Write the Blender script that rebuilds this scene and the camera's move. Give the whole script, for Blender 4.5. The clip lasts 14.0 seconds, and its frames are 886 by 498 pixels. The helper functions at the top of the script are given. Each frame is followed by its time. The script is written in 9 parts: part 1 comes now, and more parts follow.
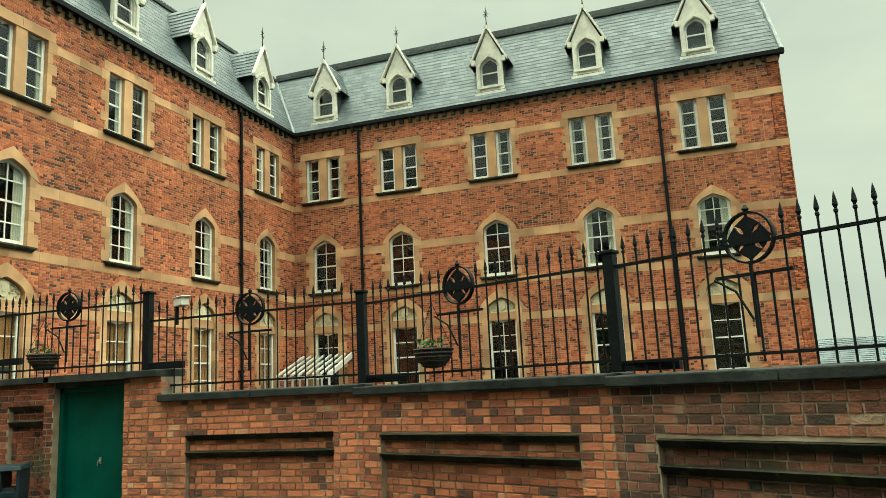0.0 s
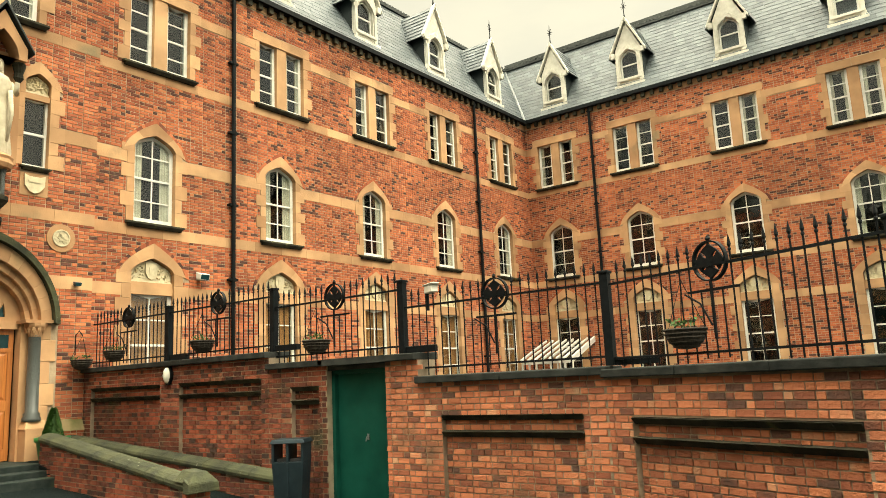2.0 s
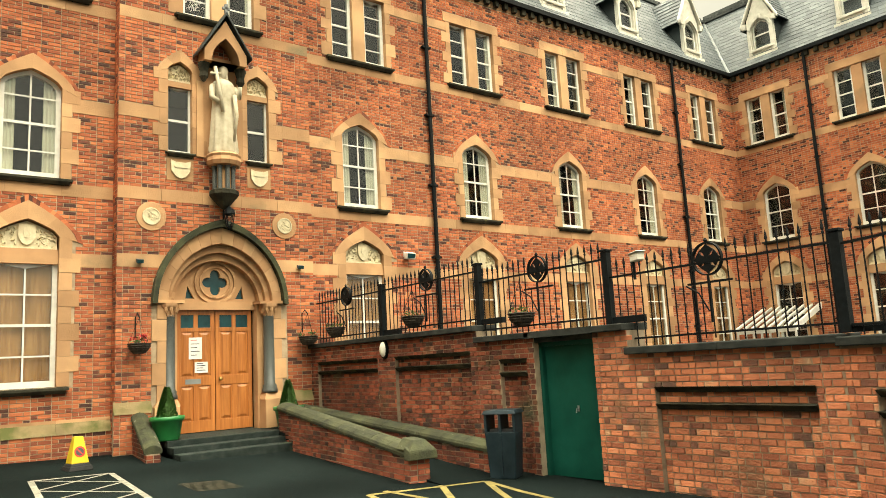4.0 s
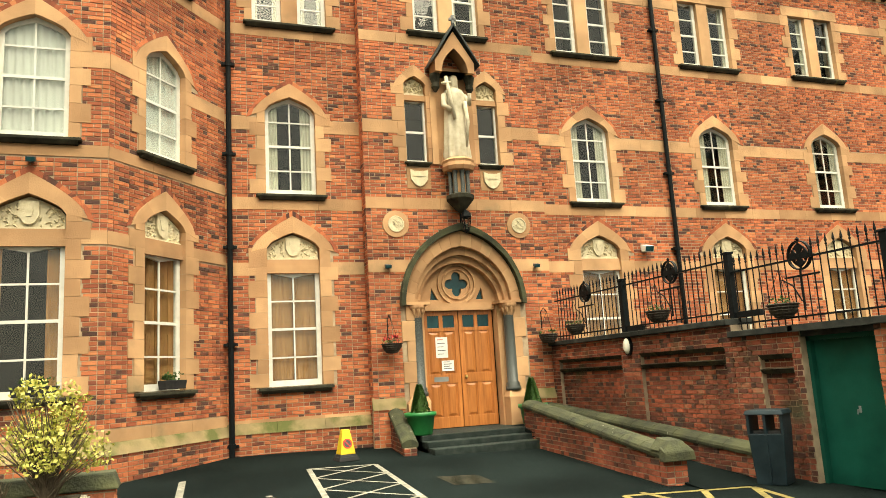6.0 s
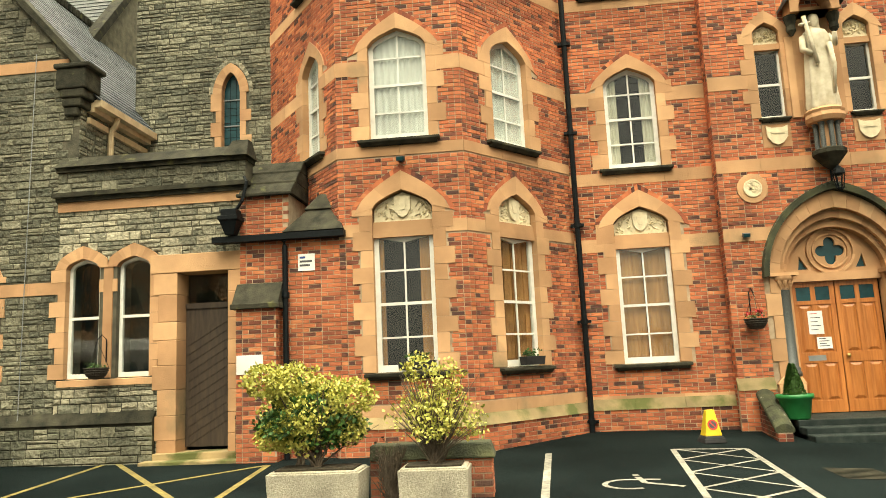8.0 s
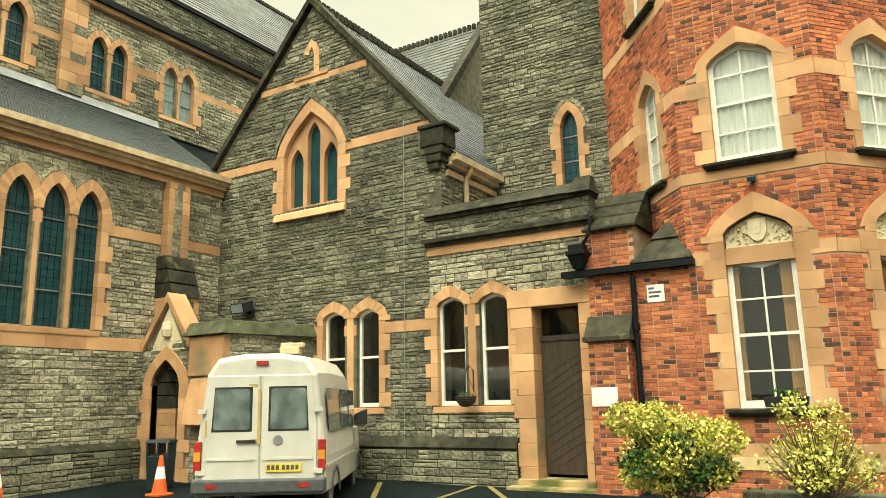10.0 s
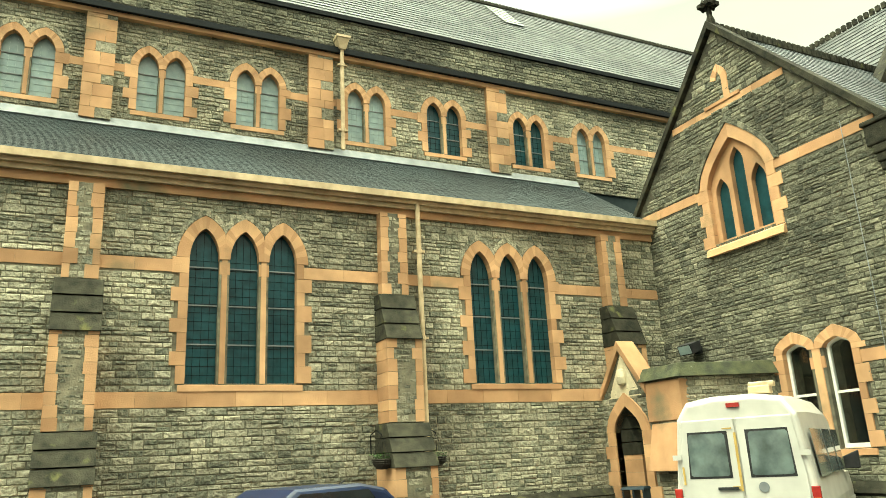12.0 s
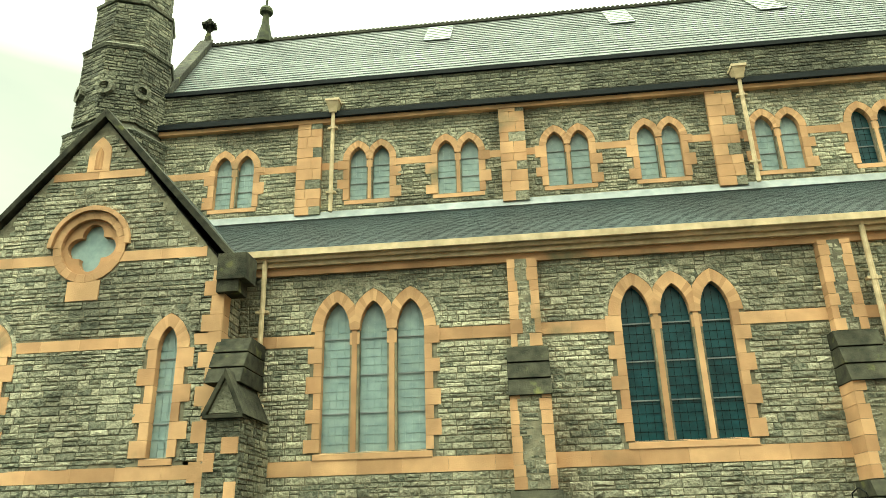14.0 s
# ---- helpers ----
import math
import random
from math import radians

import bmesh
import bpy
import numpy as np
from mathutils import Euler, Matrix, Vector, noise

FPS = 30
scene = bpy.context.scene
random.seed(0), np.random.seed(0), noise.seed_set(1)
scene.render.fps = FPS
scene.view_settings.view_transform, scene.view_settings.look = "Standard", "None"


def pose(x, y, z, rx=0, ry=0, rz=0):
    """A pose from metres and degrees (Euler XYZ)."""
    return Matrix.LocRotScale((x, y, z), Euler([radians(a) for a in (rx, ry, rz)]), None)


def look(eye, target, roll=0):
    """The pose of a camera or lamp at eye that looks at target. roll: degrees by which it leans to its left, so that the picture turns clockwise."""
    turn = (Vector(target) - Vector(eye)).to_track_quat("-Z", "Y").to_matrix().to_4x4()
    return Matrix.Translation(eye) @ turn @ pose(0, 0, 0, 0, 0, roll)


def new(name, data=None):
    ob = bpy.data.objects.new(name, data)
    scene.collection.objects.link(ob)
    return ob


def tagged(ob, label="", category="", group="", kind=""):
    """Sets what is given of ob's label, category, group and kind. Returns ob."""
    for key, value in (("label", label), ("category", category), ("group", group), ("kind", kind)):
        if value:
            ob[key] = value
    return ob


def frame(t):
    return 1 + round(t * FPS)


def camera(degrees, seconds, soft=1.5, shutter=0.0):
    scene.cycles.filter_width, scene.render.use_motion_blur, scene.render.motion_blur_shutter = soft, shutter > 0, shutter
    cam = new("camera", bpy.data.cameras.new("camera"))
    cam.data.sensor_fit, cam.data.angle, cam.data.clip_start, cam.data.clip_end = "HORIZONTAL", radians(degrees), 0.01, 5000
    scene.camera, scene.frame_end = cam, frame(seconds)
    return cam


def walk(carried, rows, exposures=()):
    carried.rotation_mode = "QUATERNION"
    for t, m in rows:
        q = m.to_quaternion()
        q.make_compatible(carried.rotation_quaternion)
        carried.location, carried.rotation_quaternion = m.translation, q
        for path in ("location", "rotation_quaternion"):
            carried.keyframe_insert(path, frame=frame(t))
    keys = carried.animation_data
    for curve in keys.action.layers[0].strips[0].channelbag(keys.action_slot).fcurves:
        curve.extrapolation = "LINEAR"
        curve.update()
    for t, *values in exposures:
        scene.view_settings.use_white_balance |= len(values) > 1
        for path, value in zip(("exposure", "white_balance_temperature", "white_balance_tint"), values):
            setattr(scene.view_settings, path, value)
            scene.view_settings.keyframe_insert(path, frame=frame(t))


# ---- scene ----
cam = camera(61.4, 14.0, 0.8)
PATH = [
    (0, (1.382, -1.749, 1.065), (0.746, 0.114, 1.421), -2.9),
    (0.5, (1.357, -1.743, 1.061), (0.547, 0.048, 1.433), -3.0),
    (1, (1.329, -1.732, 1.059), (0.371, -0.016, 1.428), -2.6),
    (1.5, (1.313, -1.724, 1.049), (0.23, -0.082, 1.412), -2.7),
    (2, (1.303, -1.723, 1.037), (0.115, -0.152, 1.385), -2.7),
    (2.5, (1.282, -1.709, 1.03), (-0.001, -0.209, 1.351), -2.7),
    (3, (1.273, -1.7, 1.026), (-0.111, -0.289, 1.331), -3.0),
    (3.2, (1.267, -1.703, 1.025), (-0.158, -0.332, 1.329), -3.2),
    (5.3, (1.129, -1.788, 1.029), (-0.629, -0.888, 1.345), -3.1),
    (5.5, (1.113, -1.798, 1.029), (-0.672, -0.955, 1.35), -3.4),
    (6, (1.066, -1.826, 1.027), (-0.786, -1.151, 1.361), -3.4),
    (6.5, (1.011, -1.849, 1.033), (-0.897, -1.352, 1.368), -3.3),
    (7, (0.959, -1.887, 1.043), (-0.985, -1.569, 1.387), -3.3),
    (7.5, (0.911, -1.932, 1.06), (-1.058, -1.858, 1.399), -3.1),
    (8, (0.888, -1.952, 1.079), (-1.076, -2.16, 1.394), -2.6),
    (8.2, (0.89, -1.961, 1.085), (-1.061, -2.273, 1.395), -2.3),
    (10.3, (1.141, -2.122, 1.294), (-0.441, -3.271, 1.715), -1.6),
    (10.5, (1.169, -2.146, 1.299), (-0.345, -3.378, 1.735), -1.9),
    (11, (1.252, -2.21, 1.313), (-0.063, -3.638, 1.793), -2.6),
    (11.5, (1.326, -2.275, 1.322), (0.23, -3.866, 1.837), -3.0),
    (12, (1.392, -2.337, 1.327), (0.537, -4.06, 1.873), -3.0),
    (12.5, (1.457, -2.396, 1.329), (0.881, -4.215, 1.927), -2.7),
    (13, (1.524, -2.422, 1.328), (1.213, -4.288, 1.979), -2.6),
    (13.5, (1.564, -2.424, 1.328), (1.507, -4.299, 2.021), -2.0),
    (14, (1.587, -2.398, 1.326), (1.782, -4.252, 2.051), -1.5),
]
EXPOSURES = [(0.0, 0.64, 6750, -17), (0.6, 0.86, 7350, -7), (1.5, 1.06, 7950, 2), (8.5, 1.0, 8000, 3), (10.5, 1.06, 7650, -6), (12.0, 1.26, 7400, -12), (14.0, 1.25, 7250, -18)]
walk(cam, [(t, look(eye, target, roll)) for t, eye, target, roll in PATH], EXPOSURES)
from mathutils import geometry as mathutils_geometry

# ---- light ----
SUN_EL, SUN_AZ = 44.0, 97.0
world = bpy.data.worlds.new("overcast_sky")
scene.world = world
world.use_nodes = True
wn, wl = world.node_tree.nodes, world.node_tree.links
wn.clear()
w_out = wn.new("ShaderNodeOutputWorld")
w_bg = wn.new("ShaderNodeBackground")
w_sky = wn.new("ShaderNodeTexSky")
w_sky.sky_type, w_sky.sun_disc = "NISHITA", False
w_sky.sun_elevation, w_sky.sun_rotation = radians(SUN_EL), radians(180 - SUN_AZ)
w_sky.dust_density, w_sky.air_density = 4.0, 1.0
w_tc = wn.new("ShaderNodeTexCoord")
w_map = wn.new("ShaderNodeMapping")
w_map.inputs["Scale"].default_value = (1.0, 1.0, 2.6)
w_noise = wn.new("ShaderNodeTexNoise")
w_noise.inputs["Scale"].default_value, w_noise.inputs["Detail"].default_value = 2.2, 6.0
w_ramp = wn.new("ShaderNodeValToRGB")
w_ramp.color_ramp.elements[0].position, w_ramp.color_ramp.elements[0].color = 0.3, (7.4, 7.7, 7.6, 1)
w_ramp.color_ramp.elements[1].position, w_ramp.color_ramp.elements[1].color = 0.7, (11.2, 10.9, 9.6, 1)
w_sep = wn.new("ShaderNodeSeparateXYZ")
w_grad = wn.new("ShaderNodeMapRange")
w_grad.inputs["From Min"].default_value, w_grad.inputs["From Max"].default_value = 0.52, 1.0
w_grad.inputs["To Min"].default_value, w_grad.inputs["To Max"].default_value = 0.47, 6.4
w_mul = wn.new("ShaderNodeVectorMath")
w_mul.operation = "SCALE"
w_mix = wn.new("ShaderNodeMix")
w_mix.data_type = "RGBA"
w_mix.inputs["Factor"].default_value = 0.93
wl.new(w_tc.outputs["Generated"], w_map.inputs["Vector"])
wl.new(w_map.outputs["Vector"], w_noise.inputs["Vector"])
wl.new(w_noise.outputs["Fac"], w_ramp.inputs["Fac"])
wl.new(w_tc.outputs["Generated"], w_sep.inputs[0])
wl.new(w_sep.outputs["Z"], w_grad.inputs["Value"])
wl.new(w_ramp.outputs["Color"], w_mul.inputs[0])
w_north = wn.new("ShaderNodeMath")
w_north.operation = "MULTIPLY_ADD"
w_north.inputs[1].default_value, w_north.inputs[2].default_value = 0.05, 1.0
w_both = wn.new("ShaderNodeMath")
w_both.operation = "MULTIPLY"
wl.new(w_sep.outputs["Y"], w_north.inputs[0])
wl.new(w_grad.outputs[0], w_both.inputs[0])
wl.new(w_north.outputs[0], w_both.inputs[1])
wl.new(w_both.outputs[0], w_mul.inputs["Scale"])
wl.new(w_sky.outputs["Color"], w_mix.inputs["A"])
wl.new(w_mul.outputs["Vector"], w_mix.inputs["B"])
wl.new(w_mix.outputs["Result"], w_bg.inputs["Color"])
w_bg.inputs["Strength"].default_value = 0.1
wl.new(w_bg.outputs[0], w_out.inputs[0])

sun = new("sun", bpy.data.lights.new("sun", "SUN"))
sun.data.energy, sun.data.angle, sun.data.color = 0.95, radians(40), (1.0, 0.95, 0.86)
sun.matrix_world = look((20 * math.sin(radians(SUN_AZ)), -20 * math.cos(radians(SUN_AZ)), 20 * math.tan(radians(SUN_EL))), (0, 0, 0))


# ---- materials ----
def material(name, low, high, scale=3.0, rough=0.85, bump=0.3, bump_scale=40.0, island=0.0, stain=0.25, stain_scale=0.6, metal=0.0, stretch=(1, 1, 1), third=None, spec=0.35, moss=None, burnt=None, relief=0.02):
    m = bpy.data.materials.new(name)
    m.use_nodes = True
    n, l = m.node_tree.nodes, m.node_tree.links
    p = n["Principled BSDF"]
    p.inputs["Roughness"].default_value, p.inputs["Metallic"].default_value = rough, metal
    p.inputs["Specular IOR Level"].default_value = spec
    tc = n.new("ShaderNodeTexCoord")
    mp = n.new("ShaderNodeMapping")
    mp.inputs["Scale"].default_value = stretch
    l.new(tc.outputs["Object"], mp.inputs["Vector"])

    def noise_node(s, detail=5.0):
        t = n.new("ShaderNodeTexNoise")
        t.inputs["Scale"].default_value, t.inputs["Detail"].default_value = s, detail
        l.new(mp.outputs["Vector"], t.inputs["Vector"])
        return t

    grain = noise_node(scale)
    ramp = n.new("ShaderNodeValToRGB")
    e = ramp.color_ramp.elements
    e[0].position, e[0].color = 0.3, (*low, 1)
    e[1].position, e[1].color = 0.7, (*high, 1)
    fac = grain.outputs["Fac"]
    if third:
        x = e.new(0.93)
        x.color = (*third, 1)
    if island:
        geo = n.new("ShaderNodeNewGeometry")
        info = n.new("ShaderNodeObjectInfo")
        add = n.new("ShaderNodeMath")
        add.operation = "ADD"
        l.new(geo.outputs["Random Per Island"], add.inputs[0])
        l.new(info.outputs["Random"], add.inputs[1])
        fr_ = n.new("ShaderNodeMath")
        fr_.operation = "FRACT"
        l.new(add.outputs[0], fr_.inputs[0])
        mx = n.new("ShaderNodeMix")
        mx.inputs["Factor"].default_value = island
        l.new(fac, mx.inputs["A"])
        l.new(fr_.outputs[0], mx.inputs["B"])
        fac = mx.outputs["Result"]
        e[0].position, e[1].position = 0.12, 0.8
    if burnt:
        e[0].position = 0.27
        y = e.new(0.15)
        y.color = (*burnt, 1)
    l.new(fac, ramp.inputs["Fac"])
    col = ramp.outputs["Color"]
    if stain:
        big = noise_node(stain_scale, 6.0)
        mr = n.new("ShaderNodeMapRange")
        mr.inputs["From Min"].default_value, mr.inputs["From Max"].default_value = 0.35, 0.65
        mr.inputs["To Min"].default_value, mr.inputs["To Max"].default_value = 1.0 - stain, 1.0 + stain * 0.35
        l.new(big.outputs["Fac"], mr.inputs["Value"])
        sc = n.new("ShaderNodeVectorMath")
        sc.operation = "SCALE"
        l.new(col, sc.inputs[0])
        l.new(mr.outputs[0], sc.inputs["Scale"])
        col = sc.outputs["Vector"]
    if moss:
        mo = noise_node(moss[1], 8.0)
        mr = n.new("ShaderNodeMapRange")
        mr.inputs["From Min"].default_value, mr.inputs["From Max"].default_value = moss[2], moss[2] + 0.12
        l.new(mo.outputs["Fac"], mr.inputs["Value"])
        mix = n.new("ShaderNodeMix")
        mix.data_type = "RGBA"
        mix.inputs["B"].default_value = (*moss[0], 1)
        l.new(mr.outputs[0], mix.inputs["Factor"])
        l.new(col, mix.inputs["A"])
        col = mix.outputs["Result"]
    l.new(col, p.inputs["Base Color"])
    if bump:
        fine = noise_node(bump_scale, 6.0)
        b = n.new("ShaderNodeBump")
        b.inputs["Strength"].default_value, b.inputs["Distance"].default_value = bump, relief
        l.new(fine.outputs["Fac"], b.inputs["Height"])
        l.new(b.outputs["Normal"], p.inputs["Normal"])
    return m


def glass_material(name, tint, rough=0.02, gloss=1.0):
    m = bpy.data.materials.new(name)
    m.use_nodes = True
    n, l = m.node_tree.nodes, m.node_tree.links
    n.clear()
    out = n.new("ShaderNodeOutputMaterial")
    mix = n.new("ShaderNodeMixShader")
    tr = n.new("ShaderNodeBsdfTransparent")
    gl = n.new("ShaderNodeBsdfGlossy")
    lw = n.new("ShaderNodeLayerWeight")
    lw.inputs["Blend"].default_value = 0.5
    po = n.new("ShaderNodeMath")
    po.operation = "POWER"
    po.inputs[1].default_value = 3.0
    fr_ = n.new("ShaderNodeMath")
    fr_.operation = "MULTIPLY_ADD"
    fr_.inputs[1].default_value, fr_.inputs[2].default_value = 0.36, 0.04 + 0.06 * gloss
    l.new(lw.outputs["Facing"], po.inputs[0])
    l.new(po.outputs[0], fr_.inputs[0])
    tr.inputs["Color"].default_value = (*tint, 1)
    gl.inputs["Roughness"].default_value = rough
    tc = n.new("ShaderNodeTexCoord")
    t = n.new("ShaderNodeTexNoise")
    t.inputs["Scale"].default_value = 2.3
    l.new(tc.outputs["Object"], t.inputs["Vector"])
    b = n.new("ShaderNodeBump")
    b.inputs["Strength"].default_value, b.inputs["Distance"].default_value = 0.12, 0.03
    l.new(t.outputs["Fac"], b.inputs["Height"])
    l.new(b.outputs["Normal"], gl.inputs["Normal"])
    l.new(fr_.outputs[0], mix.inputs[0])
    l.new(tr.outputs[0], mix.inputs[1])
    l.new(gl.outputs[0], mix.inputs[2])
    l.new(mix.outputs[0], out.inputs[0])
    return m


M_BRICK = material("red_brick", (0.31, 0.085, 0.045), (0.57, 0.175, 0.077), 5, 0.9, 0.4, 60, 0.75, 0.3, 0.5, third=(0.66, 0.27, 0.12), burnt=(0.085, 0.04, 0.032))
M_BRICK_OLD = material("weathered_brick", (0.36, 0.115, 0.065), (0.74, 0.26, 0.13), 6, 0.92, 0.8, 45, 0.7, 0.4, 0.8, third=(0.66, 0.44, 0.28), moss=((0.12, 0.085, 0.055), 1.1, 0.62), burnt=(0.13, 0.07, 0.055))
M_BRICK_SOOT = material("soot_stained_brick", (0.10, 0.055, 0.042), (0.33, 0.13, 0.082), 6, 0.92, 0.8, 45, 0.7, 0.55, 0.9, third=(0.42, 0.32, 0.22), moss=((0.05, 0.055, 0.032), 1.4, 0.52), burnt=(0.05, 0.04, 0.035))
M_BRICK_DAMP = material("damp_dark_red_brick", (0.15, 0.048, 0.033), (0.40, 0.105, 0.055), 6, 0.92, 0.8, 45, 0.7, 0.5, 0.9, third=(0.34, 0.2, 0.12), moss=((0.05, 0.05, 0.025), 1.3, 0.6), burnt=(0.06, 0.035, 0.028))
M_MORTAR = material("mortar", (0.34, 0.25, 0.17), (0.50, 0.39, 0.27), 8, 0.95, 0.4, 60)
M_MORTAR_OLD = material("old_mortar", (0.22, 0.17, 0.12), (0.40, 0.31, 0.22), 6, 0.95, 0.5, 50, stain=0.4)
M_SAND = material("sandstone", (0.38, 0.205, 0.105), (0.63, 0.38, 0.205), 2.5, 0.9, 0.3, 50, 0.5, 0.3, 0.9, moss=((0.17, 0.15, 0.09), 0.7, 0.64))
M_CARVED = material("pale_carved_stone", (0.58, 0.50, 0.34), (0.74, 0.66, 0.47), 9, 0.9, 0.4, 60, stain=0.2)
M_DARKSTONE = material("weathered_dark_stone", (0.022, 0.023, 0.018), (0.07, 0.066, 0.046), 5, 0.93, 0.6, 40, stain=0.5, moss=((0.12, 0.12, 0.05), 3.0, 0.62), spec=0.15)
M_MOSSY = material("mossy_coping_stone", (0.028, 0.033, 0.022), (0.085, 0.09, 0.045), 4, 0.95, 0.7, 35, stain=0.4, moss=((0.50, 0.50, 0.42), 9.0, 0.69))
M_RUBBLE = material("rubble_stone", (0.155, 0.16, 0.12), (0.50, 0.46, 0.335), 13, 0.93, 1.0, 13, 0.42, 0.55, 0.45, third=(0.56, 0.48, 0.31), burnt=(0.10, 0.105, 0.08), relief=0.07)
M_DRUBMORT = material("dark_rubble_mortar", (0.055, 0.053, 0.04), (0.15, 0.14, 0.1), 5, 0.95, 0.6, 30, stain=0.4, stain_scale=0.35)
M_RUBMORT = material("rubble_mortar", (0.12, 0.11, 0.08), (0.27, 0.245, 0.17), 5, 0.95, 0.6, 30, stain=0.35, stain_scale=0.35)
M_DRUBBLE = material("dark_rubble_stone", (0.055, 0.062, 0.047), (0.26, 0.25, 0.18), 13, 0.93, 1.0, 13, 0.5, 0.55, 0.45, third=(0.42, 0.37, 0.25), relief=0.07)
M_SLATE = material("blue_grey_slate", (0.05, 0.064, 0.072), (0.115, 0.137, 0.147), 3, 0.5, 0.25, 60, 0.55, 0.25, 0.5, spec=0.3)
M_SLATE_PALE = material("pale_weathered_slate", (0.045, 0.053, 0.053), (0.10, 0.108, 0.102), 3, 0.65, 0.25, 60, 0.6, 0.3, 0.4, spec=0.25)
M_SLATE_DARK = material("dark_slate", (0.017, 0.027, 0.029), (0.036, 0.050, 0.052), 3, 0.5, 0.25, 60, 0.4, 0.35, 0.5, spec=0.3)
M_LEAD = material("lead_flashing", (0.16, 0.18, 0.19), (0.26, 0.28, 0.28), 4, 0.5, 0.2, 30)
M_WHITE = material("white_paint", (0.66, 0.66, 0.62), (0.78, 0.78, 0.73), 8, 0.5, 0.08, 50, stain=0.12)
M_CREAM = material("cream_paint", (0.47, 0.355, 0.215), (0.60, 0.47, 0.30), 6, 0.55, 0.1, 40, stain=0.2, stain_scale=1.5)
M_IRON = material("black_painted_iron", (0.003, 0.005, 0.006), (0.008, 0.011, 0.013), 20, 0.55, 0.15, 60, stain=0.3, spec=0.12)
M_ASPHALT = material("damp_asphalt", (0.005, 0.009, 0.009), (0.014, 0.020, 0.020), 60, 0.9, 0.5, 180, stain=0.4, stain_scale=0.5, third=(0.05, 0.058, 0.056), spec=0.02)
M_STEP = material("dark_step_stone", (0.012, 0.02, 0.019), (0.034, 0.044, 0.041), 6, 0.7, 0.4, 40, spec=0.12, moss=((0.05, 0.065, 0.03), 2.0, 0.62))
M_PLASTER = material("plain_plaster", (0.30, 0.27, 0.21), (0.4, 0.36, 0.28), 3, 0.9, 0.1, 30)
# near-black colour paints in the shade of unlit rooms behind the glass
M_ROOM_SHADE = material("near_black_room_shade", (0.010, 0.018, 0.020), (0.024, 0.036, 0.039), 3, 0.9, 0.1, 30)
M_CURTAIN = material("cream_curtain", (0.62, 0.58, 0.47), (0.78, 0.74, 0.62), 5, 0.9, 0.1, 60, stain=0.15)
M_NET = material("white_net_curtain", (0.74, 0.74, 0.70), (0.86, 0.86, 0.82), 5, 0.9, 0.1, 60, stain=0.1)
M_SHUTTER = material("brown_wood_shutter", (0.34, 0.15, 0.055), (0.54, 0.28, 0.11), 4, 0.55, 0.2, 30, stretch=(6, 6, 0.6))
M_OAK = material("varnished_oak", (0.37, 0.12, 0.03), (0.56, 0.21, 0.06), 3.5, 0.38, 0.15, 40, stretch=(7, 7, 0.5), stain=0.2, spec=0.5)
M_GLASS = glass_material("window_glass", (0.88, 0.91, 0.90), 0.02, 0.35)
# two copies of one glass: dark teal, and paler with sky reflection painted in
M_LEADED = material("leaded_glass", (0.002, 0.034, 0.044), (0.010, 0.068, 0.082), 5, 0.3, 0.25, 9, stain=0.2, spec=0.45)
M_LEADED_SKY = material("sky_sheen_leaded_glass", (0.19, 0.27, 0.27), (0.30, 0.39, 0.38), 5, 0.3, 0.2, 14, stain=0.2, spec=0.6)
M_GREEN_GATE = material("dark_green_paint", (0.002, 0.05, 0.036), (0.005, 0.075, 0.055), 3, 0.55, 0.1, 30, stain=0.2, spec=0.12)


# ---- mesh building ----
class Face:
    """A vertical plane: u along it, z up, d out of it."""

    def __init__(self, ox, oy, ux, uy):
        k = math.hypot(ux, uy)
        self.o, self.u, self.n = (ox, oy), (ux / k, uy / k), (uy / k, -ux / k)

    def p(self, u, z, d=0.0):
        return (self.o[0] + self.u[0] * u + self.n[0] * d, self.o[1] + self.u[1] * u + self.n[1] * d, z)


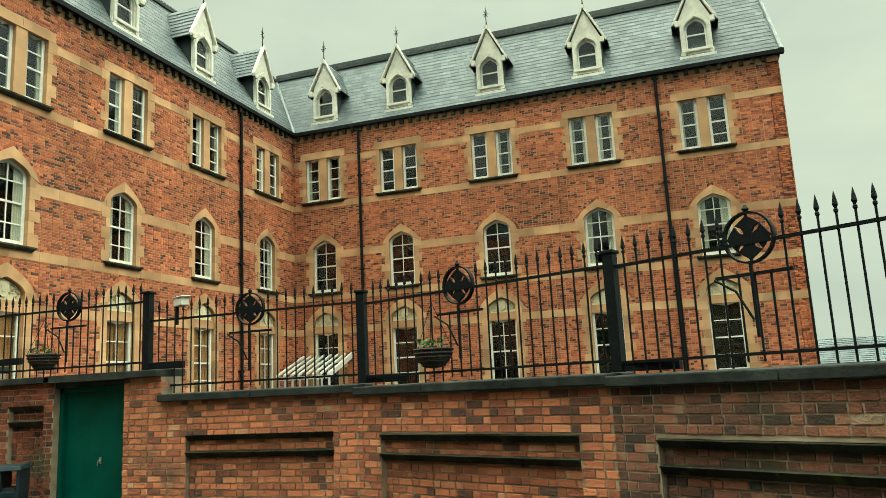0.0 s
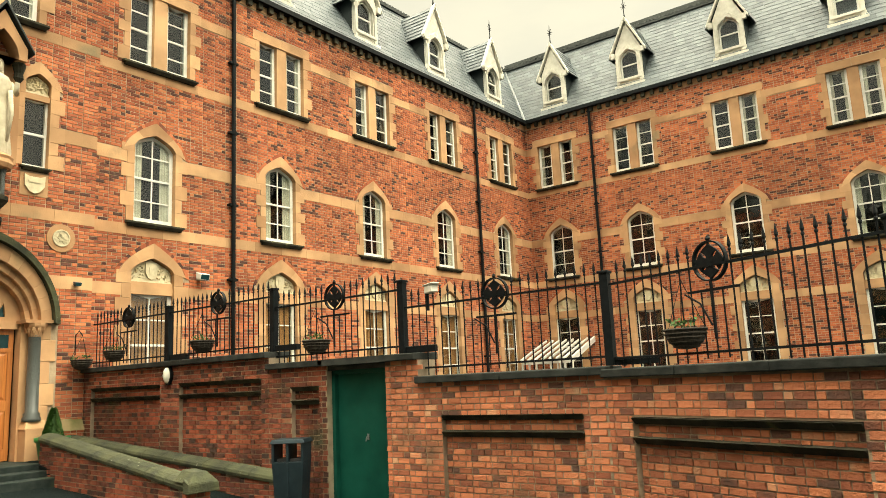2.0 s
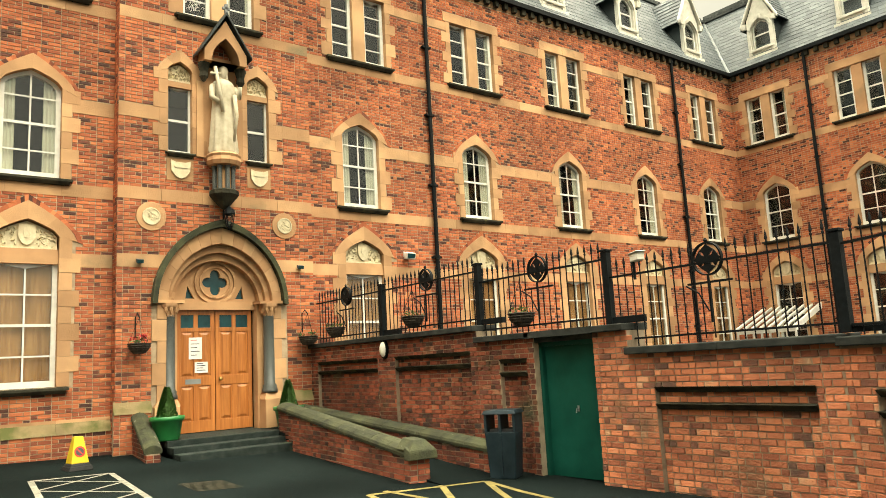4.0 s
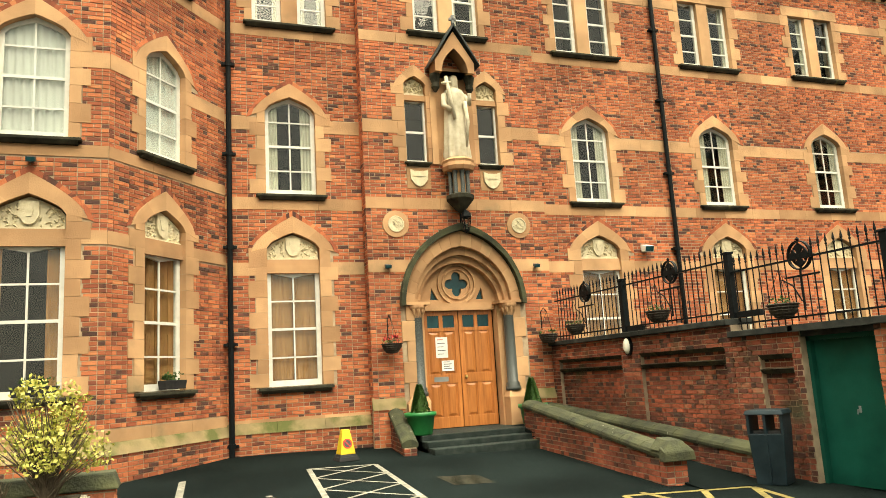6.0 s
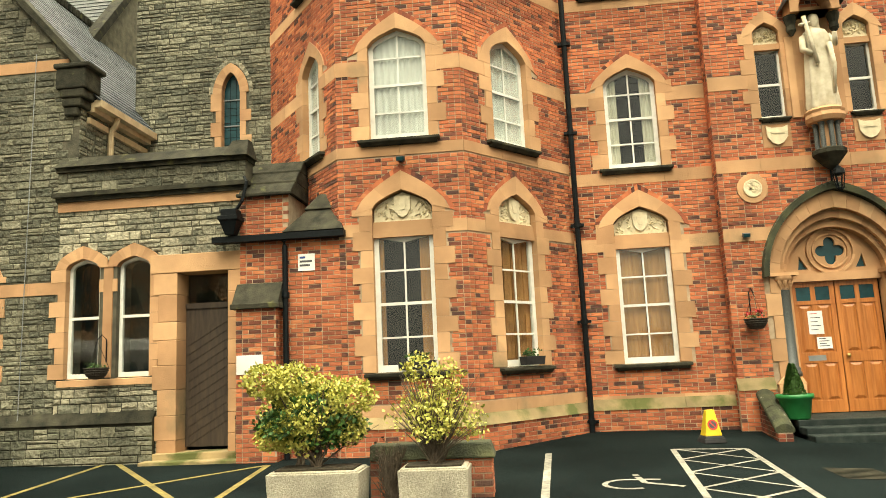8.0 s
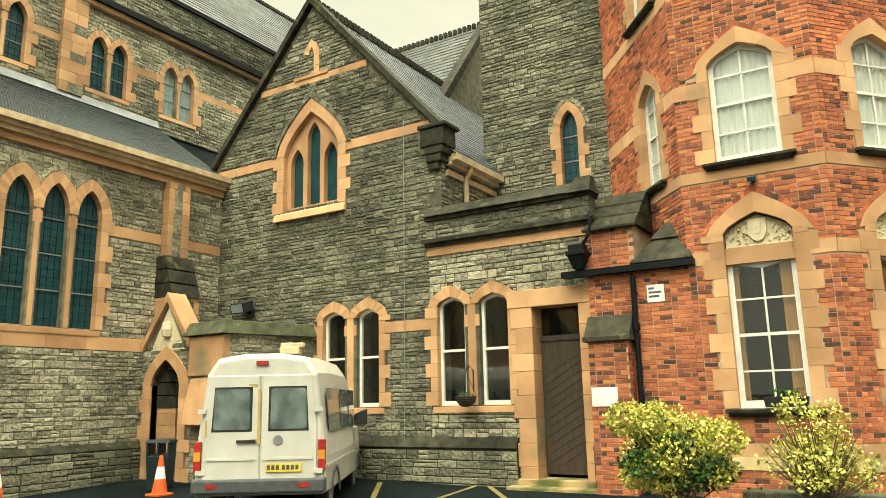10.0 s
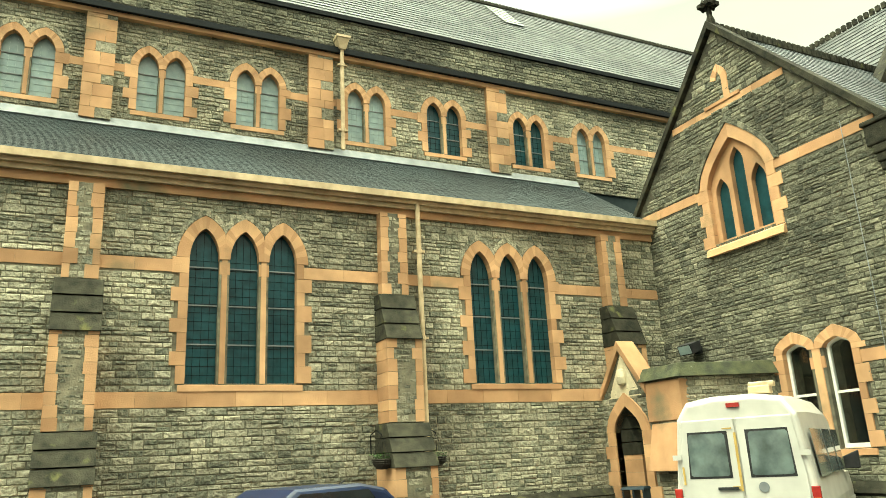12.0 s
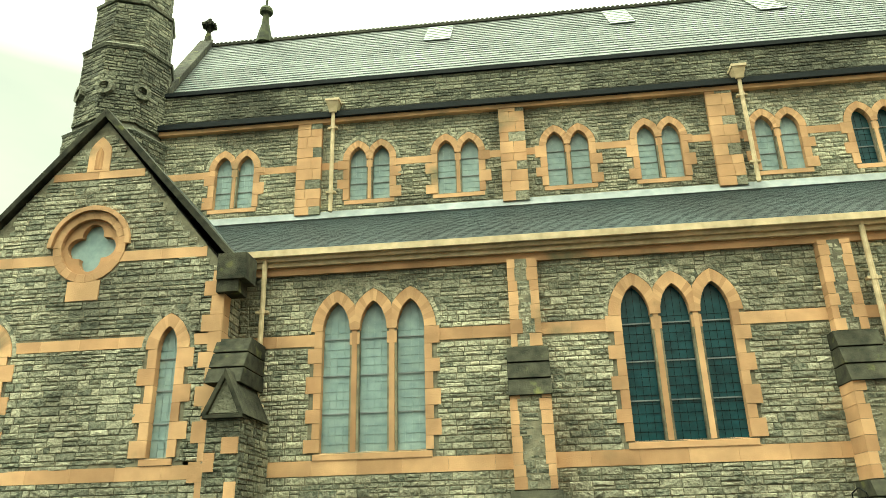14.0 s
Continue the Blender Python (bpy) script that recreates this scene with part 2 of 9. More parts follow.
class Mesh:
    def __init__(self):
        self.v, self.f, self.smooth, self.weld = [], [], False, False

    def poly(self, pts):
        k = len(self.v)
        self.v += pts
        self.f.append(tuple(range(k, k + len(pts))))

    def hexa(self, a, b):
        """Two quads of four points, lower and upper in the same order."""
        k = len(self.v)
        self.v += [*a, *b]
        self.f += [(k + 3, k + 2, k + 1, k), (k + 4, k + 5, k + 6, k + 7)]
        for i in range(4):
            j = (i + 1) % 4
            self.f.append((k + i, k + j, k + 4 + j, k + 4 + i))

    def box(self, x0, x1, y0, y1, z0, z1):
        self.hexa([(x0, y0, z0), (x1, y0, z0), (x1, y1, z0), (x0, y1, z0)], [(x0, y0, z1), (x1, y0, z1), (x1, y1, z1), (x0, y1, z1)])

    def slab(self, fr, u0, u1, z0, z1, d0, d1):
        self.hexa([fr.p(u0, z0, d0), fr.p(u1, z0, d0), fr.p(u1, z0, d1), fr.p(u0, z0, d1)], [fr.p(u0, z1, d0), fr.p(u1, z1, d0), fr.p(u1, z1, d1), fr.p(u0, z1, d1)])

    def prism(self, fr, poly, d0, d1):
        k, n = len(self.v), len(poly)
        self.v += [fr.p(u, z, d0) for u, z in poly] + [fr.p(u, z, d1) for u, z in poly]
        self.f += [tuple(range(k + n - 1, k - 1, -1)), tuple(range(k + n, k + 2 * n))]
        for i in range(n):
            j = (i + 1) % n
            self.f.append((k + i, k + j, k + n + j, k + n + i))

    def band(self, fr, a, b, d0, d1, closed=False):
        """The strip between two lines of as many points, as separate blocks."""
        n = len(a)
        for i in range(n if closed else n - 1):
            j = (i + 1) % n
            self.hexa([fr.p(*a[i], d0), fr.p(*a[j], d0), fr.p(*b[j], d0), fr.p(*b[i], d0)], [fr.p(*a[i], d1), fr.p(*a[j], d1), fr.p(*b[j], d1), fr.p(*b[i], d1)])

    def sheet(self, fr, outline, holes, d0, d1):
        """A wall with holes right through."""
        loops = [outline, *holes]
        flat = [q for lp in loops for q in lp]
        tris = mathutils_geometry.tessellate_polygon([[Vector((u, z, 0)) for u, z in lp] for lp in loops])
        k, n = len(self.v), len(flat)
        self.v += [fr.p(u, z, d1) for u, z in flat] + [fr.p(u, z, d0) for u, z in flat]
        for t in tris:
            self.f.append((k + t[0], k + t[1], k + t[2]))
            self.f.append((k + n + t[2], k + n + t[1], k + n + t[0]))
        s = 0
        for lp in loops:
            m = len(lp)
            for i in range(m):
                j = (i + 1) % m
                self.f.append((k + s + i, k + s + j, k + n + s + j, k + n + s + i))
            s += m

    def lathe(self, cx, cy, prof, seg=16, axis=None):
        k, m = len(self.v), len(prof)
        for i in range(seg):
            a = 2 * math.pi * i / seg
            self.v += [(cx + r * math.cos(a), cy + r * math.sin(a), z) for r, z in prof]
        for i in range(seg):
            j = (i + 1) % seg
            for q in range(m - 1):
                self.f.append((k + i * m + q, k + j * m + q, k + j * m + q + 1, k + i * m + q + 1))
        self.f.append(tuple(k + i * m for i in range(seg - 1, -1, -1)))
        self.f.append(tuple(k + i * m + m - 1 for i in range(seg)))

    def tube(self, pts, r, seg=8, r1=None):
        """A round bar along points."""
        k, n = len(self.v), len(pts)
        pts = [Vector(p) for p in pts]
        for i, p in enumerate(pts):
            t = (pts[min(i + 1, n - 1)] - pts[max(i - 1, 0)]).normalized()
            a = t.orthogonal().normalized() if abs(t.z) > 0.95 else t.cross(Vector((0, 0, 1))).normalized()
            b = t.cross(a)
            rr = r if r1 is None else r + (r1 - r) * i / (n - 1)
            self.v += [tuple(p + rr * (math.cos(2 * math.pi * s / seg) * a + math.sin(2 * math.pi * s / seg) * b)) for s in range(seg)]
        for i in range(n - 1):
            for s in range(seg):
                t = (s + 1) % seg
                self.f.append((k + i * seg + s, k + i * seg + t, k + (i + 1) * seg + t, k + (i + 1) * seg + s))
        self.f.append(tuple(k + s for s in range(seg - 1, -1, -1)))
        self.f.append(tuple(k + (n - 1) * seg + s for s in range(seg)))

    def data(self, name, mat):
        me = bpy.data.meshes.new(name)
        me.from_pydata(self.v, [], self.f)
        me.materials.append(mat)
        bm = bmesh.new()
        bm.from_mesh(me)
        if self.weld:
            bmesh.ops.remove_doubles(bm, verts=bm.verts, dist=0.0004)
        if len(self.f) < 60000:
            bmesh.ops.recalc_face_normals(bm, faces=bm.faces)
        bm.to_mesh(me)
        bm.free()
        if self.smooth:
            me.shade_smooth()
        return me


def part(name, mesh, mat, parent=None, label="", bevel=0.0, at=None):
    ob = new(name, mesh.data(name, mat))
    if parent is not None:
        ob.parent = parent
    if at:
        ob.location = at
    if label:
        ob["label"] = label
    if bevel:
        b = ob.modifiers.new("bevel", "BEVEL")
        b.width, b.segments, b.limit_method, b.angle_limit = bevel, 2, "ANGLE", radians(40)
    return ob


def parts_each(name, mesh, mat, parent, bevel=0.0, label=""):
    """Every loose piece of a mesh as a part of its own."""
    root = list(range(len(mesh.v)))

    def find(i):
        while root[i] != i:
            root[i] = root[root[i]]
            i = root[i]
        return i

    for f in mesh.f:
        for i in f[1:]:
            root[find(i)] = find(f[0])
    groups = {}
    for f in mesh.f:
        groups.setdefault(find(f[0]), []).append(f)
    for fs in groups.values():
        ids = sorted({i for f in fs for i in f})
        at = {i: k for k, i in enumerate(ids)}
        m = Mesh()
        m.v, m.f = [mesh.v[i] for i in ids], [tuple(at[i] for i in f) for f in fs]
        part(name, m, mat, parent, label, bevel)


def thing(name, label, category, at=(0, 0, 0), turn=0.0, group="", kind=""):
    e = new(name)
    e.matrix_world = pose(*at, 0, 0, turn)
    return tagged(e, label, category, group, kind)


def inside(poly, u, z):
    c, n = False, len(poly)
    for i in range(n):
        (a, b), (p, q) = poly[i], poly[i - 1]
        if (b > z) != (q > z) and u < (p - a) * (z - b) / (q - b) + a:
            c = not c
    return c


def grow(loop, d=0.006):
    """A loop pushed outwards by d on every side."""
    us, zs = [q[0] for q in loop], [q[1] for q in loop]
    uc, zc = (min(us) + max(us)) / 2, (min(zs) + max(zs)) / 2
    ku, kz = 1 + 2 * d / (max(us) - min(us)), 1 + 2 * d / (max(zs) - min(zs))
    return [(uc + (u - uc) * ku, zc + (z - zc) * kz) for u, z in loop]


def trimmed(near, a, b, z):
    """The stretch a to b at height z, cut back where a blocked outline covers an end; None if nothing is left."""
    for q in near:
        ia, ib = inside(q, a + .002, z), inside(q, b - .002, z)
        if ia and ib or not (ia or ib) and inside(q, (a + b) / 2, z):
            return None
        if ia or ib:
            lo, hi = (a, b) if ia else (b, a)
            for _ in range(7):
                mid = (lo + hi) / 2
                lo, hi = (mid, hi) if inside(q, mid, z) else (lo, mid)
            a, b = (hi + .003, b) if ia else (a, hi - .003)
        if b - a < 0.03:
            return None
    return a, b


def courses(fr, outline, blocked, seed, long=0.225, high=0.075, joint=0.013, depth=0.009, base=0.0, keep=None):
    """Bricks in bond over a wall's outline, left out where an opening or a stone covers them."""
    rng = random.Random(seed)
    us, zs = [q[0] for q in outline], [q[1] for q in outline]
    m = Mesh()
    boxes = [(min(q[0] for q in b), max(q[0] for q in b), min(q[1] for q in b), max(q[1] for q in b), b) for b in blocked]
    row, z = 0, min(zs)
    while z < max(zs) - 0.02:
        u, i = min(us) - (0.0 if row % 2 else 0.112), row
        z1 = min(z + high - joint, max(zs))
        while u < max(us):
            w = long if (i % 2 == 0) else long * 0.5
            i += 1
            a, b = max(u + joint / 2, min(us)), min(u + w - joint / 2, max(us))
            u += w
            if b - a < 0.03:
                continue
            c = ((a + b) / 2, (z + z1) / 2)
            if not inside(outline, *c):
                continue
            near = [q[4] for q in boxes if q[0] < b and q[1] > a and q[2] < z1 and q[3] > z]
            cut = trimmed(near, a, b, c[1])
            if cut is None:
                continue
            a, b = cut
            if keep is not None and len(keep) < 300 and abs(b - a - long + joint) < 0.004:
                keep.append(((a + b) / 2, z, base))
                continue
            d = depth + rng.uniform(-0.003, 0.004)
            e = [rng.uniform(-0.002, 0.002) for _ in range(4)]
            k = len(m.v)
            m.v += [fr.p(a, z, base), fr.p(b, z, base), fr.p(b, z1, base), fr.p(a, z1, base),
                    fr.p(a + .003, z + .003 + e[0], base + d), fr.p(b - .003, z + .003 + e[1], base + d), fr.p(b - .003, z1 - .003 + e[2], base + d), fr.p(a + .003, z1 - .003 + e[3], base + d)]
            m.f += [(k + 4, k + 5, k + 6, k + 7), (k, k + 1, k + 5, k + 4), (k + 1, k + 2, k + 6, k + 5), (k + 2, k + 3, k + 7, k + 6), (k + 3, k, k + 4, k + 7)]
        row += 1
        z += high
    return m


def rubble(fr, outline, blocked, seed, lo=0.08, hi=0.18, base=0.0, depth=0.024, wide=(0.12, 0.42)):
    """Rough coursed stones of mixed size."""
    rng = random.Random(seed)
    us, zs = [q[0] for q in outline], [q[1] for q in outline]
    m = Mesh()
    boxes = [(min(q[0] for q in b), max(q[0] for q in b), min(q[1] for q in b), max(q[1] for q in b), b) for b in blocked]
    z = min(zs)
    while z < max(zs) - 0.03:
        h = min(rng.uniform(lo, hi), max(zs) - z)
        u = min(us) - rng.uniform(0, 0.3)
        while u < max(us):
            w = rng.uniform(*wide)
            split = h > 0.14 and rng.random() < 0.45
            cut = rng.uniform(0.4, 0.6)
            for z0, z1 in ([(z, z + h * cut), (z + h * cut, z + h)] if split else [(z, z + h)]):
                j = 0.007
                a, b, c0, c1 = max(u + j, min(us)), min(u + w - j, max(us)), z0 + j, z1 - j
                if b - a < 0.04 or c1 - c0 < 0.02:
                    continue
                c = ((a + b) / 2, (c0 + c1) / 2)
                if not (inside(outline, *c) and inside(outline, a + .02, c1 - .01) and inside(outline, b - .02, c1 - .01)):
                    continue
                near = [q[4] for q in boxes if q[0] < b and q[1] > a and q[2] < c1 and q[3] > c0]
                cut_ = trimmed(near, a, b, c[1])
                if cut_ is None:
                    continue
                a, b = cut_
                c = ((a + b) / 2, c[1])
                d = base + depth * rng.uniform(0.3, 1.0)
                r = lambda s: rng.uniform(-s, s)
                k = len(m.v)
                s = min(0.009, (c1 - c0) * 0.12)
                m.v += [fr.p(a, c0, base), fr.p(b, c0, base), fr.p(b, c1, base), fr.p(a, c1, base),
                        fr.p(a + s + r(.006), c0 + s + r(.005), d + r(.006)), fr.p(b - s + r(.006), c0 + s + r(.005), d + r(.006)),
                        fr.p(b - s + r(.006), c1 - s + r(.005), d + r(.006)), fr.p(a + s + r(.006), c1 - s + r(.005), d + r(.006)),
                        fr.p(c[0] + r(min(.06, (b - a) * .3)), c[1] + r(.015), d + rng.uniform(-.004, .012))]
                m.f += [(k, k + 1, k + 5, k + 4), (k + 1, k + 2, k + 6, k + 5), (k + 2, k + 3, k + 7, k + 6), (k + 3, k, k + 4, k + 7)]
                m.f += [(k + 4, k + 5, k + 8), (k + 5, k + 6, k + 8), (k + 6, k + 7, k + 8), (k + 7, k + 4, k + 8)]
            u += w
        z += h
    return m


def slates(p00, p10, p01, p11, seed, wide=0.3, high=0.22, thick=1.0):
    """Overlapping slates on a roof plane, from eaves p00-p10 to ridge p01-p11."""
    rng = random.Random(seed)
    a, b, c, d = Vector(p00), Vector(p10), Vector(p01), Vector(p11)
    nrm = (b - a).cross(c - a).normalized()
    if nrm.z < 0:
        nrm = -nrm
    rows = max(1, int(round(((c - a).length) / high)))
    m = Mesh()
    for r in range(rows):
        s0, s1 = r / rows, min(1.0, (r + 1.25) / rows)
        l0, r0, l1, r1 = a.lerp(c, s0), b.lerp(d, s0), a.lerp(c, s1), b.lerp(d, s1)
        n = max(1, int(round((r0 - l0).length / wide)))
        off = 0.5 if r % 2 else 0.0
        for i in range(n + (1 if off else 0)):
            f0, f1 = max(0.0, (i - off + 0.015) / n), min(1.0, (i + 1 - off - 0.015) / n)
            h = (0.012 + rng.uniform(0, 0.008)) * thick
            j = rng.uniform(-0.006, 0.006) / max(0.1, (l1 - l0).length)
            q = [l0.lerp(r0, f0), l0.lerp(r0, f1), l1.lerp(r1, f1), l1.lerp(r1, f0)]
            q[0], q[1] = q[0] + (q[0] - q[3]) * j, q[1] + (q[1] - q[2]) * j
            k = len(m.v)
            m.v += [tuple(q[0] + nrm * (h + 0.012 * thick)), tuple(q[1] + nrm * (h + 0.012 * thick)), tuple(q[2] + nrm * 0.003), tuple(q[3] + nrm * 0.003), tuple(q[0] + nrm * 0.002), tuple(q[1] + nrm * 0.002)]
            m.f += [(k, k + 1, k + 2, k + 3), (k + 4, k + 5, k + 1, k), (k + 5, k + 2, k + 1), (k + 4, k, k + 3)]
    return m


def arch(uc, w, z0, zs, za, power=0.7, n=7):
    """The outline of an arched opening: up the right side, over the top, down the left."""
    right = [(uc + w / 2 * (1 - i / n), zs + (za - zs) * (i / n) ** power) for i in range(n + 1)]
    left = [(2 * uc - u, z) for u, z in reversed(right[:-1])]
    return [(uc - w / 2, z0), (uc + w / 2, z0), *right, *left]


def gothic(uc, w, z0, zs, za, power=0, n=10):
    """The outline of a two-centred pointed arch, in the order of arch()."""
    h, r = w / 2, za - zs
    R_ = (h * h + r * r) / (2 * h)
    end = math.asin(min(1.0, r / R_))
    right = [(uc + h - R_ + R_ * math.cos(end * i / n), zs + R_ * math.sin(end * i / n)) for i in range(n)] + [(uc, za)]
    return [(uc - h, z0), (uc + h, z0), *right, *[(2 * uc - u, z) for u, z in reversed(right[:-1])]]


def rect(u0, u1, z0, z1):
    return [(u0, z0), (u1, z0), (u1, z1), (u0, z1)]


COUNT = {"window": 0, "door": 0}


def numbered(kind):
    COUNT[kind] += 1
    return "%s_%d" % (kind, COUNT[kind])


def dressings(fr, uc, w, z0, zs, za, power, rng, wide=(0.2, 0.34), top=0.3, d0=-0.2, d1=0.022, step=0.3, n=7, head=None, outer_power=None, drop=0.0):
    """Quoined stone jambs and an arched head, stone by stone."""
    m = Mesh()
    z, i = z0, rng.randint(0, 1)
    while z < zs - 0.02:
        h = min(step * rng.uniform(0.85, 1.15), zs - z)
        if zs - z - h < 0.1:
            h = zs - z
        for s in (-1, 1):
            o = wide[(i + (s > 0)) % 2] + rng.uniform(-0.01, 0.01)
            a, b = uc + s * w / 2, uc + s * (w / 2 + o)
            m.slab(fr, min(a, b), max(a, b), z + .003, z + h - .003, d0, d1)
        z, i = z + h, i + 1
    if za > zs:
        inner = arch(uc, w, z0, zs, za, power, n)[2:]
        outer = arch(uc, w + 2 * (head or wide[0] + 0.03), z0, zs - drop, za + top, outer_power or power, n)[2:]
        cuts = [0, n // 2, n, n + (n + 1) // 2, 2 * n]
        for a, b in zip(cuts[:-1], cuts[1:]):
            m.prism(fr, inner[a:b + 1] + outer[a:b + 1][::-1], d0, d1 + 0.004)
    return m


def curtains(fr, u0, u1, z0, z1, d, folds=9):
    m = Mesh()
    n = folds * 4
    top = [fr.p(u0 + (u1 - u0) * i / n, z1, d + 0.025 * math.sin(i * math.pi / 2)) for i in range(n + 1)]
    bot = [fr.p(u0 + (u1 - u0) * i / n, z0, d + 0.035 * math.sin(i * math.pi / 2 + 0.3)) for i in range(n + 1)]
    k = len(m.v)
    m.v += top + bot
    m.f += [(k + i, k + i + 1, k + n + 2 + i, k + n + 1 + i) for i in range(n)]
    m.smooth = True
    return m


def sash(e, fr, uc, w, z0, zs, za, power, cols, rows, rng, depth=-0.13, fill="dark", glass=None, bar=0.03, frame_w=0.085):
    """A white sash window under the window e: frame, bars, panes and what hangs behind."""
    m = Mesh()
    u0, u1 = uc - w / 2, uc + w / 2
    outer = arch(uc, w, z0, zs, za, power)
    inner = arch(uc, w - 2 * frame_w, z0 + frame_w * 1.4, zs, za - frame_w, power)
    m.band(fr, outer, inner, depth - 0.05, depth + 0.02, True)
    mid = (z0 + za) / 2
    m.slab(fr, u0 + frame_w, u1 - frame_w, mid - 0.025, mid + 0.025, depth - 0.03, depth + 0.012)
    part("window_frame", m, M_WHITE, e, "white painted sash frame")
    ph = (za - z0) / rows
    for i in range(1, cols):
        u = u0 + w * i / cols
        b = Mesh()
        s = 1 - abs(u - uc) / (w / 2)
        b.slab(fr, u - bar / 2, u + bar / 2, z0 + frame_w, zs + (za - zs) * s ** power - 0.03, depth - 0.02, depth + 0.006)
        part("glazing_bar", b, M_WHITE, e)
    for i in range(1, rows):
        if rows % 2 == 0 and i == rows // 2:
            continue
        b = Mesh()
        b.slab(fr, u0 + frame_w, u1 - frame_w, z0 + ph * i - bar / 2, z0 + ph * i + bar / 2, depth - 0.02, depth + 0.006)
        part("glazing_bar", b, M_WHITE, e)
    g = Mesh()
    g.prism(fr, arch(uc, w - frame_w, z0 + frame_w, zs, za - frame_w / 2, power), depth - 0.012, depth - 0.008)
    pane = part("pane", g, glass or M_GLASS, e)
    pane.visible_shadow = False
    if fill == "curtain":
        for s in (-1, 1):
            a, b = uc + s * w * 0.47, uc + s * w * rng.uniform(0.18, 0.3)
            part("curtain", curtains(fr, min(a, b), max(a, b), z0 + 0.02, za, depth - 0.055, 4), M_CURTAIN, e, "gathered cream curtain")
    elif fill == "net":
        part("curtain", curtains(fr, u0, u1, z0 + 0.02, za, depth - 0.05, 9), M_NET, e, "drawn white net curtain")
    elif fill in ("shutter", "ajar"):
        for s in (-1, 1):
            b = Mesh()
            a = uc + s * w * 0.52
            c = uc + s * w * (0.012 if fill == "shutter" else 0.24 if s > 0 else 0.36)
            b.slab(fr, min(a, c), max(a, c), z0, za, depth - 0.13, depth - 0.09)
            x0, x1 = min(a, c), max(a, c)
            for k in range(2):
                p0, p1 = x0 + (x1 - x0) * (k * 0.5 + 0.08), x0 + (x1 - x0) * (k * 0.5 + 0.42)
                for q0, q1 in ((0.06, 0.42), (0.5, 0.94)):
                    b.slab(fr, p0, p1, z0 + (za - z0) * q0, z0 + (za - z0) * q1, depth - 0.09, depth - 0.075)
            part("shutter", b, M_SHUTTER, e, "panelled brown wooden shutter")


M_DORMER = material("pale_painted_stone", (0.60, 0.58, 0.50), (0.76, 0.74, 0.66), 6, 0.7, 0.2, 50, stain=0.2)


# ---- ground ----
def ground(x, y):
    return -0.28 - 0.03 * (min(max(x, -14.0), -6.0) + 13.0) - 0.025 * min(max(y, 0.0), 6.0) + 0.022 * min(max(-y - 10.0, 0.0), 6.0)


def ground_sheet():
    m = Mesh()
    xs = [-2500, -400, -90, -40, -20, *[-14 + i for i in range(21)], 12, 25, 60, 200, 800, 2500]
    ys = [-2500, -400, -90, -40, -20, *[-17 + i for i in range(24)], 12, 25, 60, 200, 800, 2500]
    nx = len(xs)
    m.v = [(x, y, ground(x, y)) for y in ys for x in xs]
    m.f = [(j * nx + i, j * nx + i + 1, (j + 1) * nx + i + 1, (j + 1) * nx + i) for j in range(len(ys) - 1) for i in range(nx - 1)]
    m.smooth = True
    return tagged(part("ground", m, M_ASPHALT), "dark damp asphalt of a car park", "ground", kind="structure")


ground_sheet()

# ---- levels of the brick building ----
RNG = random.Random(5)
GF = dict(z0=1.0, head=3.25, zs=3.5, za=4.08)
FF = dict(z0=4.88, zs=6.66, za=6.98)
SF = dict(z0=8.62, za=10.42)
EAVES = 11.5
SURR = []


def carved_panel(e, fr, uc, w, zs, za, rng, shield=True, d=-0.1, sp=None):
    b = Mesh()
    sp = sp or zs + (za - zs) * 0.45
    b.prism(fr, arch(uc, w, zs, sp, za, 0.62), d - 0.05, d)
    b.slab(fr, uc - w / 2, uc + w / 2, zs, zs + .035, d, d + .03)
    if shield:
        s = w * 0.14
        zc = zs + (za - zs) * 0.5
        h = (za - zs) * 0.36
        b.prism(fr, [(uc - s, zc + h), (uc + s, zc + h), (uc + s, zc - h * 0.2), (uc + s * 0.55, zc - h * 0.8), (uc, zc - h), (uc - s * 0.55, zc - h * 0.8), (uc - s, zc - h * 0.2)], d, d + 0.05)
        b.prism(fr, [(uc - s * .5, zc + h * .6), (uc + s * .5, zc + h * .6), (uc + s * .3, zc - h * .3), (uc - s * .3, zc - h * .3)], d + 0.05, d + 0.062)
    for k in range(90):
        u = uc + rng.uniform(-0.47, 0.47) * w
        top = sp + (za - sp) * max(0.0, 1 - abs(u - uc) / (w / 2)) ** 0.62
        if top - zs < 0.06 or shield and abs(u - uc) < w * 0.15:
            continue
        z = rng.uniform(zs + 0.05, top - 0.03)
        a, r, q = rng.uniform(0, 6.28), rng.uniform(0.025, 0.05), rng.uniform(0.012, 0.022)
        ca, sa = math.cos(a), math.sin(a)
        k0 = len(b.v)
        pts = [(u + ca * r, z + sa * r), (u - sa * q, z + ca * q), (u - ca * r, z - sa * r), (u + sa * q, z - ca * q)]
        b.v += [fr.p(*p_, d) for p_ in pts] + [fr.p(u, z, d + rng.uniform(0.025, 0.045))]
        b.f += [(k0, k0 + 1, k0 + 4), (k0 + 1, k0 + 2, k0 + 4), (k0 + 2, k0 + 3, k0 + 4), (k0 + 3, k0, k0 + 4)]
    part("carved_panel", b, M_CARVED, e, "pale carved foliage panel with shield" if shield else "pale carved foliage panel")


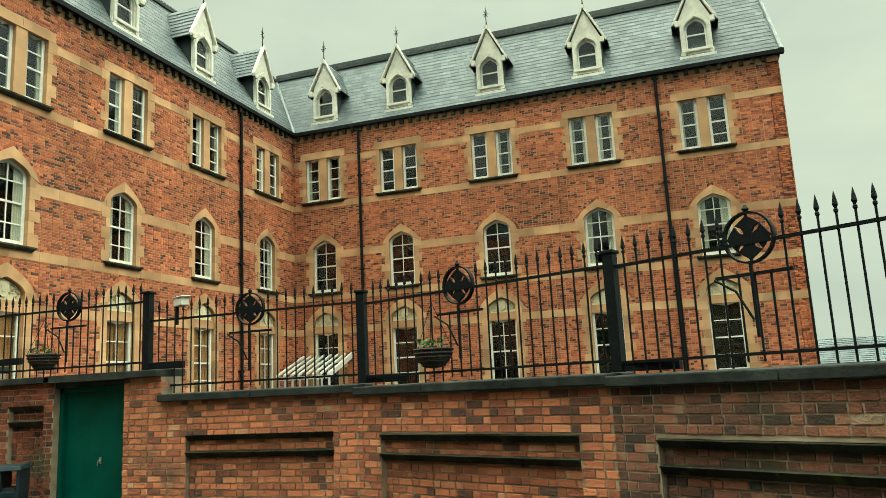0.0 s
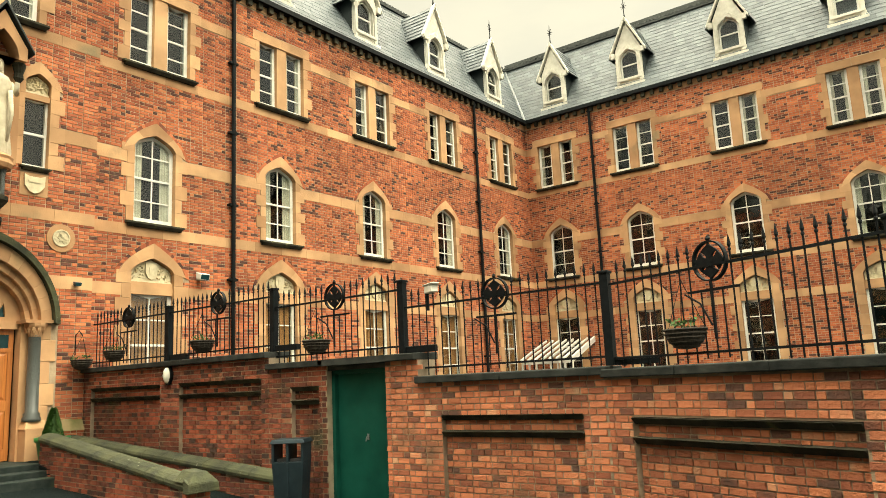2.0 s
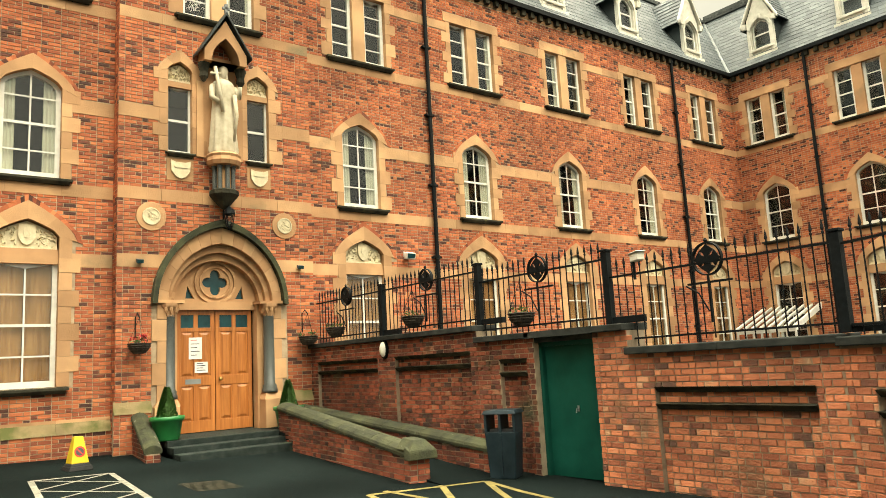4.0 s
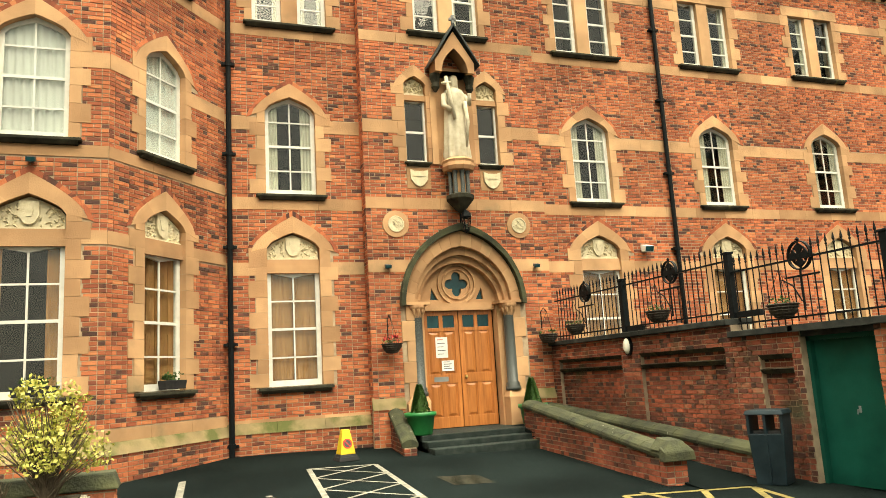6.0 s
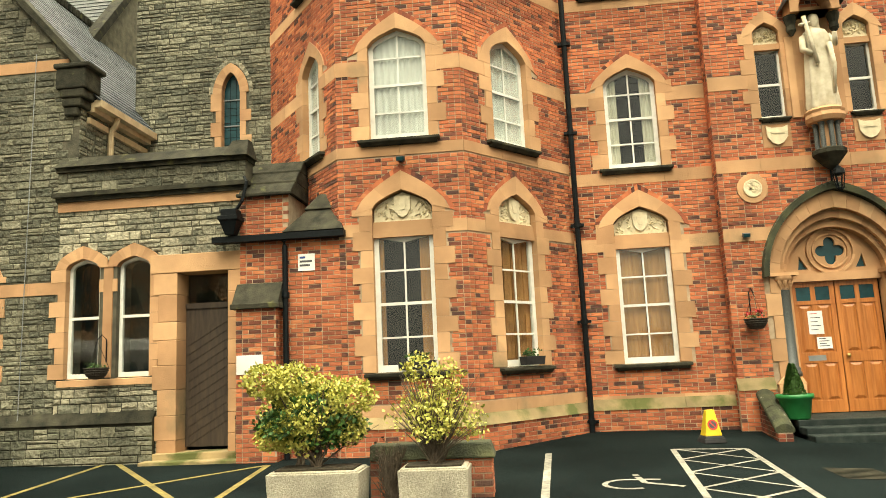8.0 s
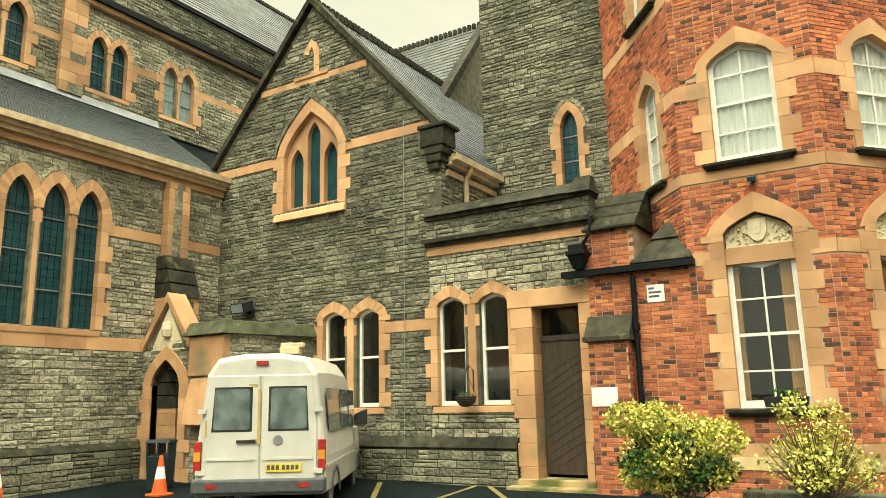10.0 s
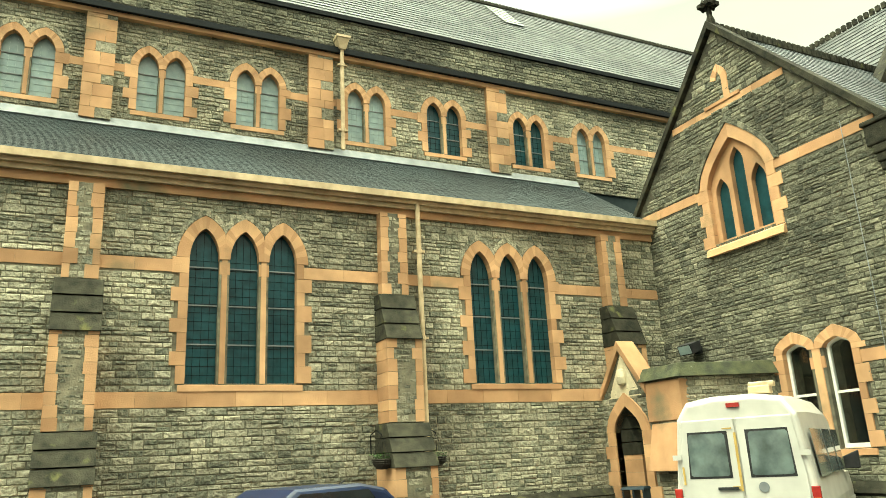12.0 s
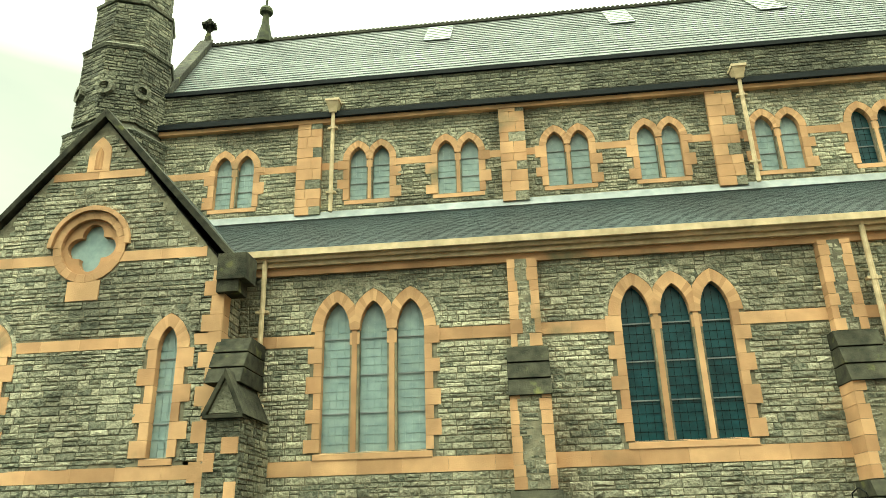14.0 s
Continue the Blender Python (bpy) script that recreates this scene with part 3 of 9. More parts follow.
def sill(e, fr, u0, u1, z, mat=None, out=0.13, high=0.13):
    m = Mesh()
    m.hexa([fr.p(u0 + .05, z - high, -0.1), fr.p(u1 - .05, z - high, -0.1), fr.p(u1 - .05, z - high, out * 0.6), fr.p(u0 + .05, z - high, out * 0.6)],
           [fr.p(u0 + .05, z - high * .55, -0.1), fr.p(u1 - .05, z - high * .55, -0.1), fr.p(u1 - .05, z - high * .55, out), fr.p(u0 + .05, z - high * .55, out)])
    m.hexa([fr.p(u0, z - high * .55, -0.2), fr.p(u1, z - high * .55, -0.2), fr.p(u1, z - high * .55, out), fr.p(u0, z - high * .55, out)],
           [fr.p(u0, z, -0.2), fr.p(u1, z, -0.2), fr.p(u1, z - 0.02, out), fr.p(u0, z - 0.02, out)])
    part("window_sill", m, mat or M_DARKSTONE, e, "weathered dark stone sill", 0.008)


def ground_window(fr, uc, w=1.06, lv=GF, fill="shutter", rows=4):
    """Tall sash under a carved tympanum; returns opening and the stone's outline."""
    e = tagged(new(numbered("window")), "tall white sash window under a carved pointed stone tympanum", "window", kind="structure")
    z0, hd, zs, za = lv["z0"], lv["head"], lv["zs"], lv["za"]
    sp = zs + 0.26
    parts_each("surround_stone", dressings(fr, uc, w, z0, sp, za, 0.62, RNG, (0.22, 0.36), 0.34, head=0.31, outer_power=0.62, drop=0.08), M_SAND, e)
    m = Mesh()
    m.slab(fr, uc - w / 2, uc + w / 2, hd, hd + 0.16, -0.2, -0.03)
    m.slab(fr, uc - w / 2, uc + w / 2, hd + 0.16, zs + .03, -0.2, -0.05)
    part("lintel", m, M_SAND, e)
    b = Mesh()
    inner = arch(uc, w + 0.63, z0, sp - 0.08, za + 0.345, 0.62, 14)[2:]
    outer = arch(uc, w + 0.83, z0, sp - 0.12, za + 0.455, 0.62, 14)[2:]
    for i in range(len(inner) - 1):
        b.band(fr, inner[i:i + 2], outer[i:i + 2], 0.0, 0.012 + 0.001 * (i % 2))
    part("relieving_arch", b, M_BRICK, e, "rubbed red brick arch")
    carved_panel(e, fr, uc, w - 0.04, zs + 0.02, za - 0.03, RNG, sp=sp)
    sash(e, fr, uc, w, z0, hd - 0.001, hd, 1.0, 2, rows, RNG, fill=fill)
    sill(e, fr, uc - w / 2 - 0.2, uc + w / 2 + 0.2, z0)
    hole = arch(uc, w, z0, sp, za, 0.62)
    return hole, [rect(uc - w / 2 - .24, uc + w / 2 + .24, z0, sp - .06), arch(uc, w + 0.8, sp - .14, sp - .12, za + 0.45, 0.62)]


def first_window(fr, uc, w=1.04, lv=FF, fill="curtain", dark=False, cols=2):
    e = tagged(new(numbered("window")), "white sash window with a low pointed head in sandstone", "window", kind="structure")
    z0, zs, za = lv["z0"], lv["zs"], lv["za"]
    parts_each("surround_stone", dressings(fr, uc, w, z0, zs, za, 0.58, RNG, (0.17, 0.32), 0.3, head=0.27, outer_power=0.62, drop=0.12), M_SAND, e)
    b = Mesh()
    b.band(fr, arch(uc, w + 0.55, z0, zs - .12, za + 0.305, 0.62, 12)[2:], arch(uc, w + 0.75, z0, zs - 0.16, za + 0.41, 0.62, 12)[2:], 0.0, 0.012)
    part("relieving_arch", b, M_BRICK, e, "rubbed red brick arch")
    sash(e, fr, uc, w, z0, zs, za, 0.58, cols, 4, RNG, fill=fill)
    sill(e, fr, uc - w / 2 - 0.2, uc + w / 2 + 0.2, z0)
    return arch(uc, w, z0, zs, za, 0.58), [rect(uc - w / 2 - .19, uc + w / 2 + .19, z0, zs - .1), arch(uc, w + 0.74, zs - .2, zs - .16, za + 0.41, 0.62)]


def second_window(fr, uc, lv=SF, lw=0.62, gap=0.34):
    """A pair of sashes with a stone mullion."""
    e = tagged(new(numbered("window")), "paired white sash windows with a sandstone mullion", "window", kind="structure")
    z0, za = lv["z0"], lv["za"]
    W = 2 * lw + gap
    parts_each("surround_stone", dressings(fr, uc, W, z0, za, za, 1, RNG, (0.15, 0.3), 0), M_SAND, e)
    m = Mesh()
    m.slab(fr, uc - gap / 2, uc + gap / 2, z0, za, -0.2, 0.0)
    part("mullion", m, M_SAND, e)
    m = Mesh()
    m.slab(fr, uc - W / 2 - 0.22, uc - 0.004, za + .003, za + 0.27, -0.2, 0.024)
    m.slab(fr, uc + 0.004, uc + W / 2 + 0.22, za + .003, za + 0.27, -0.2, 0.024)
    part("lintel", m, M_SAND, e)
    for s in (-1, 1):
        c = uc + s * (lw + gap) / 2
        sash(e, fr, c, lw, z0, za - 0.001, za, 1.0, 1, 4, RNG, fill=RNG.choice(("curtain", "dark", "curtain")))
    sill(e, fr, uc - W / 2 - 0.18, uc + W / 2 + 0.18, z0)
    return [rect(uc - W / 2, uc + W / 2, z0, za)], [rect(uc - W / 2 - 0.15, uc + W / 2 + 0.15, z0, za + 0.27)]


def bands(owner, fr, u0, u1, levels, holes, d1=0.016):
    """String courses between the openings, in long stones."""
    out = []
    m = Mesh()
    for z0, z1 in levels:
        gaps = sorted((min(q[0] for q in h), max(q[0] for q in h)) for h in holes if min(q[1] for q in h) < z1 and max(q[1] for q in h) > z0)
        a = u0
        for g0, g1 in [*gaps, (u1, u1)]:
            if g0 - a > 0.05:
                n = max(1, round((g0 - a) / 0.9))
                for i in range(n):
                    m.slab(fr, a + (g0 - a) * i / n + .002, a + (g0 - a) * (i + 1) / n - .002, z0, z1, -0.02, d1)
                out.append(rect(a, g0, z0, z1))
            a = g1
    parts_each("band_stone", m, M_SAND, owner)
    return out


def brick_wall(name, label, fr, outline, holes, stones, seed, levels=(), thick=0.4, base=None, u0=None, u1=None, old=False):
    wall = Mesh()
    wall.sheet(fr, outline, [grow(h) for h in holes], -thick, 0.0)
    w = tagged(part(name, wall, M_MORTAR_OLD if old else M_MORTAR), label, "wall", kind="structure")
    us = [q[0] for q in outline]
    more = bands(w, fr, min(us) if u0 is None else u0, max(us) if u1 is None else u1, levels, holes) if levels else []
    b = part("bricks", courses(fr, outline, [*holes, *stones, *more], seed), M_BRICK_OLD if old else M_BRICK, w, "red bricks in bond")
    b["kind"] = "stuff"
    return w


LEVELS = [(0.22, 0.40), (3.2, 3.46), (4.55, 4.80), (6.22, 6.5), (8.3, 8.54), (10.14, 10.38), (11.28, 11.48)]

# ---- the long east-facing front ----
FE = Face(-14.0, 0.0, 0.0, 1.0)
EY = (7.6, 11.33, 15.05, 18.77, 22.55)


def front_wall():
    holes, stones = [], []
    for i, y in enumerate(EY):
        h, s = ground_window(FE, y, fill="shutter")
        holes.append(h), stones.extend(s)
        h, s = first_window(FE, y)
        holes.append(h), stones.extend(s)
        h, s = second_window(FE, y + 0.08)
        holes.extend(h), stones.extend(s)
    brick_wall("wall_east_front", "long red brick front with sandstone bands, three storeys", FE, rect(6.05, 24.585, -0.9, EAVES), holes, stones, 11, LEVELS)
    holes, stones = [], []
    h, s = ground_window(FE, 0.43)
    holes.append(h), stones.extend(s)
    h, s = first_window(FE, 0.43)
    holes.append(h), stones.extend(s)
    h, s = second_window(FE, 0.47)
    holes.extend(h), stones.extend(s)
    brick_wall("wall_beside_entrance", "red brick wall between bay and entrance", FE, rect(-0.9, 1.9, -0.9, EAVES), holes, stones, 12, LEVELS)


front_wall()


def front_plinth(fr, u0, u1, z, d):
    m = Mesh()
    m.slab(fr, u0, u1, -.9, z, 0, d)
    w = tagged(part("plinth", m, M_MORTAR), "red brick plinth with a mossy stone course", "plinth", kind="structure")
    part("bricks", courses(fr, rect(u0, u1, -.9, z), [], 78, base=d), M_BRICK, w)["kind"] = "stuff"
    m = Mesh()
    n = max(1, round((u1 - u0) / .9))
    for k in range(n):
        a, b = u0 + (u1 - u0) * k / n + .002, u0 + (u1 - u0) * (k + 1) / n - .002
        m.hexa([fr.p(a, z, 0), fr.p(b, z, 0), fr.p(b, z, d + .03), fr.p(a, z, d + .03)], [fr.p(a, z + .24, 0), fr.p(b, z + .24, 0), fr.p(b, z + .18, .025), fr.p(a, z + .18, .025)])
    parts_each("plinth_stone", m, M_PLINTH, w)


M_PLINTH = material("mossy_plinth_stone", (0.20, 0.16, 0.085), (0.42, 0.31, 0.16), 3, 0.93, 0.4, 40, 0.3, 0.35, 1.2, moss=((0.10, 0.11, 0.035), 1.6, 0.5))
front_plinth(FE, -0.9, 1.9, .14, .07)
front_plinth(FE, 6.05, 24.4, .14, .07)

# ---- the wing across the court ----
WY = 24.585
FW = Face(0.0, WY, 1.0, 0.0)
WX = (-12.63, -9.3, -5.48, -1.72, 2.14)
WEND = 4.72


def wing_wall():
    holes, stones = [], []
    for x in WX:
        h, s = ground_window(FW, x, fill="dark")
        holes.append(h), stones.extend(s)
        h, s = first_window(FW, x, fill="dark" if x < -5 else "curtain")
        holes.append(h), stones.extend(s)
        h, s = second_window(FW, x)
        holes.extend(h), stones.extend(s)
    brick_wall("wall_wing_front", "red brick wing across the court with sandstone bands", FW, rect(-14.0, WEND, -0.9, EAVES), holes, stones, 13, LEVELS)
    end = Face(WEND, WY, 0.0, 1.0)
    brick_wall("wall_wing_end", "plain red brick end wall of the wing", end, rect(0.0, 9.0, -0.9, EAVES), [], [], 14, LEVELS)


wing_wall()

# ---- the projecting entrance bay ----
FD = Face(-13.7, 0.0, 0.0, 1.0)
DY = 3.95


def entrance_wall():
    holes, stones = [], []
    lv = dict(z0=8.62, za=10.42)
    h, s = second_window(FD, DY, lv)
    holes.extend(h), stones.extend(s)
    for s_ in (-1, 1):
        c = DY + s_ * 0.85
        e = tagged(new(numbered("window")), "narrow white sash window beside the statue niche", "window", kind="structure")
        z0, hd, zs, sp, za = 5.6, 7.0, 7.12, 7.36, 7.56
        parts_each("surround_stone", dressings(FD, c, 0.5, z0, sp, za, 0.62, RNG, (0.18, 0.3), 0.26, head=0.24, outer_power=0.62, drop=0.1), M_SAND, e)
        m = Mesh()
        m.slab(FD, c - 0.25, c + 0.25, hd, zs, -0.2, -0.03)
        part("lintel", m, M_SAND, e)
        carved_panel(e, FD, c, 0.48, zs + 0.02, za - 0.03, RNG, False, sp=sp)
        sash(e, FD, c, 0.5, z0, hd - 0.001, hd, 1.0, 1, 2, RNG, fill="dark", frame_w=0.045)
        sill(e, FD, c - 0.3, c + 0.3, z0, high=0.1, out=0.1)
        b = Mesh()
        b.slab(FD, c - 0.27, c + 0.27, 5.0, 5.46, -0.02, 0.02)
        part("shield_panel", b, M_SAND, e)
        b = Mesh()
        b.prism(FD, [(c - .2, 5.42), (c - .1, 5.38), (c + .1, 5.38), (c + .2, 5.42), (c + .19, 5.2), (c + .1, 5.08), (c, 5.04), (c - .1, 5.08), (c - .19, 5.2)], 0.02, 0.06)
        b.slab(FD, c - 0.13, c + 0.13, 5.26, 5.31, 0.06, 0.072)
        part("shield", b, M_CARVED, e, "pale carved shield")
        holes.append(arch(c, 0.5, z0, sp, za, 0.62))
        stones += [rect(c - .43, c + .43, z0, sp - .06), arch(c, .98, sp - .14, sp - .12, za + 0.26, 0.62), rect(c - .27, c + .27, 5.0, 5.6)]
    door = gothic(DY, 2.2, -0.1, 2.5, 3.75, 0.55)
    holes.append(door)
    stones.append(gothic(DY, 2.8, -0.1, 2.5, 4.22, 0.55))
    brick_wall("wall_entrance_bay", "projecting red brick entrance bay with sandstone dressings", FD, rect(1.9, 6.05, -0.9, EAVES), holes, stones, 15, LEVELS, 0.3)
    for o, ux in ((1.9, 1.0), (6.05, -1.0)):
        side = Face(-14.0 if ux > 0 else -13.7, o, ux, 0.0)
        m = courses(side, rect(0, 0.3, -0.9, EAVES), [], 16, base=-0.002)
        w = tagged(part("wall_entrance_return", m, M_BRICK), "short red brick return of the entrance bay", "wall", kind="structure")


entrance_wall()
front_plinth(FD, 1.86, 2.55, .42, .08)
front_plinth(FD, 5.35, 6.09, .42, .08)

# ---- the canted bay ----
BAY = ((-14.35, -7.25), (-11.7, -5.1), (-11.7, -2.85), (-14.0, -0.9))
BLEV = [(0.25, 0.5), (3.4, 3.62), (4.82, 5.02), (6.35, 6.62), (8.3, 8.54), (10.14, 10.38)]
BG = dict(z0=1.05, head=3.37, zs=3.62, za=4.2)
BF = dict(z0=5.13, zs=6.88, za=7.2)


def canted_bay():
    for i in range(3):
        (ax, ay), (bx, by) = BAY[i], BAY[i + 1]
        fr = Face(ax, ay, bx - ax, by - ay)
        n = math.hypot(bx - ax, by - ay)
        c, w = (n * 0.5, 1.06) if i == 1 else (1.32, 1.02) if i == 2 else (n - 1.12, 0.8)
        holes, stones = [], []
        if i:
            h, s = ground_window(fr, c, w, BG, fill="ajar" if i == 1 else "shutter")
            holes.append(h), stones.extend(s)
        h, s = first_window(fr, c, w, BF, fill="net")
        holes.append(h), stones.extend(s)
        h, s = second_window(fr, c, lw=0.42, gap=0.22)
        holes.extend(h), stones.extend(s)
        brick_wall("wall_canted_bay", "canted red brick bay with sandstone bands", fr, rect(0, n, -0.9, EAVES), holes, stones, 20 + i, BLEV, 0.35)
        q = Mesh()
        q.hexa([fr.p(-.05, -0.9, 0), fr.p(n + .05, -0.9, 0), fr.p(n + .07, -0.9, 0.10), fr.p(-.07, -0.9, 0.10)], [fr.p(-.05, 0.12, 0), fr.p(n + .05, 0.12, 0), fr.p(n + .07, 0.12, 0.10), fr.p(-.07, 0.12, 0.10)])
        part("bricks", courses(fr, rect(-.06, n + .06, -.9, .12), [], 77, base=.10), M_BRICK)["kind"] = "stuff"
        tagged(part("plinth", q, M_MORTAR), "red brick plinth of the canted bay", "plinth", kind="structure")
        q = Mesh()
        q.hexa([fr.p(-.05, 0.12, 0), fr.p(n + .05, 0.12, 0), fr.p(n + .09, 0.12, 0.13), fr.p(-.09, 0.12, 0.13)], [fr.p(-.02, 0.34, 0), fr.p(n + .02, 0.34, 0), fr.p(n + .02, 0.3, 0.02), fr.p(-.02, 0.3, 0.02)])
        tagged(part("plinth_coping", q, M_PLINTH), "mossy chamfered stone plinth course", "plinth", kind="structure")


canted_bay()

# ---- mansard roof of the brick building ----
RB, RT, RIN = 11.6, 15.15, 2.15


def brick_roof():
    ex, wy = -13.86, WY - 0.14
    roof = tagged(part("roof", (lambda m: (m.poly([(ex, -7, RB), (ex, wy, RB), (ex - RIN, wy + RIN, RT), (ex - RIN, -7, RT)]),
        m.poly([(ex, wy, RB), (WEND + .12, wy, RB), (WEND - .25, wy + RIN, RT), (ex - RIN, wy + RIN, RT)]),
        m.poly([(WEND + .12, wy, RB), (WEND + .12, wy + 9, RB), (WEND - .25, wy + 9, RT), (WEND - .25, wy + RIN, RT)]),
        m.poly([(ex - RIN, -7, RT), (ex - RIN, wy + RIN, RT), (-26, wy + RIN, RT), (-26, -7, RT)]),
        m.poly([(-26, wy + RIN, RT), (WEND - .25, wy + RIN, RT), (WEND - .25, wy + 9, RT), (-26, wy + 9, RT)]), m)[-1])(Mesh()), M_SLATE_DARK), "blue-grey slate mansard roof", "roof", kind="structure")
    for nm, a in (("east", ((ex, 5.5, RB), (ex, wy, RB), (ex - RIN, 5.5, RT), (ex - RIN, wy + RIN, RT))), ("wing", ((ex, wy, RB), (WEND + .12, wy, RB), (ex - RIN, wy + RIN, RT), (WEND - .25, wy + RIN, RT)))):
        s = part("slates", slates(*a, 3, 0.34, 0.24, 0.5), M_SLATE, roof, "overlapping blue-grey slates")
        s["kind"] = "stuff"
    m = Mesh()
    m.tube([(ex, wy, RB + .03), (ex - RIN, wy + RIN, RT + .03)], 0.06)
    m.tube([(WEND + .12, wy, RB + .03), (WEND - .25, wy + RIN, RT + .03)], 0.07)
    part("valley", m, M_LEAD, roof, "grey lead valley and hip")
    # capping with a small pierced crest
    m = Mesh()
    for i in range(int((wy + RIN - 5.5) / 0.16)):
        y = 5.5 + i * 0.16
        m.box(ex - RIN - .05, ex - RIN + .05, y, y + .09, RT + .02, RT + .16)
    for i in range(int((WEND + 16) / 0.16)):
        x = ex - RIN + i * 0.16
        m.box(x, x + .09, wy + RIN - .05, wy + RIN + .05, RT + .02, RT + .16)
    m.box(ex - RIN - .12, ex - RIN + .12, 5.5, wy + RIN, RT - .06, RT + .03)
    m.box(ex - RIN, WEND - .25, wy + RIN - .12, wy + RIN + .12, RT - .06, RT + .03)
    m.box(ex - RIN, WEND - .25, wy + RIN + .02, wy + RIN + .5, RT + .12, RT + .30)
    part("ridge_crest", m, M_SLATE_PALE, roof, "pale pierced ridge crest")
    # gutter, dentils
    g = Mesh()
    g.box(-14.0, -13.78, 6.05, WY - .2, EAVES - .02, EAVES + .12)
    g.box(-14.0, WEND + .2, WY - .22, WY, EAVES - .02, EAVES + .12)
    g.box(-14.0, -13.5, 1.8, 6.15, EAVES - .02, EAVES + .12)
    part("gutter", g, M_IRON, roof, "black eaves gutter")
    g = Mesh()
    for i in range(int(18.3 / 0.36)):
        y = 6.2 + i * 0.36
        g.box(-14.0, -13.86, y, y + .14, EAVES - .2, EAVES - .02)
    for i in range(int(18.6 / 0.36)):
        x = -13.8 + i * 0.36
        g.box(x, x + .14, WY - .14, WY, EAVES - .2, EAVES - .02)
    part("corbels", g, M_DARKSTONE, roof, "row of dark eaves corbels")


brick_roof()


def dormer(fr, uc, base=-0.16):
    """Pale gabled dormer with a pointed window, slate cheeks and an iron finial."""
    e = thing("dormer", "pale stone gabled dormer with slate cheeks and iron finial", "dormer", group="roof dormers")
    hw, z0, ze, za = 0.6, 11.98, 13.5, 14.62
    hole = arch(uc, 0.72, 12.25, 13.1, 13.46, 0.5)
    m = Mesh()
    m.sheet(fr, [(uc - hw, z0), (uc + hw, z0), (uc + hw * .88, z0 + .35), (uc + hw * .88, ze), (uc, za), (uc - hw * .88, ze), (uc - hw * .88, z0 + .35)], [hole], base - 0.16, base)
    part("front", m, M_DORMER, e, "pale painted stone front", 0.012)
    m = Mesh()
    m.band(fr, arch(uc, 0.76, 12.3, 13.1, 13.49, 0.5)[2:], arch(uc, 0.96, 12.3, 13.1, 13.68, 0.5)[2:], base, base + 0.05)
    m.slab(fr, uc - .62, uc + .62, z0 - .06, z0 + .06, base - .1, base + .1)
    m.slab(fr, uc - .5, uc + .5, 12.2, 12.3, base - .05, base + .07)
    for s in (-1, 1):
        m.slab(fr, uc + s * .46 - .06, uc + s * .46 + .06, z0 + .1, 13.1, base, base + .05)
        m.prism(fr, [(uc + s * .74, 13.24), (uc + s * .74, 13.38), (uc, 14.84), (uc, 14.66)][::s], base - 0.05, base + 0.1)
        m.slab(fr, uc + s * .6 - .08, uc + s * .6 + .08, 13.2, 13.42, base - .02, base + .1)
    part("bargeboard", m, M_DORMER, e, "moulded pale coping", 0.01)
    sash(e, fr, uc, 0.7, 12.26, 13.1, 13.44, 0.5, 1, 2, RNG, depth=base - 0.1, fill="dark", frame_w=0.05)
    m = Mesh()
    back = -2.2
    for s in (-1, 1):
        m = Mesh()
        m.hexa([fr.p(uc + s * .55, z0, base - .1), fr.p(uc + s * .55, 13.4, base - .1), fr.p(uc + s * .55, 13.4, -1.35), fr.p(uc + s * .55, z0, -0.35)],
               [fr.p(uc + s * .5, z0, base - .1), fr.p(uc + s * .5, 13.4, base - .1), fr.p(uc + s * .5, 13.4, -1.35), fr.p(uc + s * .5, z0, -0.35)])
        part("cheek", m, M_SLATE_DARK, e, "dark slate cheek")
    for s in (-1, 1):
        q = slates(fr.p(uc + s * .78, 13.25, base + .02), fr.p(uc + s * .78, 13.25, -1.4), fr.p(uc, 14.72, base + .02), fr.p(uc, 14.72, back), 7, 0.26, 0.2)
        part("roof_slope", q, M_SLATE, e, "small slate roof")
        q = Mesh()
        q.poly([fr.p(uc + s * .78, 13.24, base), fr.p(uc + s * .78, 13.24, -1.4), fr.p(uc, 14.71, back), fr.p(uc, 14.71, base)])
        part("roof_board", q, M_SLATE_DARK, e)
    f = Mesh()
    f.lathe(*fr.p(uc, 0, base)[:2], [(0.05, 14.7), (0.02, 14.95), (0.015, 15.5), (0.004, 15.62)], 8)
    for a, b in (((-.12, 15.28), (.12, 15.28)), ((-.07, 15.17), (.07, 15.42)), ((-.07, 15.42), (.07, 15.17))):
        f.tube([fr.p(uc + a[0], a[1], base), fr.p(uc + b[0], b[1], base)], 0.012, 6)
    part("finial", f, M_IRON, e, "wrought iron finial")


for u in WX:
    dormer(FW, u + 0.08)
for u in EY:
    dormer(FE, u + 0.05)


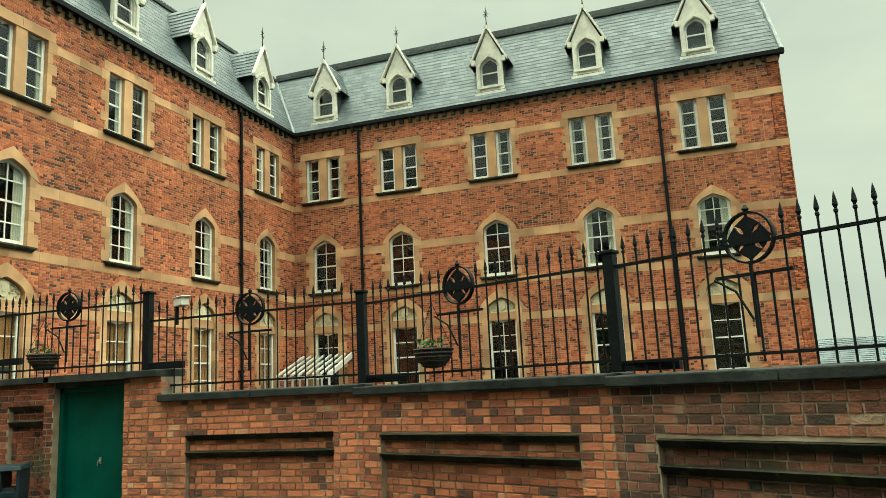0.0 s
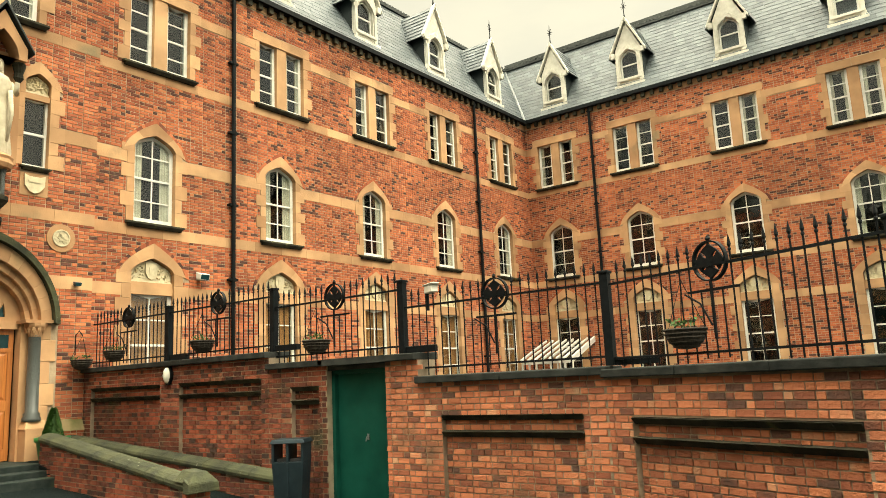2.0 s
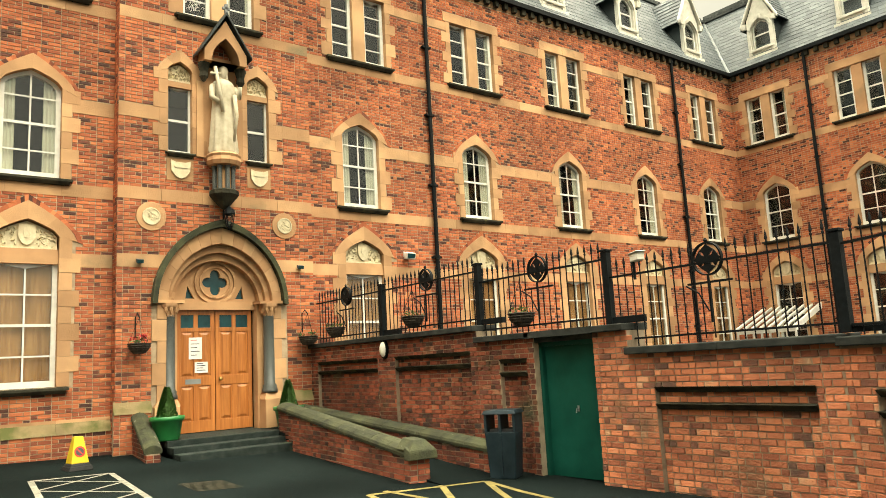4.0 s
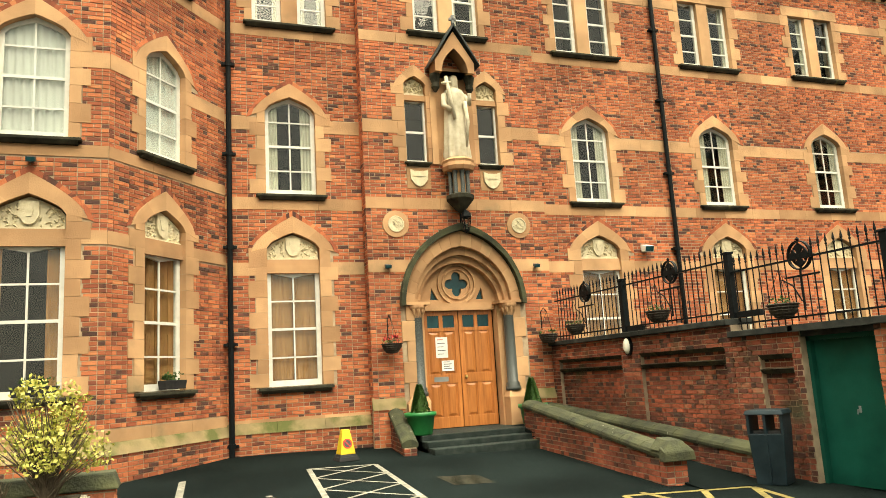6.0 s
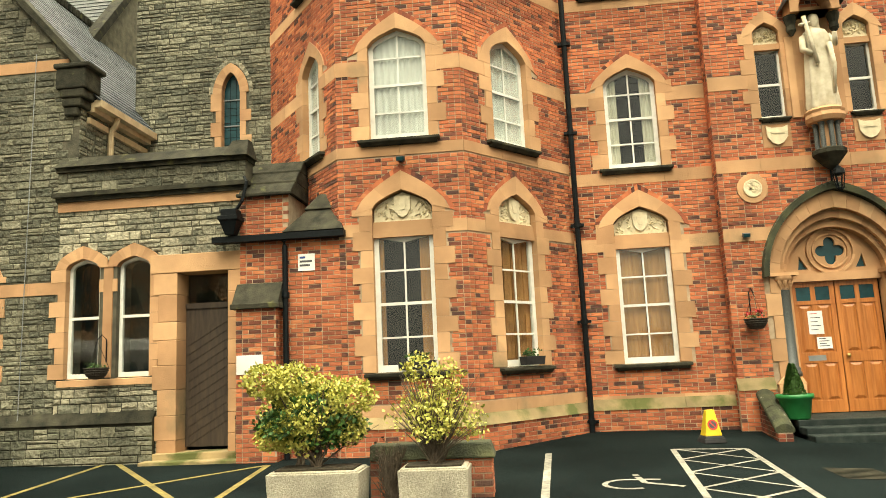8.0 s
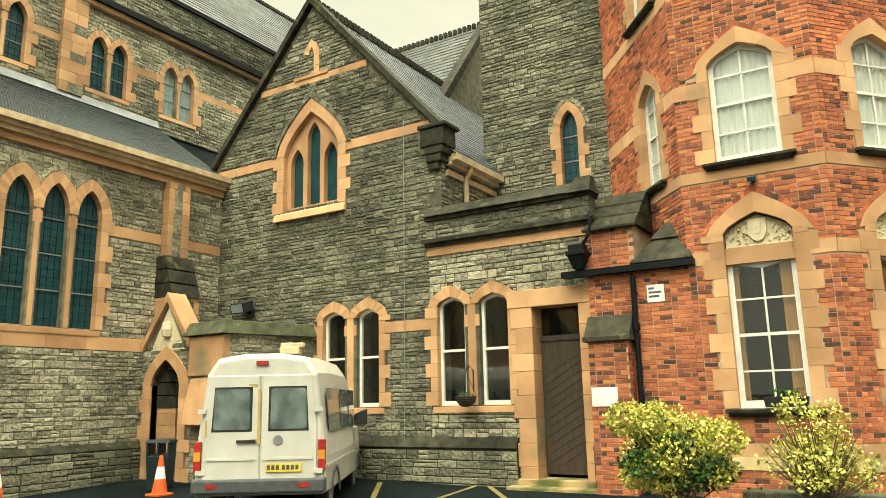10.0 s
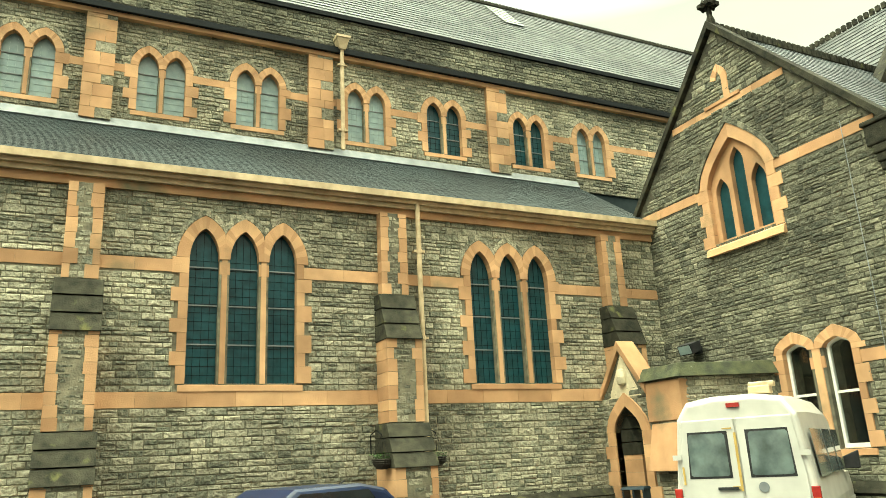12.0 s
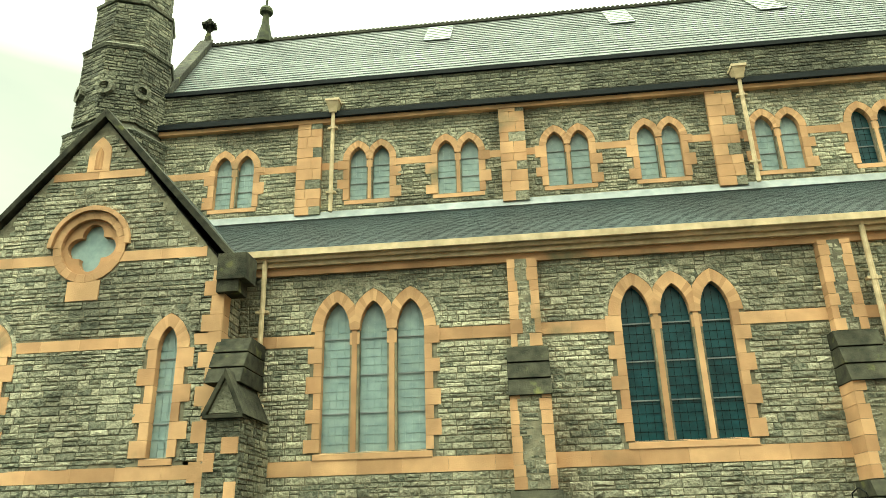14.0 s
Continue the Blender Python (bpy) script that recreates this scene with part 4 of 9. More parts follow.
def closing_walls():
    """Unseen backs, floors and partitions that close the brick building, near-black for room shade."""
    m = Mesh()
    m.box(-24.2, -24.0, -7, 34, -0.9, RT)
    m.box(-24, WEND, 33.4, 33.6, -0.9, RT)
    m.box(-24, -14.6, -7.2, -6.95, -0.9, RT)
    tagged(part("wall_backs", m, M_ROOM_SHADE), "rear walls closing the building, near-black as room shade", "wall", kind="structure")
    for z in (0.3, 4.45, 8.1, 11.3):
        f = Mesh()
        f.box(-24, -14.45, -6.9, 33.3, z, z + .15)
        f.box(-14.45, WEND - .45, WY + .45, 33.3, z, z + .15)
        tagged(part("floor", f, M_ROOM_SHADE), "interior floor of the building, near-black as room shade", "floor", kind="structure")
    d = Mesh()
    for x in (-18.0,):
        d.box(x, x + .1, -6.9, 33.3, 0.45, 11.3)
    d.box(-18, WEND - .4, WY + 4, WY + 4.1, 0.45, 11.3)
    for y in (-1.5, 2.2, 5.8, 9.4, 13.2, 16.9, 20.6):
        d.box(-18, -14.45, y, y + .1, 0.45, 11.3)
    for x in (-11, -7.4, -3.6, 0.2):
        d.box(x, x + .1, WY + .45, WY + 4, 0.45, 11.3)
    tagged(part("wall_partitions", d, M_ROOM_SHADE), "unseen room partitions, near-black as room shade", "wall", kind="structure")


closing_walls()


# ---- the church ----
FC = Face(0.0, -16.8, -1.0, 0.0)
FN = Face(0.0, -19.64, -1.0, 0.0)
FG = Face(-11.85, 0.0, 0.0, 1.0)
FT = Face(-14.3, 0.0, 0.0, 1.0)
FP = Face(0.0, -15.9, -1.0, 0.0)


def lancet_outline(uc, w, z0, zs, za, power=0.44, n=9):
    """Like arch(), with rounder shoulders and a blunt point."""
    n = max(n, 9)
    f = lambda q: 0.62 * math.sqrt(1 - (1 - q) ** 2) + 0.38 * q ** 0.62
    right = [(uc + w / 2 * (1 - (i / n) ** 1.5), zs + (za - zs) * f((i / n) ** 1.5)) for i in range(n + 1)]
    left = [(2 * uc - u, z) for u, z in reversed(right[:-1])]
    return [(uc - w / 2, z0), (uc + w / 2, z0), *right, *left]


def lancets(fr, uc, n, w, gap, z0, zs, za, label, ring=0.2, power=0.44, pale=False, white=False, quoin=(0.16, 0.3), base=0.0, sillh=0.14, bars=4, hood=False):
    """A row of pointed lights in sandstone. Returns holes and stone outlines."""
    e = tagged(new(numbered("window")), label, "window", kind="structure")
    step = w + gap
    head = arch if white else lancet_outline
    cs = [uc + (i - (n - 1) / 2) * step for i in range(n)]
    W = (n - 1) * step + w
    m = Mesh()
    z, i = z0, RNG.randint(0, 1)
    while z < zs - 0.02:
        h = min(0.3 * RNG.uniform(0.85, 1.2), zs - z)
        if zs - z - h < 0.1:
            h = zs - z
        for s in (-1, 1):
            o = quoin[(i + (s > 0)) % 2] + RNG.uniform(-.015, .015)
            a, b = uc + s * W / 2, uc + s * (W / 2 + o)
            m.slab(fr, min(a, b), max(a, b), z + .003, z + h - .003, base - 0.22, base + 0.03)
        z, i = z + h, i + 1

    def clamp(c, line):
        lo = c - step / 2 if c > cs[0] + .01 else -1e9
        hi = c + step / 2 if c < cs[-1] - .01 else 1e9
        return [(min(max(u, lo), hi), z) for u, z in line]

    for c in cs:
        inner = head(c, w, z0, zs, za, power)[2:]
        outer = clamp(c, head(c, w + 2 * ring, z0, zs, za + ring * 1.08, power)[2:])
        m.band(fr, inner, outer, base - 0.22, base + 0.034)
    parts_each("surround_stone", m, M_SAND, e)
    for i in range(n - 1):
        c = (cs[i] + cs[i + 1]) / 2
        q = Mesh()
        q.hexa([fr.p(c - gap / 2, z0, base - .22), fr.p(c + gap / 2, z0, base - .22), fr.p(c + gap / 4, z0, base + .02), fr.p(c - gap / 4, z0, base + .02)],
               [fr.p(c - gap / 2, zs + .1, base - .22), fr.p(c + gap / 2, zs + .1, base - .22), fr.p(c + gap / 4, zs + .1, base + .02), fr.p(c - gap / 4, zs + .1, base + .02)])
        part("mullion", q, M_SAND, e)
    q = Mesh()
    q.hexa([fr.p(uc - W / 2 - .12, z0 - sillh, base - .2), fr.p(uc + W / 2 + .12, z0 - sillh, base - .2), fr.p(uc + W / 2 + .12, z0 - sillh, base + .035), fr.p(uc - W / 2 - .12, z0 - sillh, base + .035)],
           [fr.p(uc - W / 2 - .12, z0 + .03, base - .2), fr.p(uc + W / 2 + .12, z0 + .03, base - .2), fr.p(uc + W / 2 + .12, z0 - .03, base + .033), fr.p(uc - W / 2 - .12, z0 - .03, base + .033)])
    part("window_sill", q, M_SAND, e)
    if hood:
        b = Mesh()
        for c in cs:
            ai = clamp(c, head(c, w + 2 * ring + .02, z0, zs + 0.02, za + ring * 1.08 + .02, power, 10)[2:])
            ao = clamp(c, head(c, w + 2 * ring + .2, z0, zs, za + ring * 1.08 + .15, power, 10)[2:])
            for k in range(len(ai) - 1):
                if max(abs(ai[k][0] - ao[k][0]), abs(ai[k + 1][0] - ao[k + 1][0])) > .01:
                    b.band(fr, ai[k:k + 2], ao[k:k + 2], base - .02, base + 0.02)
        part("relieving_arch", b, M_RUBBLE, e, "rubble voussoir arch")
    for c in cs:
        if white:
            sash(e, fr, c, w, z0, zs, za, power, 1, 2, RNG, depth=base - 0.12, fill="dark", frame_w=0.06)
            continue
        g = Mesh()
        g.prism(fr, head(c, w, z0, zs, za, power), base - 0.15, base - 0.14)
        # pale panes carry the sky's reflection in their base colour
        part("pane", g, M_LEADED_SKY if pale else M_LEADED, e, "leaded glass with pale sky sheen in its colour" if pale else "dark leaded glass")
        b = Mesh()
        for k in range(1, bars + 1):
            z = z0 + (za - z0) * k / (bars + 1)
            hw = w / 2 if z < zs else w / 2 * max(0.0, 1 - ((z - zs) / (za - zs)) ** (1 / power))
            b.slab(fr, c - hw, c + hw, z - .012, z + .012, base - .14, base - .115)
        part("saddle_bars", b, M_LEAD, e, "grey saddle bars")
        b = Mesh()
        nl = max(3, int(w / 0.13))
        for k in range(1, nl):
            u = c - w / 2 + w * k / nl
            b.slab(fr, u - .003, u + .003, z0, zs + (za - zs) * (1 - abs(u - c) / (w / 2)) ** power, base - .14, base - .132)
        for k in range(1, int((za - z0) / 0.17)):
            z = z0 + 0.17 * k
            if z < zs:
                b.slab(fr, c - w / 2, c + w / 2, z - .003, z + .003, base - .14, base - .132)
        part("lead_cames", b, M_LEADED_SKY if pale else M_IRON, e, "thin lead lattice")
    return [head(c, w, z0, zs, za, power) for c in cs], [head(c, w + 2 * ring, z0, zs, za + ring * 1.08, power) for c in cs] + [rect(uc - W / 2 - quoin[0], uc + W / 2 + quoin[0], z0 - .1, zs)]


def stone_wall(name, label, fr, outline, holes, stones, seed, levels=(), thick=0.5, dark=False, u0=None, u1=None, sizes=(0.08, 0.18)):
    w = Mesh()
    w.sheet(fr, outline, [grow(h) for h in holes], -thick, 0.0)
    w = tagged(part(name, w, M_DRUBMORT if dark else M_RUBMORT), label, "wall", kind="structure")
    us = [q[0] for q in outline]
    more = []
    for lv in levels:
        cut = [a + (b - a) * (lv[1] - p) / (q - p) for (a, p), (b, q) in zip(outline, outline[1:] + outline[:1]) if (p > lv[1]) != (q > lv[1])]
        lo, hi = max(min(cut), min(us) if u0 is None else u0), min(max(cut), max(us) if u1 is None else u1)
        more += bands(w, fr, lo, hi, [lv], holes, 0.018)
    b = part("stones", rubble(fr, outline, [*holes, *stones, *more], seed, *sizes), M_DRUBBLE if dark else M_RUBBLE, w, "rough coursed rubble stones")
    b["kind"] = "stuff"
    return w


AW = (-4.56, 1.40, 7.46)


def aisle():
    holes, stones = [], []
    for i, u in enumerate(AW):
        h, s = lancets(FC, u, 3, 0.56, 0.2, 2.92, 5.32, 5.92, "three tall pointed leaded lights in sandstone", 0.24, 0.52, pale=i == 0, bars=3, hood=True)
        holes += h
        stones += s
    stone_wall("wall_church_aisle", "church aisle wall of brown rubble with sandstone bands", FC, rect(-7.5, 11.85, -0.9, 6.72), holes, stones, 31, [(2.5, 2.78), (5.02, 5.26)])
    m = Mesh()
    m.slab(FC, -7.5, 11.8, -0.9, 0.42, 0.0, 0.16)
    m.hexa([FC.p(-7.5, .42, 0), FC.p(11.8, .42, 0), FC.p(11.8, .42, .18), FC.p(-7.5, .42, .18)], [FC.p(-7.5, .6, 0), FC.p(11.8, .6, 0), FC.p(11.8, .56, .02), FC.p(-7.5, .56, .02)])
    w = tagged(part("plinth", m, M_DARKSTONE), "weathered stone plinth of the church", "plinth", kind="structure")
    part("stones", rubble(FC, rect(-7.5, 11.8, -.9, .4), [], 56, .12, .24, base=.16, wide=(.2, .6)), M_DRUBBLE, w)["kind"] = "stuff"
    # eaves cornice and cream gutter
    m = Mesh()
    m.slab(FC, -7.5, 11.85, 6.55, 6.72, -.1, .08)
    tagged(part("trim", m, M_SAND), "sandstone eaves cornice", "cornice", kind="structure")
    m = Mesh()
    m.slab(FC, -7.5, 11.85, 6.72, 6.82, -.1, .16)
    m.slab(FC, -7.5, 11.85, 6.82, 6.9, -.1, .24)
    m.slab(FC, -7.5, 11.85, 6.9, 7.04, .1, .34)
    g = tagged(part("gutter", m, M_CREAM), "cream painted moulded gutter", "gutter", kind="structure")
    # lean-to roof
    r = Mesh()
    r.poly([FC.p(-7.5, 7.0, .2), FC.p(11.85, 7.0, .2), FN.p(11.85, 9.12, 0), FN.p(-10.5, 9.12, 0)])
    r = tagged(part("roof_aisle", r, M_SLATE_DARK), "dark slate lean-to aisle roof", "roof", kind="structure")
    s = part("slates", slates(FC.p(-7.5, 7.0, .2), FC.p(11.85, 7.0, .2), FN.p(-10.5, 9.12, 0), FN.p(11.85, 9.12, 0), 8, 0.24, 0.11, 0.45), M_SLATE_DARK, r, "small dark slates")
    s["kind"] = "stuff"
    m = Mesh()
    m.hexa([FN.p(-10.5, 9.04, .12), FN.p(11.85, 9.04, .12), FN.p(11.85, 9.06, .16), FN.p(-10.5, 9.06, .16)], [FN.p(-10.5, 9.3, 0), FN.p(11.85, 9.3, 0), FN.p(11.85, 9.3, .03), FN.p(-10.5, 9.3, .03)])
    part("flashing", m, M_LEAD, r, "grey lead flashing")


def buttress(u, low=2.55):
    e = thing("buttress", "stepped stone buttress with dark weathered slopes", "buttress", group="church buttresses")
    k = 0
    rng = random.Random(int(u * 10) + 99)

    def block(u0, u1, z0, z1, d1):
        z, i = z0, 0
        q, r_ = Mesh(), Mesh()
        q.slab(FC, u0 + .02, u1 - .02, z0, z1, 0, d1 - .02)
        while z < z1 - .02:
            h = min(rng.uniform(.2, .32), z1 - z)
            c = rng.uniform(.12, .24)
            for a, b in ((u0, u0 + c), (u1 - .36 + c, u1)):
                r_.slab(FC, a, b, z + .004, z + h - .004, 0, d1)
            z += h
        part("core", q, M_RUBMORT, e)
        part("stones", rubble(FC, rect(u0 + .12, u1 - .12, z0, z1), [], 5, base=d1 - .035), M_RUBBLE, e)["kind"] = "stuff"
        parts_each("quoin", r_, M_SAND, e)

    def slope(u0, u1, z0, z1, d0, d1):
        n = 3
        q = Mesh()
        for i in range(n):
            a, b = z0 + (z1 - z0) * i / n, z0 + (z1 - z0) * (i + 1) / n
            p0, p1 = d1 + (d0 - d1) * i / n + .05, d1 + (d0 - d1) * (i + 1) / n + .05
            q.hexa([FC.p(u0, a, 0), FC.p(u1, a, 0), FC.p(u1, a, p0), FC.p(u0, a, p0)], [FC.p(u0, b - .02, 0), FC.p(u1, b - .02, 0), FC.p(u1, b - .02, p1 - .02), FC.p(u0, b - .02, p1 - .02)])
        part("weathering", q, M_DARKSTONE, e, "dark mossy weathering slope", 0.008)

    block(u - .44, u + .44, -0.9, 1.25, 1.0)
    slope(u - .46, u + .46, 1.25, 2.1, .62, 1.0)
    block(u - .38, u + .38, 2.1, 3.75, .62)
    slope(u - .40, u + .40, 3.75, 4.75, .26, .62)
    block(u - .3, u + .3, 4.75, 6.55, .24)


def clerestory():
    holes, stones = [], []
    for i, u in enumerate((-8.98, -5.29, -2.95, -0.11, 2.19, 5.1, 7.43, 10.25, 12.55)):
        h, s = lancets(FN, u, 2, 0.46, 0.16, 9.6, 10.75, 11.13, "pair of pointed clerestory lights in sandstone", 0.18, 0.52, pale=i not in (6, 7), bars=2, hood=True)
        holes += h
        stones += s
    stone_wall("wall_clerestory", "clerestory wall of tan rubble with sandstone bands", FN, rect(-11.2, 20, 9.0, 12.0), holes, stones, 41, [(10.52, 10.72)])
    for u in (-6.9, -1.5, 3.8, 9.15):
        m, rb = Mesh(), Mesh()
        z, i = 9.2, 0
        while z < 11.95:
            h = min(RNG.uniform(.22, .34), 11.98 - z)
            c = RNG.uniform(.2, .45)
            m.slab(FN, u - .33, u - .33 + c, z + .004, z + h - .004, -.02, .14)
            (m if i % 3 else rb).slab(FN, u - .33 + c + .006, u + .33, z + .004, z + h - .004, -.02, .135)
            i += 1
            z += h
        pl = thing("pilaster", "flat pilaster of sandstone and rubble on the clerestory", "pilaster", group="clerestory pilasters")
        parts_each("ashlar_block", m, M_SAND, pl)
        parts_each("rubble_block", rb, M_RUBBLE, pl)
    m = Mesh()
    m.slab(FN, -11.2, 20, 11.88, 12.0, -.05, .16)
    tagged(part("trim", m, M_SAND), "sandstone cornice under the parapet", "cornice", kind="structure")
    m = Mesh()
    m.slab(FN, -11.2, 20, 12.0, 12.16, -.05, .26)
    tagged(part("gutter", m, M_IRON), "dark gutter below the parapet", "gutter", kind="structure")
    stone_wall("wall_parapet", "dark weathered rubble parapet", Face(0, -19.6, -1, 0), rect(-11.2, 20, 12.16, 13.16), [], [], 42, dark=True)
    m = Mesh()
    m.slab(FN, -11.2, 20, 13.16, 13.28, -.4, .12)
    tagged(part("coping", m, M_IRON), "dark lead coping on the parapet", "coping", kind="structure")
    r = Mesh()
    a, b, c, d = (11.2, -19.7, 13.22), (-30, -19.7, 13.22), (12.5, -24.6, 18.7), (-30, -24.6, 18.7)
    r.poly([a, b, d, c])
    r.poly([c, d, (-30, -29.5, 13.2), (12.5, -29.5, 13.2)])
    r = tagged(part("roof_nave", r, M_SLATE), "long pale slate nave roof", "roof", kind="structure")
    s = part("slates", slates(a, b, c, d, 9, 0.42, 0.3), M_SLATE_PALE, r, "weathered grey-green slates")
    s["kind"] = "stuff"
    m = Mesh()
    for i in range(260):
        x = 12.4 - i * 0.16
        m.box(x - .1, x, -24.66, -24.54, 18.68, 18.84)
    m.box(-30, 12.5, -24.75, -24.45, 18.62, 18.72)
    part("ridge_crest", m, M_DARKSTONE, r, "small pierced ridge crest")
    # pale slate patches
    for x, w in ((4.2, .9), (-1.9, .8), (-6.6, .8), (-11.8, .8)):
        t0, t1 = .62, .93
        q = slates((x, -19.7 - 4.9 * t0, 13.25 + 5.48 * t0), (x - w, -19.7 - 4.9 * t0, 13.25 + 5.48 * t0), (x, -19.7 - 4.9 * t1, 13.25 + 5.48 * t1), (x - w, -19.7 - 4.9 * t1, 13.25 + 5.48 * t1), 4, 0.4, 0.3)
        q.v = [(p[0], p[1] + .02, p[2] + .03) for p in q.v]
        part("roof_patch", q, M_SLATE_PATCH, r, "patch of paler slates")
    # gable verge with cross at the tower end
    m = Mesh()
    for s in (0, 1):
        m.hexa([(11.1 + .0, -19.6, 13.2), (11.5, -19.6, 13.2), (12.9, -24.6, 18.7), (12.4, -24.6, 18.7)], [(11.1, -19.6, 13.5), (11.5, -19.6, 13.5), (12.9, -24.6, 19.05), (12.4, -24.6, 19.05)])
        break
    part("verge", m, M_DARKSTONE, r, "dark stone verge")
    stone_cross(12.6, -24.6, 19.0, r)
    m = Mesh()
    m.lathe(10.4, -24.6, [(.34, 18.6), (.26, 19.0), (.15, 19.5), (.12, 19.95), (.24, 20.0), (.26, 20.12), (.2, 20.25), (.06, 20.32), (.035, 20.9), (.1, 20.98), (.02, 21.1)], 10)
    part("vent_finial", m, M_MOSSY, r, "green weathered ventilator finial")


def stone_cross(x, y, z, parent, s=1.0):
    m = Mesh()
    m.lathe(x, y, [(.16 * s, z - .1), (.12 * s, z + .2 * s), (.07 * s, z + .35 * s)], 8)
    m.box(x - .06 * s, x + .06 * s, y - .05 * s, y + .05 * s, z + .3 * s, z + 1.0 * s)
    m.box(x - .22 * s, x + .22 * s, y - .22 * s, y + .22 * s, z + .62 * s, z + .74 * s)
    for a, b in ((.2, 0), (-.2, 0), (0, .2), (0, -.2)):
        m.lathe(x + a * s, y + b * s, [(.03 * s, z + .56 * s), (.09 * s, z + .68 * s), (.03 * s, z + .8 * s)], 6)
    part("stone_cross", m, M_DARKSTONE, parent, "weathered stone cross")


def gable_block():
    holes, stones = [], []
    h, s = lancets(FG, -12.52, 2, 0.62, 0.34, 1.18, 3.11, 3.29, "pair of white sash windows in arched sandstone", 0.22, 0.48, white=True)
    holes += h
    stones += s
    h, s = lancets(FG, -9.44, 2, 0.64, 0.34, 1.18, 3.17, 3.35, "pair of white sash windows in arched sandstone", 0.22, 0.48, white=True)
    holes += h
    stones += s
    door = rect(-8.12, -7.18, -0.2, 2.98)
    holes.append(door)
    stones.append(rect(-8.45, -6.9, -0.9, 3.3))
    big = arch(-13.75, 1.72, 5.82, 7.25, 8.25, 0.62, 9)
    holes.append(big)
    stones.append(arch(-13.75, 2.3, 5.82, 7.25, 8.62, 0.62))
    annex = rect(-10.42, -6.86, -.9, 4.4)
    free = [*holes, *stones, rect(-10.42, -8.4, 2.72, 2.95)]
    stones = [*stones, annex]
    block = stone_wall("wall_gable_block", "gabled stone block with sandstone dressings and annex", FG,
               [(-17.5, -0.9), (-6.85, -0.9), (-6.85, 4.5), (-10.1, 4.5), (-10.1, 7.0), (-13.76, 11.05), (-17.5, 6.9)], holes, stones, 51, [(7.05, 7.27), (9.0, 9.16), (2.72, 2.95)], u1=-10.1, dark=True)
    part("annex_stones", rubble(FG, annex, free, 54, .09, .2, wide=(.14, .5)), M_RUBBLE, block, "paler tan coursed stones")["kind"] = "stuff"
    # tracery window
    e = tagged(new(numbered("window")), "pointed three-light traceried church window", "window", kind="structure")
    parts_each("surround_stone", dressings(FG, -13.75, 1.72, 5.82, 7.25, 8.25, 0.62, RNG, (0.22, 0.36), 0.36, d1=0.03, n=9), M_SAND, e)
    b = Mesh()
    b.band(FG, arch(-13.75, 2.24, 5.82, 7.27, 8.62, .62, 14)[2:], arch(-13.75, 2.46, 5.82, 7.25, 8.78, .62, 14)[2:], 0, .06)
    part("relieving_arch", b, M_DRUBBLE, e, "rubble voussoir arch")
    lights = [arch(-13.75 + k * .53, .4, 5.94, za - .35, za, .6) for k, za in ((-1, 7.42), (0, 8.02), (1, 7.42))]
    m = Mesh()
    m.sheet(FG, arch(-13.75, 1.72, 5.82, 7.25, 8.25, 0.62, 9), lights, -.3, -.1)
    part("tracery", m, M_SAND, e, "sandstone tracery")
    for q in lights:
        m = Mesh()
        m.prism(FG, q, -.24, -.23)
        part("pane", m, M_LEADED, e, "dark leaded glass")
    m = Mesh()
    m.hexa([FG.p(-14.85, 5.6, 0), FG.p(-12.65, 5.6, 0), FG.p(-12.65, 5.6, .12), FG.p(-14.85, 5.6, .12)], [FG.p(-14.85, 5.82, 0), FG.p(-12.65, 5.82, 0), FG.p(-12.65, 5.76, .08), FG.p(-14.85, 5.76, .08)])
    part("window_sill", m, M_SAND, e)
    # slit with a small niche
    m = Mesh()
    m.band(FG, arch(-13.76, .16, 9.2, 9.75, 9.95, .6)[1:], arch(-13.76, .5, 9.2, 9.8, 10.15, .6)[1:], -.02, .03)
    m.slab(FG, -14.3, -13.22, 9.14, 9.22, -.02, .05)
    tagged(part("trim", m, M_SAND), "small sandstone slit surround", "trim", kind="structure")
    # coping, kneeler, cross
    c = thing("gable_coping", "dark stone gable coping with kneeler and cross", "coping")
    for s, (yy, zz) in ((1, (-9.95, 6.85)), (-1, (-17.6, 6.75))):
        m = Mesh()
        m.hexa([(-12.1, yy, zz), (-11.72, yy, zz), (-11.72, -13.76, 11.1), (-12.1, -13.76, 11.1)], [(-12.1, yy, zz + .2), (-11.72, yy, zz + .2), (-11.72, -13.76, 11.32), (-12.1, -13.76, 11.32)])
        part("coping_stone", m, M_DARKSTONE, c, "", 0.01)
    m = Mesh()
    m.box(-12.2, -11.66, -10.5, -9.9, 6.6, 7.0)
    m.box(-12.25, -11.62, -10.54, -9.82, 7.0, 7.1)
    for k in range(3):
        m.box(-12.15, -11.68 - .03 * k, -10.42 + .03 * k, -9.94 - .07 * k, 6.6 - .17 * (k + 1), 6.6 - .17 * k)
    part("kneeler", m, M_DARKSTONE, c, "carved dark stone kneeler", 0.03)
    stone_cross(-11.9, -13.76, 11.2, c, 0.85)
    # side wall and its gutter
    fs = Face(-11.85, -10.1, -1, 0)
    side = stone_wall("wall_gable_side", "stone side wall of the gabled block", fs, rect(.505, 2.4, 4.4, 6.45), [], [], 52, dark=True)
    part("corner_stones", rubble(fs, rect(0, .5, 4.4, 6.45), [], 57), M_DRUBBLE, side)["kind"] = "stuff"
    m = Mesh()
    m.slab(fs, .2, 2.4, 6.02, 6.14, 0, .08)
    m.slab(fs, .2, 2.4, 6.24, 6.34, 0, .16)
